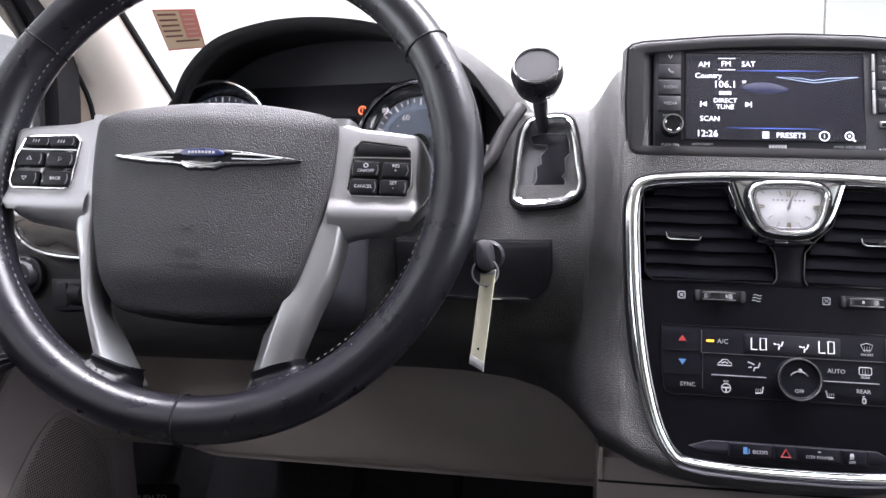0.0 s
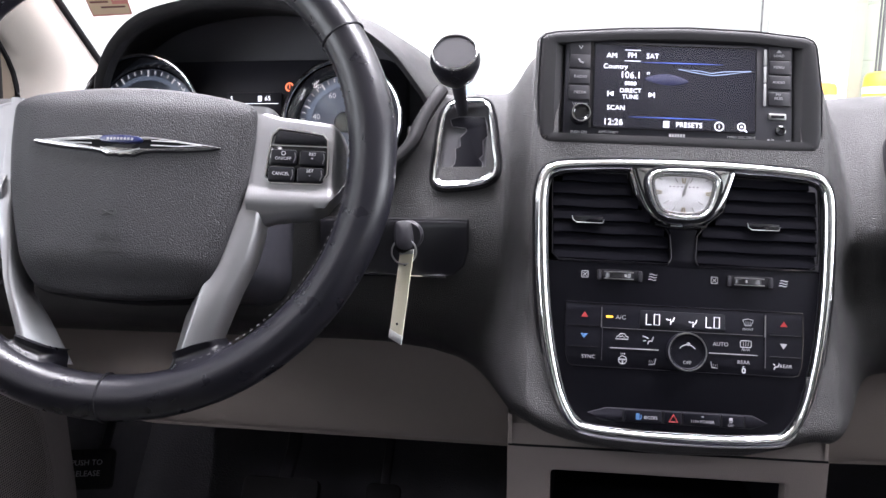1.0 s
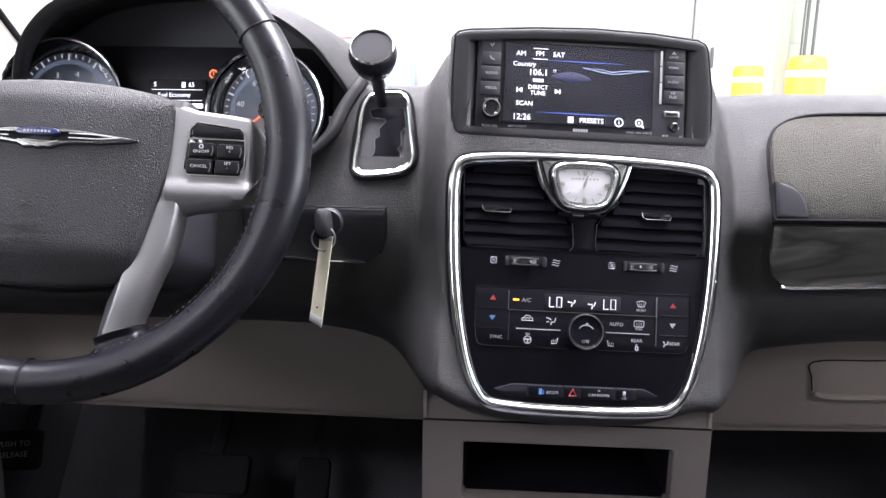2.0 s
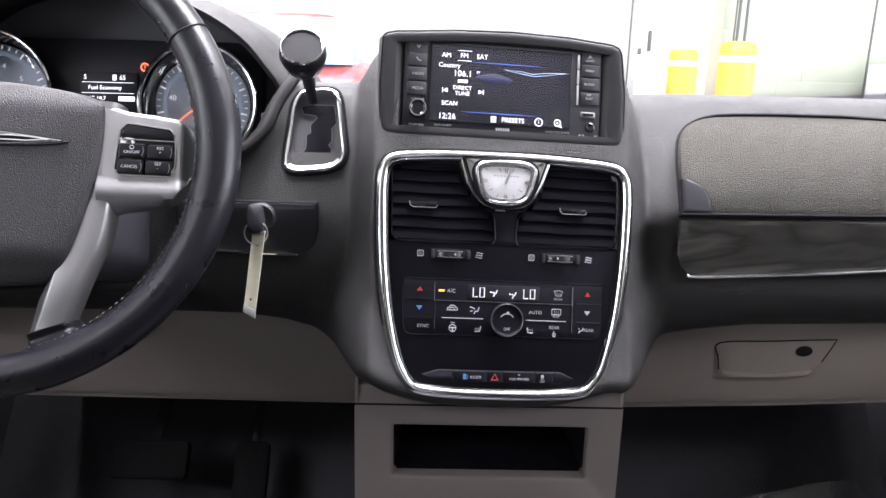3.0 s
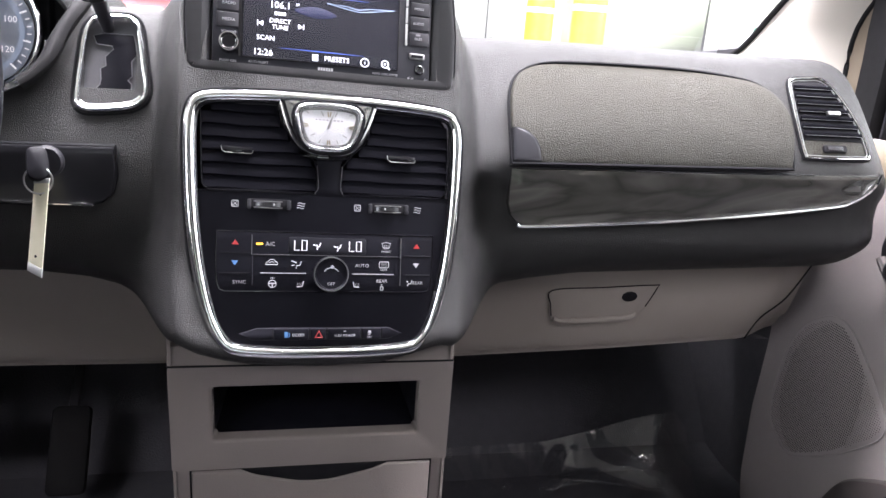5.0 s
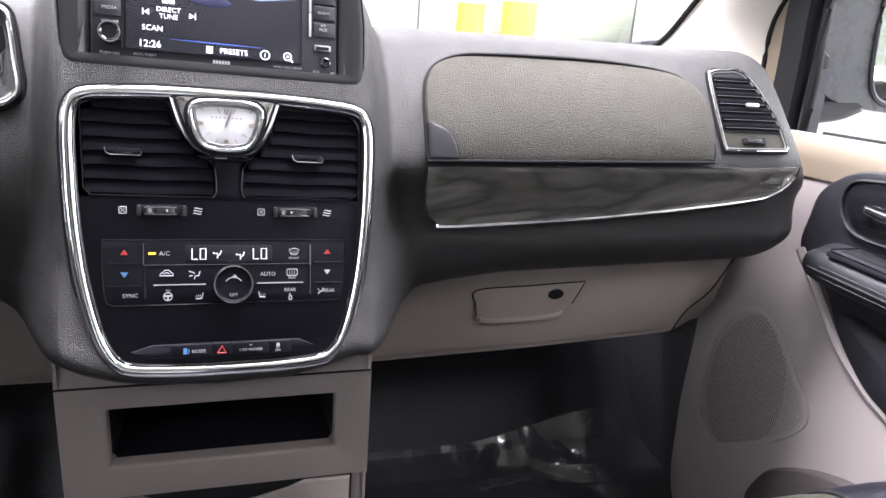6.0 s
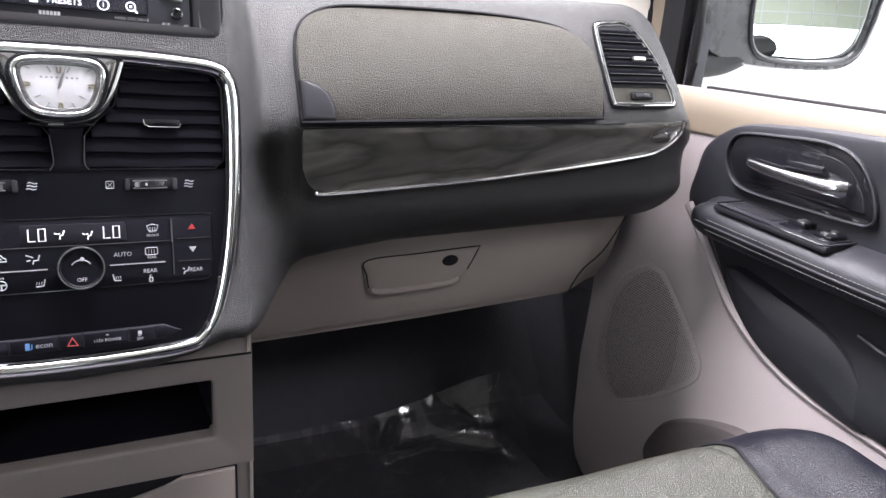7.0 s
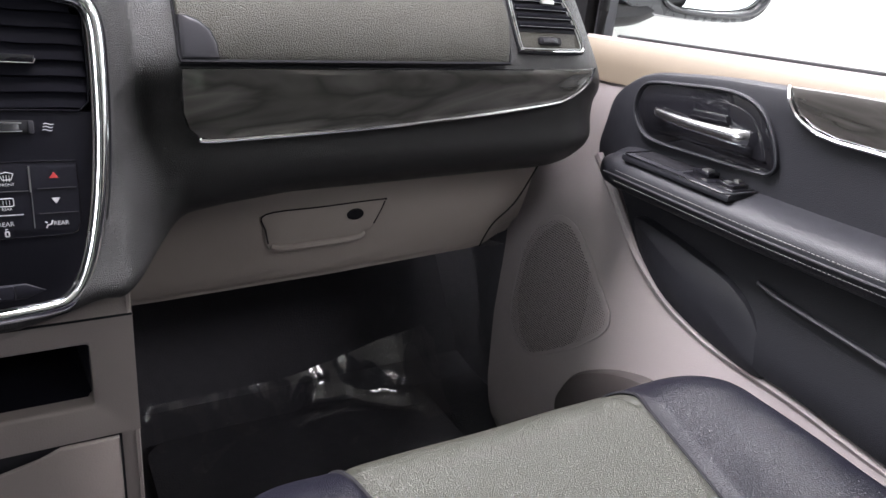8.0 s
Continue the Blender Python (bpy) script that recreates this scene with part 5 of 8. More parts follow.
for gx0, gx1, gy in ((-0.0333, 0.0384, 0.0254), (-0.0425, 0.0348, -0.0248)):
    part("glow_line", sweep([(gx0, gy, W0), ((gx0 + gx1) / 2, gy, W0), (gx1, gy, W0)], 0.00035, 0.0001, seg=4, taper=lambda t: 0.25 + math.sin(math.pi * t)), M_GLOWB, rad)
# plain wing shape in the display
M_WINGLINE = mat("display_wing_line", (0.35, 0.45, 0.65), 0.5, emit=0.7)
wl = [(-0.0006, 0.0200), (0.0180, 0.0192), (0.0285, 0.0172), (0.0400, 0.0192), (0.0633, 0.0203), (0.0440, 0.0172), (0.0300, 0.0152), (0.0200, 0.0165)]
part("wing_outline", sweep([(x, y, W0) for x, y in wl], 0.00025, 0.0001, closed=True, seg=4), M_WINGLINE, rad)
part("glow_patch", plate([tuple(p) for p in spline([(-0.030, 0.0105), (-0.010, 0.0155), (0.0090, 0.0090), (-0.010, 0.0050)], 5)], W0 - 0.0004, W0 - 0.0002, 0.0001), mat("display_glow", (0.012, 0.014, 0.045), 0.5, emit=0.6), rad)
# side keys
part("key_strip", box(-0.0770, 0.004, -0.0058, 0.0026, 0.0800, 0.0012), M_GLOSSB, rad)
for y0, y1 in ((0.0262, 0.0405), (0.0108, 0.0250), (-0.0106, 0.0096)):
    part("key_strip", box(0.0752, (y0 + y1) / 2, -0.0052, 0.0020, y1 - y0, 0.0016, 0.0004), M_GREYP, rad, "pale grey edge strip")
for yy, tx in ((0.0371, ""), (0.0245, ""), (0.0101, "RADIO"), (-0.0043, "MEDIA")):
    part("key", plate(rrect(-0.0876, yy, 0.0190, 0.0130, 0.0008, 3), -0.008, -0.0050, 0.0007), M_BLACK, rad)
    if tx:
        text("key_text", tx, 0.0038, -0.0869, yy, -0.0047, rad, M_DIMINK)
part("phone_mark", sweep([(-0.0890, 0.0265, -0.0047), (-0.0874, 0.0240, -0.0047), (-0.0846, 0.0230, -0.0047)], 0.0008, 0.0003, seg=5), M_INK, rad)
part("voice_mark", sweep([(-0.0890, 0.0388, -0.0047), (-0.0874, 0.0358, -0.0047), (-0.0858, 0.0388, -0.0047)], 0.0005, 0.0003, seg=5), M_DIMINK, rad)
text("key_text", "VOLUME", 0.0034, -0.0865, -0.0152, -0.0047, rad, M_DIMINK)
text("key_text", "PUSH ON", 0.0034, -0.0868, -0.0405, -0.0047, rad, M_INK)
part("volume_knob", lathe([(0.0083, -0.008), (0.0083, 0.005), (0.0076, 0.0062), (0.0066, 0.0062), (0.0056, 0.0054), (0.002, 0.0054)], 32, m=Matrix.Translation((-0.0865, -0.0256, 0))), M_GLOSSB, rad)
part("knob_ring", sweep([(x, y, 0.0060) for x, y in circle(-0.0865, -0.0256, 0.0078)], 0.0007, 0.0008, closed=True, seg=6), M_CHROME, rad, "thin chrome ring")
text("key_text", "ANTI-THEFT", 0.0032, -0.0604, -0.0393, -0.0059, rad, M_DIMINK)
for k in range(6):
    part("service_bar", box(-0.0062 + k * 0.0024, -0.0400, -0.0059, 0.0018, 0.0028, 0.0003), M_INK, rad)
text("key_text", "HARD DISC DRIVE", 0.0030, 0.0559, -0.0395, -0.0059, rad, M_DIMINK)
for yy, tx in ((0.0371, "LOAD"), (0.0246, "MENU"), (0.0109, "AUDIO"), (-0.0040, "MY\nFILES")):
    part("key", plate(rrect(0.0880, yy, 0.0190, 0.0125, 0.0008, 3), -0.008, -0.0050, 0.0007), M_BLACK, rad)
    text("key_text", tx, 0.0034, 0.0870, yy - (0.002 if tx == "LOAD" else -0.002 if "\n" in tx else 0), -0.0047, rad, M_DIMINK)
part("eject_mark", plate([(0.0845, 0.0378), (0.0895, 0.0378), (0.0870, 0.0408)], -0.0050, -0.0046, 0.0001), M_INK, rad)
part("usb_port", plate(rrect(0.0864, -0.0201, 0.0150, 0.0056, 0.001), -0.008, -0.0046, 0.0005), M_STEEL, rad, "metal USB port")
part("usb_slot", plate(rrect(0.0864, -0.0201, 0.0116, 0.0028, 0.0003), -0.006, -0.0043, 0.0002), M_DARKVOID, rad)
part("aux_jack", lathe([(0.0045, -0.008), (0.0045, -0.0050), (0.0038, -0.0046), (0.002, -0.0052)], 20, m=Matrix.Translation((0.0893, -0.0325, 0))), M_GLOSSB, rad)
text("key_text", "AUX", 0.0030, 0.0808, -0.0412, -0.0052, rad, M_INK)
text("key_text", "AV", 0.0030, 0.0957, -0.0415, -0.0052, rad, M_INK)

# ---- console column under the stack ----
con = root("centre_console", pose(0, 0.635, 0), "taupe console column with open cubby and drawer", "console")


def con_face(z0, z1, hx0, hx1, hz0, hz1, name):
    """Front wall with a rounded rectangular hole."""
    outer = []
    inner = []
    for p in rrect((hx0 + hx1) / 2, (hz0 + hz1) / 2, hx1 - hx0, hz1 - hz0, 0.004, 6):
        inner.append(p)
    c = ((hx0 + hx1) / 2, (hz0 + hz1) / 2)
    bm = bmesh.new()
    hw, hh = (hx1 - hx0) / 2, (hz1 - hz0) / 2
    for x, z in inner:
        a, b = (x - c[0]) / hw, (z - c[1]) / hh
        k = max(abs(a), abs(b))
        a, b = a / k, b / k
        ox = (0.138 if a > 0 else -0.140) * abs(a) if abs(a) > 0.999 else c[0] + a * 0.137
        oz = (z1 if b > 0 else z0) if abs(b) > 0.999 else c[1] + b * ((z1 - c[1]) if b > 0 else (c[1] - z0))
        outer.append((ox, oz))
    n = len(inner)
    lv = [[(x, 0.0, z) for x, z in outer], [(x + (c[0] - x) * 0.0, 0.0, z) for x, z in [(c[0] + (p[0] - c[0]) * 1.035, c[1] + (p[1] - c[1]) * 1.09) for p in inner]],
          [(c[0] + (x - c[0]) * 1.022, 0.0006, c[1] + (z - c[1]) * 1.055) for x, z in inner], [(c[0] + (x - c[0]) * 1.006, 0.0018, c[1] + (z - c[1]) * 1.015) for x, z in inner], [(x, 0.004, z) for x, z in inner], [(x, 0.02, z) for x, z in inner]]
    rws = [[bm.verts.new(p) for p in l] for l in lv]
    for a, b in zip(rws, rws[1:]):
        for i in range(n):
            bm.faces.new((a[i], a[(i + 1) % n], b[(i + 1) % n], b[i]))
    return part(name, bm, M_CONSOLE, con)


con_face(0.305, 0.42, -0.100, 0.104, 0.338, 0.397, "front_wall")
for sx, xx in ((-1, -0.140), (1, 0.138)):
    rows = []
    for z in np.linspace(-0.02, 0.450, 10):
        rows.append([(xx - sx * 0.004, 0.0, z), (xx - sx * 0.0012, 0.0012, z), (xx, 0.004, z), (xx + sx * 0.004, 0.25, z), (xx + sx * 0.004, 0.55, z)])
    part("side_wall", grid(rows), M_CONSOLE, con)
# upper shoulder tucked under the stack
rows = [[(x, y, z) for x in np.linspace(-0.140, 0.138, 12)] for y, z in ((0.0005, 0.4215), (0.0012, 0.4235), (0.004, 0.440), (0.025, 0.452))]
part("shoulder", grid(rows), M_CONSOLE, con)
part("joint", box(-0.001, 0.0005, 0.4205, 0.277, 0.002, 0.0016), M_DARKVOID, con)
# cubby
bm = bmesh.new()
x0, x1, z0, z1 = -0.100, 0.104, 0.338, 0.397
f = [bm.verts.new((x, 0.016, z)) for x, z in ((x0, z0), (x1, z0), (x1, z1), (x0, z1))]
g = [bm.verts.new((x, 0.14, z)) for x, z in ((x0 + 0.01, z0 + 0.012), (x1 - 0.01, z0 + 0.012), (x1 - 0.01, z1 - 0.004), (x0 + 0.01, z1 - 0.004))]
for i in range(4):
    bm.faces.new((f[i], f[(i + 1) % 4], g[(i + 1) % 4], g[i]))
bm.faces.new(g)
part("cubby", bm, M_FACE, con, "black open cubby")
# drawer with scooped upper edge
scoop = [(-0.1215, 0.303)] + [(-0.1215 + 0.049, 0.303)] + [(-0.0725 + 0.145 * t, 0.303 - 0.017 * math.sin(math.pi * t) ** 0.8) for t in np.linspace(0.06, 0.94, 15)] + [(0.0725, 0.3025), (0.1205, 0.302)]
dr = scoop[::-1] + [(-0.1215, 0.06), (0.1205, 0.06)]
dr = [(x, z) for x, z in dr]
drw = root("console_drawer", pose(0, 0.636, 0, 90), "closed taupe console drawer with a scooped grip", "drawer")
part("drawer_front", plate(dr, -0.02, 0.0035, 0.0018), M_CONSOLE, drw)
part("drawer_gap", plate([(-0.1240, 0.058), (0.1230, 0.058), (0.1230, 0.3048), (-0.1240, 0.3056)], -0.03, -0.001, 0.0005), M_DARKVOID, drw)
part("grip_shadow", dome([tuple(p) for p in spline([(-0.074, 0.3025), (-0.04, 0.312), (0, 0.3165), (0.04, 0.312), (0.074, 0.3025), (0.04, 0.292), (0, 0.285), (-0.04, 0.292)], 4)], -0.002, 0.0006, 0.0, 0.0003, 2), M_DARKVOID, drw)
part("lower_wall", box(-0.001, 0.008, 0.15, 0.270, 0.01, 0.31), M_CONSOLE, con)

# ---- steering wheel ----
M_WH = pose(-0.4195, 0.526, 0.6888, 0, 0, 6) @ pose(0, 0, 0, 71.7) @ pose(0, 0, 0, 0, 0, -2.5)
sw = root("steering_wheel", M_WH, "black leather steering wheel with silver spokes", "steering wheel")
RR, RT, RU = 0.1812, 0.0170, 0.0
bm = bmesh.new()
rows = []
NR = 120
for k in range(NR):
    a = 2 * math.pi * k / NR
    fat = 1.0 + 0.10 * math.exp(-((abs(math.sin(a)) - 0.15) / 0.25) ** 2)
    row = []
    for j in range(16):
        q = 2 * math.pi * j / 16
        r = RR - RT * 0.98 * fat * math.cos(q)
        row.append((RU + r * math.cos(a), r * math.sin(a), RT * 1.12 * math.sin(q)))
    rows.append(row)
rows.append(rows[0])
rim = part("rim", grid(rows, closed=True), M_RIM, sw, "worn black leather rim")
for ad in (33, 147, 270):
    a = radians(ad)
    c = Vector((RU + RR * math.cos(a), RR * math.sin(a), 0))
    e = Vector((math.cos(a), math.sin(a), 0))
    pts = [c + e * (-RT * 1.02 * math.cos(q)) + Vector((0, 0, RT * 1.10 * math.sin(q))) for q in np.linspace(0, 2 * math.pi, 24, endpoint=False)]
    part("rim_seam", sweep(pts, 0.0009, 0.0009, closed=True, up=(-math.sin(a), math.cos(a), 0), seg=6), M_DARKVOID, rim)
bm = bmesh.new()
for a0, a1 in ((-70, 80), (100, 250)):
    stitches([(RU + (RR - RT * 1.02) * math.cos(radians(a)), (RR - RT * 1.02) * math.sin(radians(a)), 0.006) for a in np.linspace(a0, a1, 120)], bm, 0.0022, 0.0036, 0.0005)
tagged(part("stitching", bm, M_RIMTHREAD, rim, "worn grey thread stitching"), kind="stuff")

# leather cuffs running from the rim up onto the spoke arms
for sx, end in ((1, ((0.0400, -0.1490), (0.0590, -0.1412), (0.0785, -0.1352))), (-1, ((0.0415, -0.1495), (0.0599, -0.1440), (0.0780, -0.1385)))):
    rows = []
    for v in np.linspace(0, 1, 14):
        row = []
        for u in np.linspace(-1, 1, 25):
            ex, ey = (interp(u, ((-1, end[0][k]), (0, end[1][k]), (1, end[2][k]))) for k in (0, 1))
            ae = math.atan2(ey, ex)
            flare = 1 + 1.1 * v ** 2.4
            am = math.atan2(end[1][1], end[1][0])
            aa = am + (ae - am) * flare
            r0 = math.hypot(ex, ey)
            r = r0 + (RR - 0.006 - r0) * v
            top = 0.0052 - 0.004 * smooth(v, 0, 0.3) + (RT * 1.10 - 0.0038) * smooth(v, 0.15, 1.0)
            side = abs(u) ** 6
            z = top - (0.020 * (1 - v) + 0.022 * v) * side
            row.append((sx * r * math.cos(aa), r * math.sin(aa), z))
        rows.append(row)
    rows.insert(0, [(x, y + 0.001, z - 0.004) for x, y, z in rows[0]])
    part("rim_cuff", grid(rows), M_RIM, rim, "black leather cuff round the spoke foot", angle=60)

PAD = [(0, 0.0505), (0.04, 0.0495), (0.075, 0.0445), (0.0900, 0.0390), (0.0932, 0.031), (0.0928, 0.0), (0.0885, -0.03), (0.0805, -0.06), (0.0725, -0.085), (0.0660, -0.099), (0.0560, -0.1055), (0.04, -0.108)]
pad = [tuple(p) for p in spline(PAD + [(0, -0.1105)] + [(-x * 1.03, y) for x, y in PAD[:0:-1]], 5)]


def pad_bow(x, y):
    """Two shallow planes meeting in an upright fold, with turned-down flanks."""
    fold = math.sqrt((x - 0.004) ** 2 + 0.004 ** 2)
    flank = interp(-y, ((-0.05, 0.078), (0.06, 0.066), (0.11, 0.050)))
    return 0.009 - 0.100 * fold - 0.010 * smooth(y, 0.03, 0.052) - 0.010 * smooth(-y, 0.078, 0.11) - 0.22 * max(0.0, abs(x) - flank)


bm = dome(pad, -0.03, 0.0105, 0.003, 0.004, 16, bow=pad_bow)
pad_tree = BVHTree.FromBMesh(bm)


def pad_z(x, y):
    hit = pad_tree.ray_cast(Vector((x, y, 0.2)), Vector((0, 0, -1)))
    return hit[0].z if hit[0] else 0.01


cover = part("airbag_cover", bm, M_PADL, sw, "black grained airbag cover")
part("cover_gap", plate(inset(pad, -0.0022), -0.03, -0.006, 0.002), M_DARKVOID, sw)

# silver spokes: a button block and a long tapering arm
TOP_E = ((0.080, 0.0420), (0.0924, 0.0396), (0.1089, 0.0345), (0.1342, 0.0322), (0.1496, 0.0303), (0.1560, 0.0245), (0.1600, 0.0100))
BOT_E = ((0.080, -0.0510), (0.1000, -0.0500), (0.1096, -0.0470), (0.1237, -0.0448), (0.1397, -0.0426), (0.1482, -0.0382), (0.1535, -0.0300), (0.1600, -0.0150))
ARM = {
    1: (((-0.160, 0.0340), (-0.1475, 0.0385), (-0.119, 0.0446), (-0.100, 0.0570), (-0.062, 0.066), (-0.027, 0.074), (0.0, 0.080), (0.041, 0.084)),
        ((-0.160, 0.0470), (-0.1433, 0.0504), (-0.1188, 0.0577), (-0.0948, 0.0640), (-0.062, 0.070), (-0.027, 0.078), (0.041, 0.088)),
        ((-0.160, 0.0680), (-0.1342, 0.0755), (-0.1216, 0.0802), (-0.0997, 0.0881), (-0.0774, 0.0973), (-0.0611, 0.1007), (-0.0496, 0.1021), (-0.03, 0.1030), (0.041, 0.1030))),
    -1: (((-0.160, 0.0400), (-0.1484, 0.0470), (-0.1250, 0.0610), (-0.107, 0.0740), (-0.08, 0.078), (-0.027, 0.082), (0.041, 0.086)),
         ((-0.160, 0.0630), (-0.1419, 0.0680), (-0.1254, 0.0729), (-0.0973, 0.0820), (-0.0558, 0.0880), (-0.027, 0.090), (0.041, 0.092)),
         ((-0.160, 0.0700), (-0.1337, 0.0788), (-0.1017, 0.0887), (-0.0688, 0.0979), (-0.0498, 0.1035), (-0.03, 0.1040), (0.041, 0.1040))),
}


def spoke_mesh(sx, wide):
    bm = bmesh.new()
    rows = []
    for x in np.linspace(0.090, 0.160, 26):
        yt, yb = interp(x, TOP_E), interp(x, BOT_E)
        end = 0.016 * smooth(x, 0.152, 0.160)
        prof = [(yt, -0.014), (yt - 0.0008, -0.001), (yt - 0.0022, 0.0028), (yt - 0.0055, 0.0042), (-0.004, 0.0038), (-0.0195, 0.0038), (-0.0230, 0.0048), (-0.0275, 0.0070), (-0.0325, 0.0078), (-0.0365, 0.0062), (max(yb + 0.004, -0.041), 0.0030), (yb + 0.001, -0.004), (yb, -0.014)]
        lim = [max(yb, min(yt, y)) for y, z in prof]
        rows.append([(sx * wide * x, y, z - end) for y, (_, z) in zip(lim, prof)])
    grid(rows, bm)
    rows = []
    for y in np.linspace(0.040, -0.160, 44):
        xi, xr, xo = (interp(y, line) for line in ARM[sx])
        dip = 0.006 * smooth(-y, 0.10, 0.16)
        drop = 0.010 * smooth(xr - xi, 0.005, 0.013)
        w = xo - xr
        prof = [(xi, -0.016), (xi + 0.0006, -0.004 - drop), (xr - 0.0012, 0.0030), (xr, 0.0046), (xr + 0.0014, 0.0050), (xr + w * 0.5, 0.0048), (xo - 0.0055, 0.0042), (xo - 0.0035, 0.0030), (xo - 0.0006, -0.004), (xo, -0.016)]
        if y > -0.043:
            prof = [(a, min(z, 0.0040) - (0.0006 if a > xr + w * 0.6 else 0)) for a, z in prof]
        rows.append([(sx * a, y, z - dip) for a, z in prof])
    grid(rows, bm)
    return bm


POD_R = [(0.1103, 0.0231), (0.1270, 0.0215), (0.1436, 0.0195), (0.1472, 0.0153), (0.1484, 0.002), (0.1486, -0.0107), (0.1443, -0.0183), (0.1260, -0.0187), (0.1076, -0.0186), (0.1023, -0.0141), (0.1034, 0.001), (0.1052, 0.0175)]
POD_L = [(-0.1446, 0.0214), (-0.1270, 0.0221), (-0.1101, 0.0221), (-0.1062, 0.0177), (-0.1072, 0.005), (-0.1085, -0.010), (-0.1095, -0.0165), (-0.1142, -0.0194), (-0.1350, -0.0195), (-0.1553, -0.0193), (-0.1580, -0.0149), (-0.1575, -0.004), (-0.1564, 0.0053), (-0.1511, 0.019)]
for sx, podp in ((1, POD_R), (-1, POD_L)):
    spoke = part("spoke", spoke_mesh(sx, 1.0 if sx > 0 else 1.05), M_SILVER, sw, "satin silver spoke", angle=50)
    pods = []
    for i in range(len(podp)):
        a, b = np.array(podp[i]), np.array(podp[(i + 1) % len(podp)])
        pods += [tuple(a + (b - a) * q / 3) for q in range(3)]
    if sx < 0:
        pods = pods[::-1]
    part("pod_edge", sweep([(x, y, 0.0046) for x, y in pods], 0.0009, 0.0010, closed=True, seg=6), M_CHROME, spoke, "thin bright edge")
    part("button_pod", plate(pods, -0.002, 0.0046, 0.0006), M_GLOSSB, spoke, "black button pod")
    ly = 0.0101 if sx > 0 else 0.0108
    lx0, lx1 = (0.1055, 0.1468) if sx > 0 else (-0.1530, -0.1085)
    part("pod_line", box((lx0 + lx1) / 2, ly, 0.0050, lx1 - lx0, 0.0007, 0.0008), M_STEEL, spoke)
    if sx > 0:
        keys = ((0.1155, 0.0008, "ON/OFF"), (0.1372, 0.0005, "RES\n+"), (0.1145, -0.0122, "CANCEL"), (0.1362, -0.0122, "SET\n-"))
        kw, kh = 0.0196, 0.0118
        part("upper_plate", plate([(0.1072, 0.0116), (0.1462, 0.0114), (0.1455, 0.0158), (0.1430, 0.0182), (0.1108, 0.0216), (0.1080, 0.0190)], 0.004, 0.0054, 0.0008), M_BUTTON, spoke)
    else:
        keys = ((-0.1400, 0.0165, ""), (-0.1195, 0.0165, ""), (-0.1436, 0.0028, "up"), (-0.1188, 0.0028, "right"), (-0.1452, -0.0125, "down"), (-0.1200, -0.0125, "BACK"))
        kw, kh = 0.0206, 0.0122
    for bx, by, nm in keys:
        hh = kh if by < 0.012 else 0.0078
        part("button", plate(rrect(bx, by, kw, hh, 0.002, 4), 0.004, 0.0076, 0.0014), M_BUTTON, spoke)
        part("button_glint", sweep([(bx + kw * 0.42, by + hh * 0.30, 0.0074), (bx + kw * 0.46, by, 0.0074), (bx + kw * 0.40, by - hh * 0.36, 0.0074)], 0.0005, 0.0003, seg=5), M_DIMSTEEL, spoke)
        if nm in ("up", "down"):
            d = 1 if nm == "up" else -1
            part("button_mark", sweep([(bx - 0.0020, by - d * 0.0010, 0.0079), (bx + 0.0020, by - d * 0.0010, 0.0079), (bx, by + d * 0.0016, 0.0079)], 0.0003, 0.0002, closed=True, seg=4), M_INK, spoke)
        elif nm == "right":
            part("button_mark", sweep([(bx - 0.0010, by - 0.0018, 0.0079), (bx - 0.0010, by + 0.0018, 0.0079), (bx + 0.0016, by, 0.0079)], 0.0003, 0.0002, closed=True, seg=4), M_INK, spoke)
        elif nm:
            text("button_text", nm, 0.0034, 0, 0, 0, spoke, M_INK, rot=Matrix.Translation((bx, by + (0.0012 if "\n" in nm else -0.0014 if nm == "ON/OFF" else 0), 0.0079)))
            if nm == "ON/OFF":
                part("button_mark", sweep([(x, y, 0.0079) for x, y in circle(bx, by + 0.0026, 0.0015, 12)], 0.0003, 0.0002, closed=True, seg=4), M_INK, spoke)
        else:
            for q in (-1, 0, 1):
                part("button_mark", sweep([(bx - 0.001 + q * 0.0022, by - 0.0010, 0.0079), (bx + q * 0.0022, by + 0.0012, 0.0079)], 0.0004, 0.0002, seg=4), M_DIMINK, spoke)

# plain winged badge
wing = [(0, 0.0080), (0.014, 0.0084), (0.020, 0.0092), (0.034, 0.0084), (0.079, 0.0050), (0.072, 0.0026), (0.050, -0.0004), (0.024, -0.0024), (0.017, -0.0036), (0.011, -0.0064), (0.004, -0.0060), (0, -0.0070)]
wing = [(x * 0.90, y * 0.95 - 0.0008) for x, y in wing]
wg = wing + [(-x, y) for x, y in wing[-2:0:-1]]
wgz = []
for i in range(len(wg)):
    a, b = np.array(wg[i]), np.array(wg[(i + 1) % len(wg)])
    for k in range(4):
        wgz.append(tuple(a + (b - a) * k / 4))


def wing_z(x):
    return max(pad_z(x, 0.002), pad_z(x, 0.006), pad_z(x, -0.005)) - 0.0002


def on_wing(bmk):
    for v in bmk.verts:
        v.co.z += wing_z(v.co.x)
    return bmk


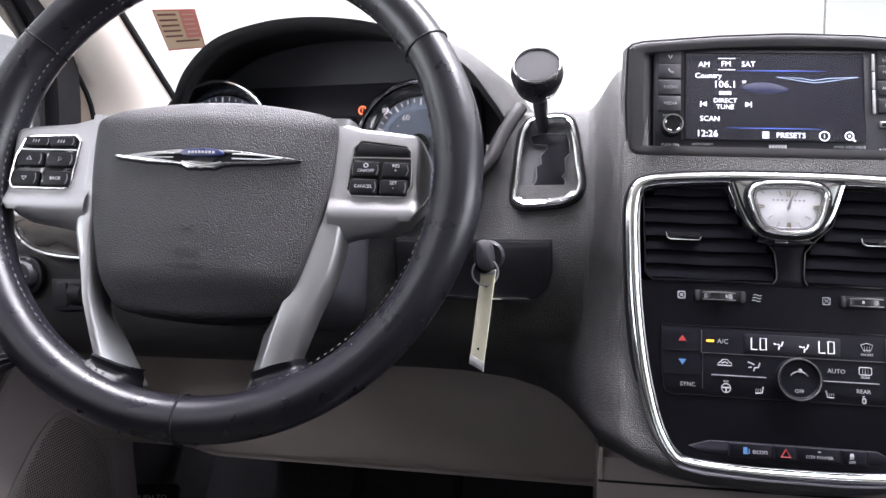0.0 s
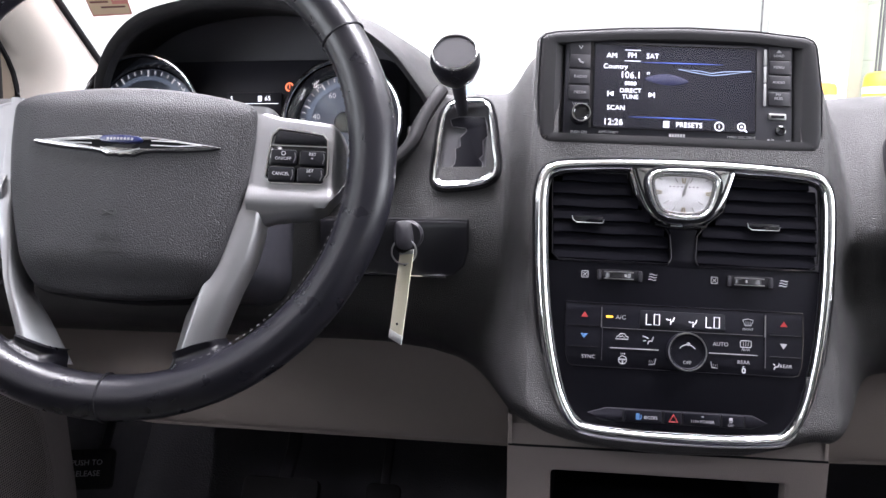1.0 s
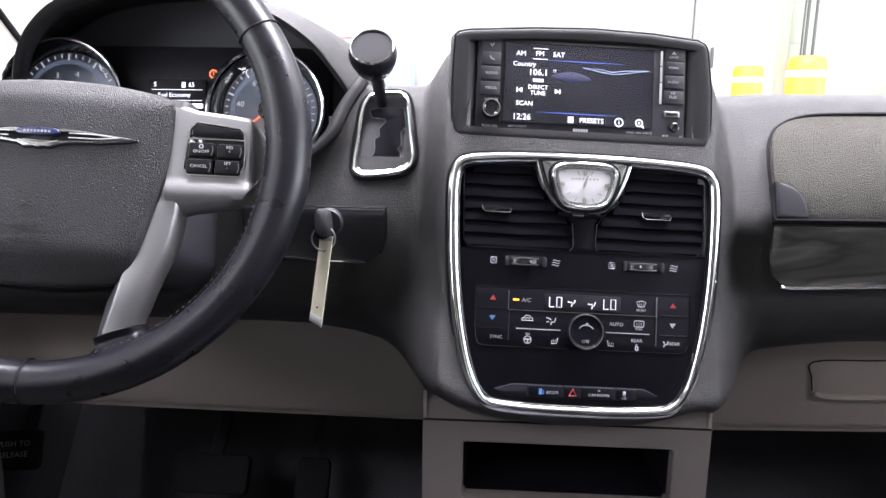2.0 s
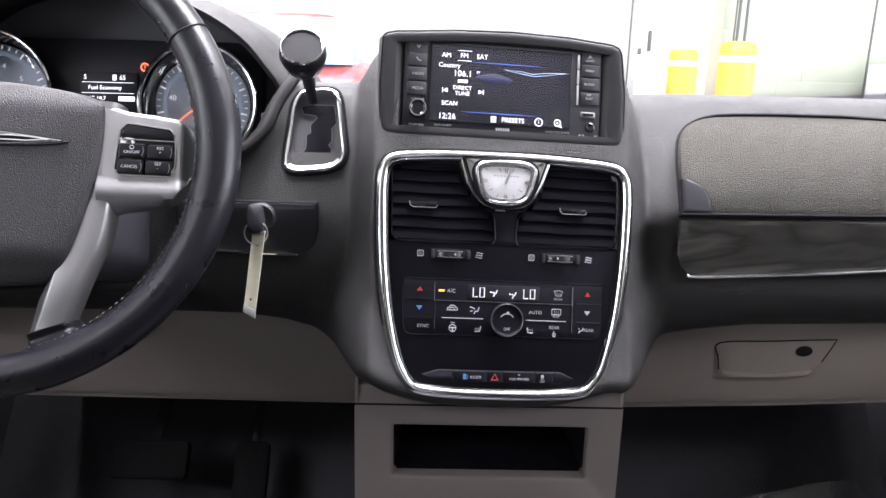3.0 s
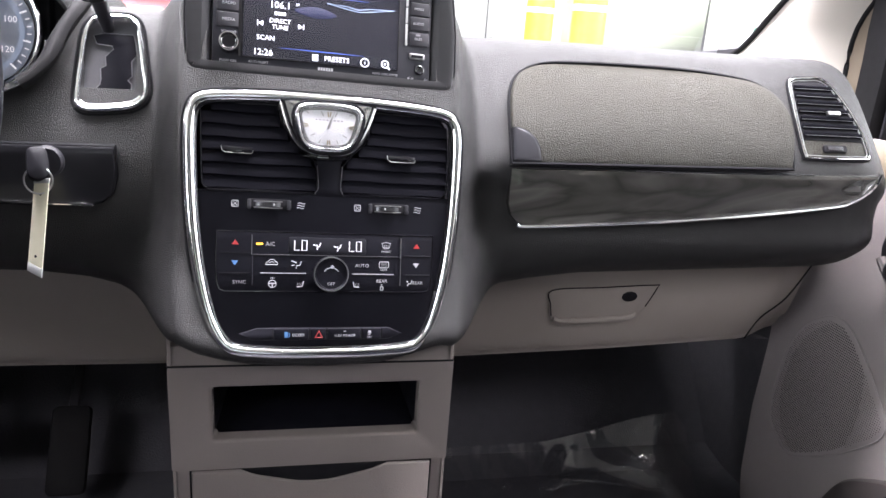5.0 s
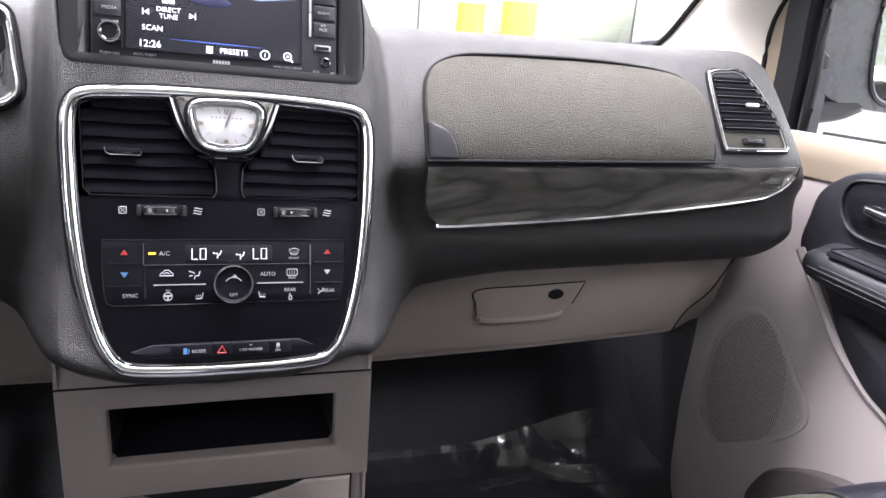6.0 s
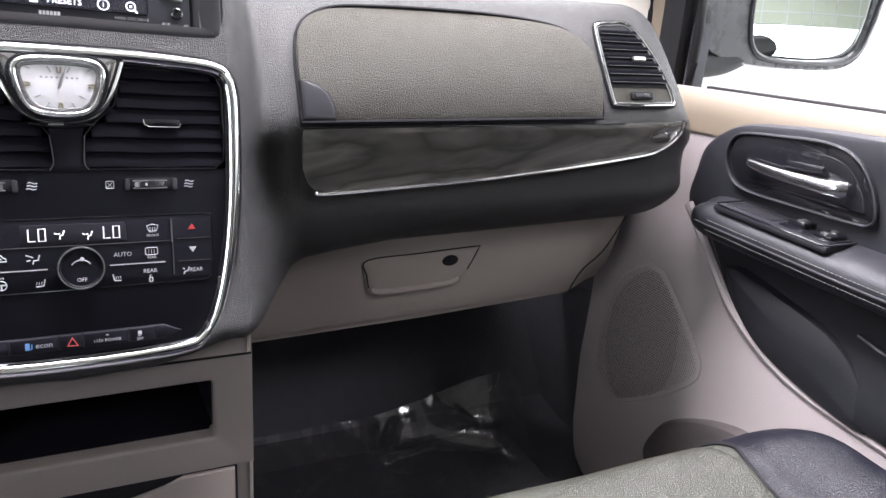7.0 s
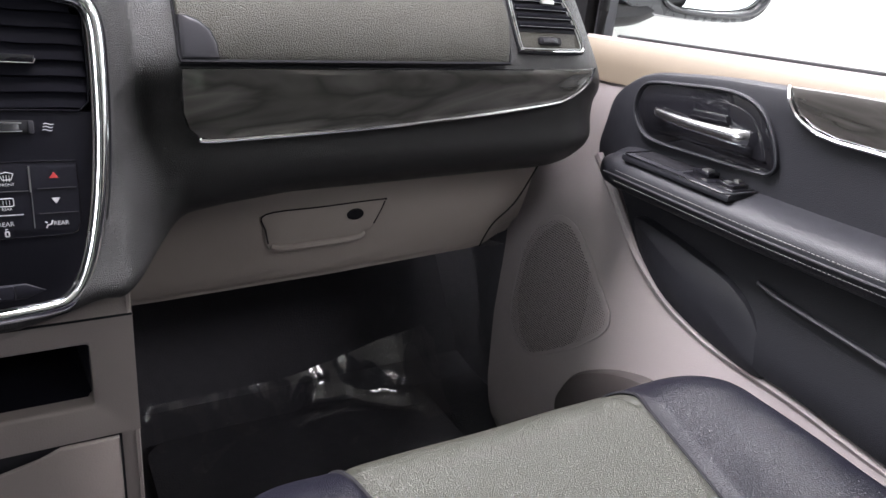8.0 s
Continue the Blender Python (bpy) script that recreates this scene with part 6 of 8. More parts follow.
badge = part("badge", on_wing(plate(wgz, -0.004, 0.0024, 0.0010)), M_BADGE, sw, "chrome winged badge")
part("badge_outline", on_wing(plate(inset(wgz, -0.0010), -0.006, 0.0010, 0.0004)), M_DARKVOID, badge)
part("badge_field", on_wing(plate([tuple(p) for p in spline([(-0.0155, 0.0035), (-0.0135, 0.0066), (0, 0.0074), (0.0135, 0.0066), (0.0155, 0.0035), (0.008, 0.0020), (-0.008, 0.0020)], 4)], 0.001, 0.0042, 0.0004)), M_BADGEBLUE, badge, "blue badge field")
for k in range(8):
    part("badge_bar", on_wing(box(-0.0091 + k * 0.0026, 0.0046, 0.0043, 0.0016, 0.0018, 0.0003)), M_DIMINK, badge)
for sx in (-1, 1):
    for dy in (0.0012, 0.0046):
        part("badge_groove", sweep([(sx * x, y, wing_z(x) + 0.0025) for x, y in ((0.022, dy), (0.030, dy + 0.0002), (0.041, dy + 0.0004), (0.057, 0.0036))], 0.0005, 0.0005, seg=5), M_GREYP, badge)
    part("badge_groove", sweep([(sx * x, y, wing_z(x) + 0.0026) for x, y in ((0.0145, -0.0016), (0.0075, -0.0040), (0, -0.0048))], 0.0005, 0.0005, seg=5), M_GREYP, badge)


def emboss(ob):
    """Lay a thin part on the cover."""
    for v in ob.data.vertices:
        v.co.z = pad_z(v.co.x, v.co.y) + 0.0003


emboss(text("srs_text", "SRS", 0.0105, -0.003, -0.0685, 0, cover, M_EMBOSS, stretch=1.25))
emboss(text("airbag_text", "AIRBAG", 0.0060, -0.003, -0.0770, 0, cover, M_EMBOSS, stretch=1.15))
for pts in (((-0.0085, -0.0475), (-0.004, -0.0495), (0.000, -0.0510)), ((-0.0085, -0.0510), (-0.0045, -0.0490), (-0.001, -0.0470)), ((0.0005, -0.0465), (0.0015, -0.0490), (0.0005, -0.0515))):
    part("horn_mark", sweep([(x, y, pad_z(x, y) + 0.0002) for x, y in pts], 0.0007, 0.0004, seg=5), M_EMBOSS, cover)
part("hub", lathe([(0.055, -0.03), (0.06, -0.04), (0.06, -0.10), (0.05, -0.11)], 32, m=Matrix.Translation((0, -0.02, 0))), M_BLACK, sw)
col = root("steering_column", M_WH, "black steering column shroud", "steering column")
rows = []
for w, hw, y0, y1 in ((-0.035, 0.062, -0.085, 0.04), (-0.09, 0.075, -0.095, 0.05), (-0.16, 0.085, -0.10, 0.05), (-0.25, 0.085, -0.10, 0.04)):
    rows.append([(x, y, w) for x, y in rrect(0, (y0 + y1) / 2, 2 * hw, y1 - y0, 0.03, 5)])
part("shroud", grid(rows, closed=True), M_BLACK, col)

# ---- instrument cluster ----
clus = root("instrument_cluster", pose(-0.43, 0.780, 0.735, 78.7), "instrument cluster with two chrome-ringed gauges", "instrument cluster")
part("back_panel", plate(rrect(-0.01, -0.01, 0.36, 0.12, 0.03), -0.03, -0.014, 0.002), M_PANEL, clus)


def gauge(cx, cy, r, nm):
    part("gauge_ring", sweep([(x, y, 0.012) for x, y in circle(cx, cy, r, 64)], 0.0022, 0.003, closed=True, seg=8), M_CHROME, clus, "chrome gauge ring")
    part("gauge_barrel", lathe([(r - 0.001, 0.012), (r - 0.010, -0.006), (r - 0.011, -0.008)][::-1], 64, m=Matrix.Translation((cx, cy, 0)), caps=False), M_GLOSSB, clus)
    part("gauge_face", lathe([(r - 0.011, -0.0075), (r - 0.011, -0.006), (0.001, -0.006)], 64, m=Matrix.Translation((cx, cy, 0))), M_GAUGE, clus, "dark blue gauge face, pale lens reflection in its colour")
    part("scale_band", lathe([(r - 0.019, -0.0058), (r - 0.019, -0.0054), (r - 0.024, -0.0054), (r - 0.024, -0.0058)], 64, m=Matrix.Translation((cx, cy, 0)), caps=False), M_PALEBLUE, clus)
    for k in range(33):
        a = radians(225 - k * 270 / 32)
        l = 0.007 if k % 4 == 0 else 0.004
        e = Vector((math.cos(a), math.sin(a), 0))
        c = Vector((cx, cy, -0.005))
        part("scale_mark", sweep([c + e * (r - 0.013), c + e * (r - 0.013 - l)], 0.0006 if k % 4 else 0.0009, 0.0003, seg=4), M_SEG, clus)
    a = radians(218)
    e = Vector((math.cos(a), math.sin(a), 0))
    part("needle", sweep([Vector((cx, cy, 0.0)), Vector((cx, cy, 0.0)) + e * (r - 0.017)], 0.0012, 0.0008, seg=5, taper=lambda t: 1.2 - 0.8 * t), M_WARN, clus)
    part("needle_hub", lathe([(0.011, -0.005), (0.011, 0.003), (0.009, 0.005), (0.002, 0.005)], 24, m=Matrix.Translation((cx, cy, 0))), M_GLOSSB, clus)
    g = part("gauge_lens", dome(circle(cx, cy, r - 0.002, 48), 0.0085, 0.0095, 0.004, 0.0004, 5), M_CLEAR, clus)
    g.visible_shadow = False


gauge(-0.126, -0.020, 0.071, "rev")
gauge(0.105, -0.023, 0.064, "speed")
for k, tx in enumerate(("20", "40", "60", "80", "100", "120")):
    a = radians(218 - k * 50)
    text("scale_number", tx, 0.0085, 0.105 + 0.034 * math.cos(a), -0.023 + 0.034 * math.sin(a), -0.0048, clus, M_SEG)
for k in range(1, 7):
    a = radians(225 - k * 38)
    text("scale_number", str(k), 0.0085, -0.126 + 0.036 * math.cos(a), -0.020 + 0.036 * math.sin(a), -0.0048, clus, M_SEG)
part("display", plate(rrect(-0.003, -0.020, 0.066, 0.066, 0.003), -0.013, -0.0105, 0.0006), M_LCD, clus, "dark trip display")
WD2 = -0.0102
text("display_text", "S", 0.0072, -0.030, 0.006, WD2, clus, M_GLOWW, "LEFT")
text("display_text", "65", 0.0072, 0.010, 0.006, WD2, clus, M_GLOWW, "LEFT")
part("display_mark", box(0.0045, 0.006, WD2, 0.004, 0.006, 0.0002), M_GLOWW, clus)
part("display_line", box(-0.003, 0.0005, WD2, 0.058, 0.0005, 0.0002), M_GLOWW, clus)
text("display_text", "Fuel Economy", 0.0066, -0.025, -0.0055, WD2, clus, M_GLOWW, "LEFT")
part("display_line", box(-0.003, -0.0115, WD2, 0.058, 0.0005, 0.0002), M_GLOWW, clus)
text("display_text", "AVG 18.7", 0.0062, -0.030, -0.0175, WD2, clus, M_GLOWW, "LEFT")
part("display_bar", box(0.018, -0.0175, WD2, 0.018, 0.005, 0.0002), M_GLOWW, clus)
text("display_text", "241 mi", 0.0062, -0.024, -0.0265, WD2, clus, M_GLOWW, "LEFT")
part("display_mark", box(0.012, -0.036, WD2, 0.010, 0.004, 0.0002), M_GLOWW, clus)
part("warning_lamp", sweep([(x, y, WD2) for x, y in circle(0.0385, 0.0185, 0.0042, 16)], 0.0009, 0.0003, closed=True, seg=4), M_WARN, clus, "lit amber tyre warning lamp")
part("warning_mark", box(0.0385, 0.0188, WD2, 0.0009, 0.0042, 0.0003), M_WARN, clus)

# hood over the cluster
HD = [(-0.572, 0.690), (-0.566, 0.735), (-0.559, 0.765), (-0.543, 0.792), (-0.513, 0.816), (-0.470, 0.828), (-0.425, 0.832), (-0.38, 0.829), (-0.335, 0.820), (-0.292, 0.804), (-0.257, 0.780), (-0.236, 0.755), (-0.219, 0.728), (-0.212, 0.690)]
hoodc = root("cluster_hood", Matrix(), "black hood arching over the instrument cluster", "cluster hood")
arch = []
for x, z in spline(HD, 6, False):
    y = 0.70 + max(0.0, 0.832 - z) * 0.55
    f = (y - 0.017) / 0.683
    arch.append((-0.12 + (x + 0.12) * f, y, 0.71 + (z - 0.71) * f))
cx, cz = -0.415, 0.66


def hlev(f, dy, dz=0.0, fy=None):
    out = []
    for x, y, z in arch:
        out.append((cx + (x - cx) * f, y + dy if fy is None else fy, cz + (z - cz) * (1 + (f - 1) * 0.6) + dz))
    return out


rows = [hlev(1.12, 0, -0.012, 0.83), hlev(1.08, 0.05, -0.008), hlev(1.0, 0.022, -0.008), hlev(0.972, 0.006, -0.004), hlev(0.972, 0.0), hlev(0.985, -0.003, 0.002), hlev(1.0, 0.0, 0.0), hlev(1.02, 0.012, 0.001), hlev(1.08, 0.05, 0.0), hlev(1.16, 0.13, -0.014), hlev(1.2, 0, -0.06, 0.98), hlev(1.1, 0, -0.13, 1.12)]
part("shell", grid(rows), M_DASH, hoodc, "black grained shell")
bm = bmesh.new()
bm.faces.new([bm.verts.new(p) for p in hlev(1.12, 0, -0.012, 0.829)])
# dark wall painted paler in place of the windscreen's veiling glare
M_CLUS = mat("cluster_haze_grey", (0.12, 0.12, 0.13), 0.55, grain=900, bump=0.1, spec=0.3)
part("rear_wall", bm, M_CLUS, hoodc)
part("cluster_floor", box(-0.42, 0.79, 0.640, 0.36, 0.13, 0.010, 0.003), M_BLACK, hoodc)

flank = spline([(-0.219, 0.745, 0.742), (-0.225, 0.734, 0.731), (-0.235, 0.720, 0.712), (-0.245, 0.701, 0.687), (-0.268, 0.688, 0.667), (-0.31, 0.680, 0.657), (-0.42, 0.675, 0.650), (-0.56, 0.675, 0.650)], 6, False)
rows = []
for k, q in enumerate(flank):
    f = min(1.0, k / 22)
    rows.append([(q[0] + 0.004, q[1] - 0.002, q[2] + 0.001), (q[0] - 0.001, q[1] + 0.002, q[2] - 0.001), (q[0] - 0.012 * (1 - f), q[1] + 0.05, q[2] - 0.004), (q[0] - 0.020 * (1 - f), 0.835, q[2] - 0.008)])
part("flank_roll", sweep([(q[0] + 0.004, q[1] - 0.001, q[2] + 0.002) for q in flank[:24]], 0.0075, 0.0065, seg=10), M_RUBBER, hoodc, "rounded black edge")
part("inner_flank", grid(rows), M_BLACK, hoodc, "matt black inner face")

# ---- gear shifter ----
M_GT = pose(-0.186, 0.7105, 0.690, 65.8)
gs = root("gear_shifter", M_GT, "dash-mounted gear shifter with chrome-framed gate", "gear shifter")
GO = [(-0.0146, 0.0446), (0.0066, 0.0474), (0.0187, 0.0440), (0.0241, 0.0304), (0.0286, -0.0013), (0.0313, -0.0209), (0.0275, -0.0340), (0.0160, -0.0411), (-0.0042, -0.0442), (-0.0221, -0.0447), (-0.0300, -0.0396), (-0.0315, -0.0285), (-0.0295, 0.0), (-0.0263, 0.0290), (-0.0213, 0.0395)]
go = [tuple(p) for p in spline(GO, 5)]
part("chrome_frame", sweep([(x, y, 0.0024) for x, y in inset(go, 0.0022)], 0.0026, 0.0034, closed=True, seg=12), M_CHROME, gs, "chrome gate frame")
part("frame_lip", sweep(spline([(-0.0265, -0.0370, 0.0022), (-0.020, -0.0405, 0.0022), (0.0, -0.0395, 0.0022), (0.016, -0.0365, 0.0022), (0.0252, -0.0300, 0.0022)], 5, False), 0.0032, 0.0030, seg=10), M_CHROME, gs)
part("frame_gap", sweep([(x, y, 0.0) for x, y in inset(go, -0.0024)], 0.0014, 0.0014, closed=True, seg=6), M_DARKVOID, gs)
part("gate_plate", dome(inset(go, 0.003), -0.012, -0.0016, -0.0015, 0.001, 4), mat("gate_grey_plastic", (0.065, 0.065, 0.072), 0.5, grain=700, bump=0.2), gs, "grey gate plate")
# stepped slot, in millimetres
slot = [(-17.8, 27.5), (-8.8, 30.2), (16.3, 30), (18.5, 21.8), (19.7, 10.3), (15.2, 4.7), (16, -9.5), (12.5, -13.4), (15.6, -16.8), (15.8, -30.7), (8.3, -32.8), (-14.3, -30.9), (-15.1, -23.1), (-11.1, -18.6), (-10.2, -13), (-11, -3.3), (-6.4, -0.6), (-7.2, 8.1), (-0.6, 15.4), (-1.7, 18.3), (-14.9, 19.8)]
slot = [(a / 1000, b / 1000) for a, b in slot]
part("slot_edge", sweep([(x, y, -0.0010) for x, y in slot], 0.0006, 0.0006, closed=True, seg=6), mat("slot_edge_grey", (0.12, 0.12, 0.13), 0.35), gs)
part("gate_slot", plate(slot, -0.006, -0.0006, 0.0002), M_FACE, gs)
kc = M_GT.inverted() @ Vector((-0.194, 0.682, 0.770))
base = Vector((-0.006, 0.032, -0.012))
part("stem", sweep([base, base.lerp(kc, 0.25), base.lerp(kc, 0.6), base.lerp(kc, 0.85)], 0.0062, 0.0062, seg=14, taper=lambda t: 0.8 + 0.5 * t), M_BLACK, gs)
kt = (M_GT.to_3x3().inverted() @ Vector((0.05, -0.80, 0.60))).normalized()
kq2 = kt.to_track_quat("Z", "Y").to_matrix().to_4x4()
part("knob", lathe([(0.008, -0.032), (0.012, -0.029), (0.0185, -0.020), (0.0225, -0.008), (0.0233, -0.003), (0.0222, 0.003), (0.0206, 0.006)], 32, m=Matrix.Translation(kc) @ kq2), M_RIM, gs, "black leather shift knob")
part("knob_ring", lathe([(0.0207, 0.0055), (0.0211, 0.0066), (0.0208, 0.0080), (0.0198, 0.0086), (0.0190, 0.0064)], 32, caps=False, m=Matrix.Translation(kc) @ kq2), M_CHROME, gs, "thin chrome ring")
part("knob_cap", lathe([(0.0196, 0.0068), (0.0175, 0.0070), (0.010, 0.0067), (0.002, 0.0066)], 32, m=Matrix.Translation(kc) @ kq2), M_BUTTON, gs, "black sunken knob cap")

# ---- ignition and key ----
M_IGN = mat("glossy_switch_plate", (0.022, 0.022, 0.026), 0.22, var=0.05)
ign = root("ignition_switch", pose(-0.222, 0.6735, 0.598, 88), "black ignition switch plate with a chrome lower edge", "ignition switch")
io = [(0.0405, 0.0236), (-0.10, 0.0236), (-0.10, -0.0290), (0.018, -0.0290), (0.0281, -0.0262), (0.0371, -0.0180), (0.0410, -0.0035)][::-1]
ios = []
for i in range(len(io)):
    a, b = np.array(io[i]), np.array(io[(i + 1) % len(io)])
    for k in range(4):
        ios.append(tuple(a + (b - a) * k / 4))
part("panel_gap", plate(inset(ios, -0.0013), -0.012, 0.0034, 0.0005), M_DARKVOID, ign)
part("panel", plate(ios, -0.012, 0.0046, 0.0015), M_IGN, ign)
part("chrome_line", sweep([(-0.062, -0.0272, 0.0055), (-0.02, -0.0282, 0.0055), (0.021, -0.0292, 0.0055)], 0.0012, 0.0018, seg=6), M_CHROME, ign)
part("lock_barrel", lathe([(0.014, 0.0), (0.014, 0.008), (0.012, 0.010), (0.004, 0.010)], 28, m=Matrix.Translation((-0.014, 0.010, 0))), M_BLACK, ign)
key = root("ignition_key", Matrix.Translation((-0.236, 0.655, 0.608)), "car key in the ignition with a split ring", "key")
part("key_head", dome([tuple(p) for p in spline([(-0.006, 0.012), (0.006, 0.012), (0.0085, 0.0), (0.0075, -0.012), (0.0, -0.016), (-0.0075, -0.012), (-0.0085, 0.0)], 4)], -0.004, 0.004, 0.002, 0.002, 3), M_BUTTON, key).matrix_local = pose(0, -0.012, 0.004, 62, 0, 18)
part("key_ring", sweep([(0.0012 + 0.0112 * math.cos(a), -0.018 + 0.002 * math.sin(a), -0.010 + 0.0112 * math.sin(a)) for a in np.linspace(0, 2 * math.pi, 36, endpoint=False)], 0.0008, 0.0008, closed=True, up=(0, 1, 0), seg=8), M_STEEL, key, "steel split ring")
tagd = root("key_tag", Matrix.Translation((-0.233, 0.637, 0.592)) @ pose(0, 0, 0, 80, 0, -24) @ pose(0, 0, 0, 0, 0, -3), "cream paper key tag hanging from the key ring", "key tag")
part("paper", plate([(-0.0072, 0.003), (-0.0072, -0.068), (0.0072, -0.071), (0.0072, 0.006)], -0.0004, 0.0004, 0.0002), M_TAG, tagd)
part("sleeve_end", plate([(-0.0074, -0.066), (-0.0074, -0.074), (0.0074, -0.078), (0.0074, -0.070)], -0.0006, 0.0007, 0.0002), M_GREYP, tagd, "clear grey sleeve end")
part("sleeve_end", plate([(-0.0074, 0.002), (0.0074, 0.005), (0.0074, 0.009), (-0.0074, 0.006)][::1], -0.0006, 0.0007, 0.0002), M_GREYP, tagd)
part("hole", plate(circle(0.0, -0.006, 0.0012, 12), 0.0003, 0.0008, 0.0001), M_DARKVOID, tagd)
part("hole", plate(circle(0.0, -0.060, 0.0012, 12), 0.0003, 0.0008, 0.0001), M_DARKVOID, tagd)

# ---- headlamp switch side of the dash ----
hl = root("headlamp_switch", pose(-0.7195, 0.668, 0.584, 86) @ Matrix.Scale(0.76, 4), "round black headlamp switch on the dash", "switch")
part("dial", lathe([(0.027, -0.004), (0.027, 0.004), (0.0245, 0.006), (0.0215, 0.006), (0.020, 0.014), (0.018, 0.016), (0.002, 0.016)], 40), M_BLACK, hl)
part("pointer", box(0.0, 0.0, 0.0165, 0.028, 0.0022, 0.001, 0.0004), M_STEEL, hl)
part("mark", box(-0.008, 0.0235, 0.0065, 0.006, 0.0025, 0.0004), M_INK, hl)
part("mark", box(0.008, 0.0225, 0.0065, 0.006, 0.0025, 0.0004), M_INK, hl)
dm = root("dimmer_wheel", pose(-0.666, 0.667, 0.5655, 88), "black dash dimmer wheel in a grey frame", "switch")
part("frame", plate(rrect(0, 0, 0.046, 0.032, 0.003), -0.004, 0.0022, 0.001), M_BLACK, dm)
part("wheel", lathe([(0.011, -0.007), (0.012, -0.005), (0.012, 0.005), (0.011, 0.007)], 32, m=Matrix.Translation((0.006, 0, -0.002)) @ Matrix.Rotation(radians(90), 4, "Y")), M_RUBBER, dm)
part("rocker", box(-0.010, 0, 0.0025, 0.012, 0.024, 0.004, 0.0015), M_BLACK, dm)
lw = root("wood_trim", pose(-0.628, 0.6695, 0.6265, 87), "glossy figured wood dash trim with a chrome edge", "dash trim")
lo = [tuple(p) for p in spline([(0.06, 0.030), (-0.105, 0.030), (-0.103, 0.014), (-0.092, -0.004), (-0.07, -0.0155), (-0.03, -0.021), (0.06, -0.024)], 4)]
part("wood_strip", dome(lo, -0.012, 0.002, 0.001, 0.001, 4), M_WOOD, lw)
part("chrome_edge", sweep([(x, y, 0.0025) for x, y in spline([(-0.106, 0.026), (-0.104, 0.013), (-0.093, -0.006), (-0.07, -0.0180), (-0.03, -0.0235), (0.06, -0.0265)], 5, False)], 0.0022, 0.003, seg=8), M_CHROME, lw, "thin chrome edge")

# ---- doors ----
DX, DY = 0.72, 0.45
M_DOOR = Matrix.Translation((DX, DY, 0))


def d3(x, y, z):
    return (x - DX, y - DY, z)


def yz_part(name, pts, x_in, x_out, bev, material, parent, label="", crown=0.0, bow=None):
    """Slab on the door's inner side: outline in (y, z), from x_out to x_in towards the cabin."""
    # local frame: x' = -y, y' = z, z' = -x
    o = [(-y, z) for y, z in pts]
    area = sum(o[i][0] * o[(i + 1) % len(o)][1] - o[(i + 1) % len(o)][0] * o[i][1] for i in range(len(o)))
    if area < 0:
        o = o[::-1]
    bm = dome(o, -x_out, -x_in, crown, bev, 6, bow=bow) if crown or bow else plate(o, -x_out, -x_in, bev)
    for v in bm.verts:
        a, b, c = v.co
        v.co = Vector(d3(-c, -a, b))
    return part(name, bm, material, parent, label)


def yz_sweep(name, pts, x, r1, r2, material, parent, closed=False, label="", seg=8):
    pp = [d3(*(p if len(p) == 3 else (x, p[0], p[1]))) for p in pts]
    return part(name, sweep(pp, r1, r2, closed=closed, up=(1, 0, 0), seg=seg), material, parent, label)


def belt(y):
    return 0.637 + (0.79 - y) * 0.047


def door_x(z):
    """Inner face of the door panel by height."""
    return interp(z, ((-0.03, 0.735), (0.0, 0.708), (0.08, 0.698), (0.20, 0.700), (0.33, 0.712), (0.42, 0.728), (0.50, 0.742), (0.60, 0.748), (0.625, 0.752), (0.64, 0.762)))


door = root("front_door", M_DOOR, "front passenger door with beige, black and taupe trim", "car door")
rows = []
for s in np.linspace(0, 1, 30):
    row = []
    for t in np.linspace(0, 1, 40):
        zt = s
        # height stations from the floor up to the belt
        z = -0.03 + s * 0.67
        yf = interp(z, ((-0.03, 0.875), (0.03, 0.905), (0.18, 0.92), (0.31, 0.93), (0.40, 0.95), (0.48, 0.95), (0.56, 0.95), (0.64, 0.95)))
        y = yf + (-0.46 - yf) * t
        zz = z + (belt(y) - 0.637) * smooth(z, 0.3, 0.62)
        x = door_x(z)
        x += 0.03 * smooth(y, yf - 0.03, yf + 0.001) * (1 if z < 0.45 else 0.3)
        row.append(d3(x, y, zz))
    rows.append(row)
part("inner_panel", grid(rows), M_TANLIT, door, "taupe moulded inner panel")
rows = []
for y in np.linspace(0.90, -0.46, 24):
    b = belt(y)
    rows.append([d3(0.7445, y, b - 0.052), d3(0.745, y, b - 0.03), d3(0.749, y, b - 0.010), d3(0.757, y, b - 0.001), d3(0.768, y, b), d3(0.772, y, b - 0.006)])
part("upper_trim", grid(rows), M_BEIGE, door, "beige upper trim")
yz_sweep("belt_seal", [(0.774, y, belt(y) + 0.002) for y in np.linspace(0.80, -0.46, 12)], 0, 0.004, 0.004, M_RUBBER, door)
# outer skin
rows = [[d3(0.86 - 0.03 * ((z - 0.2) / 0.6) ** 2 - (0.06 if z > 0.6 else 0), y, z) for z in (-0.2, 0.0, 0.2, 0.4, 0.55, 0.63)] for y in (0.95, 0.4, -0.2, -0.46)]
part("outer_skin", grid(rows), M_MIRRORBODY, door, "grey painted outer skin")

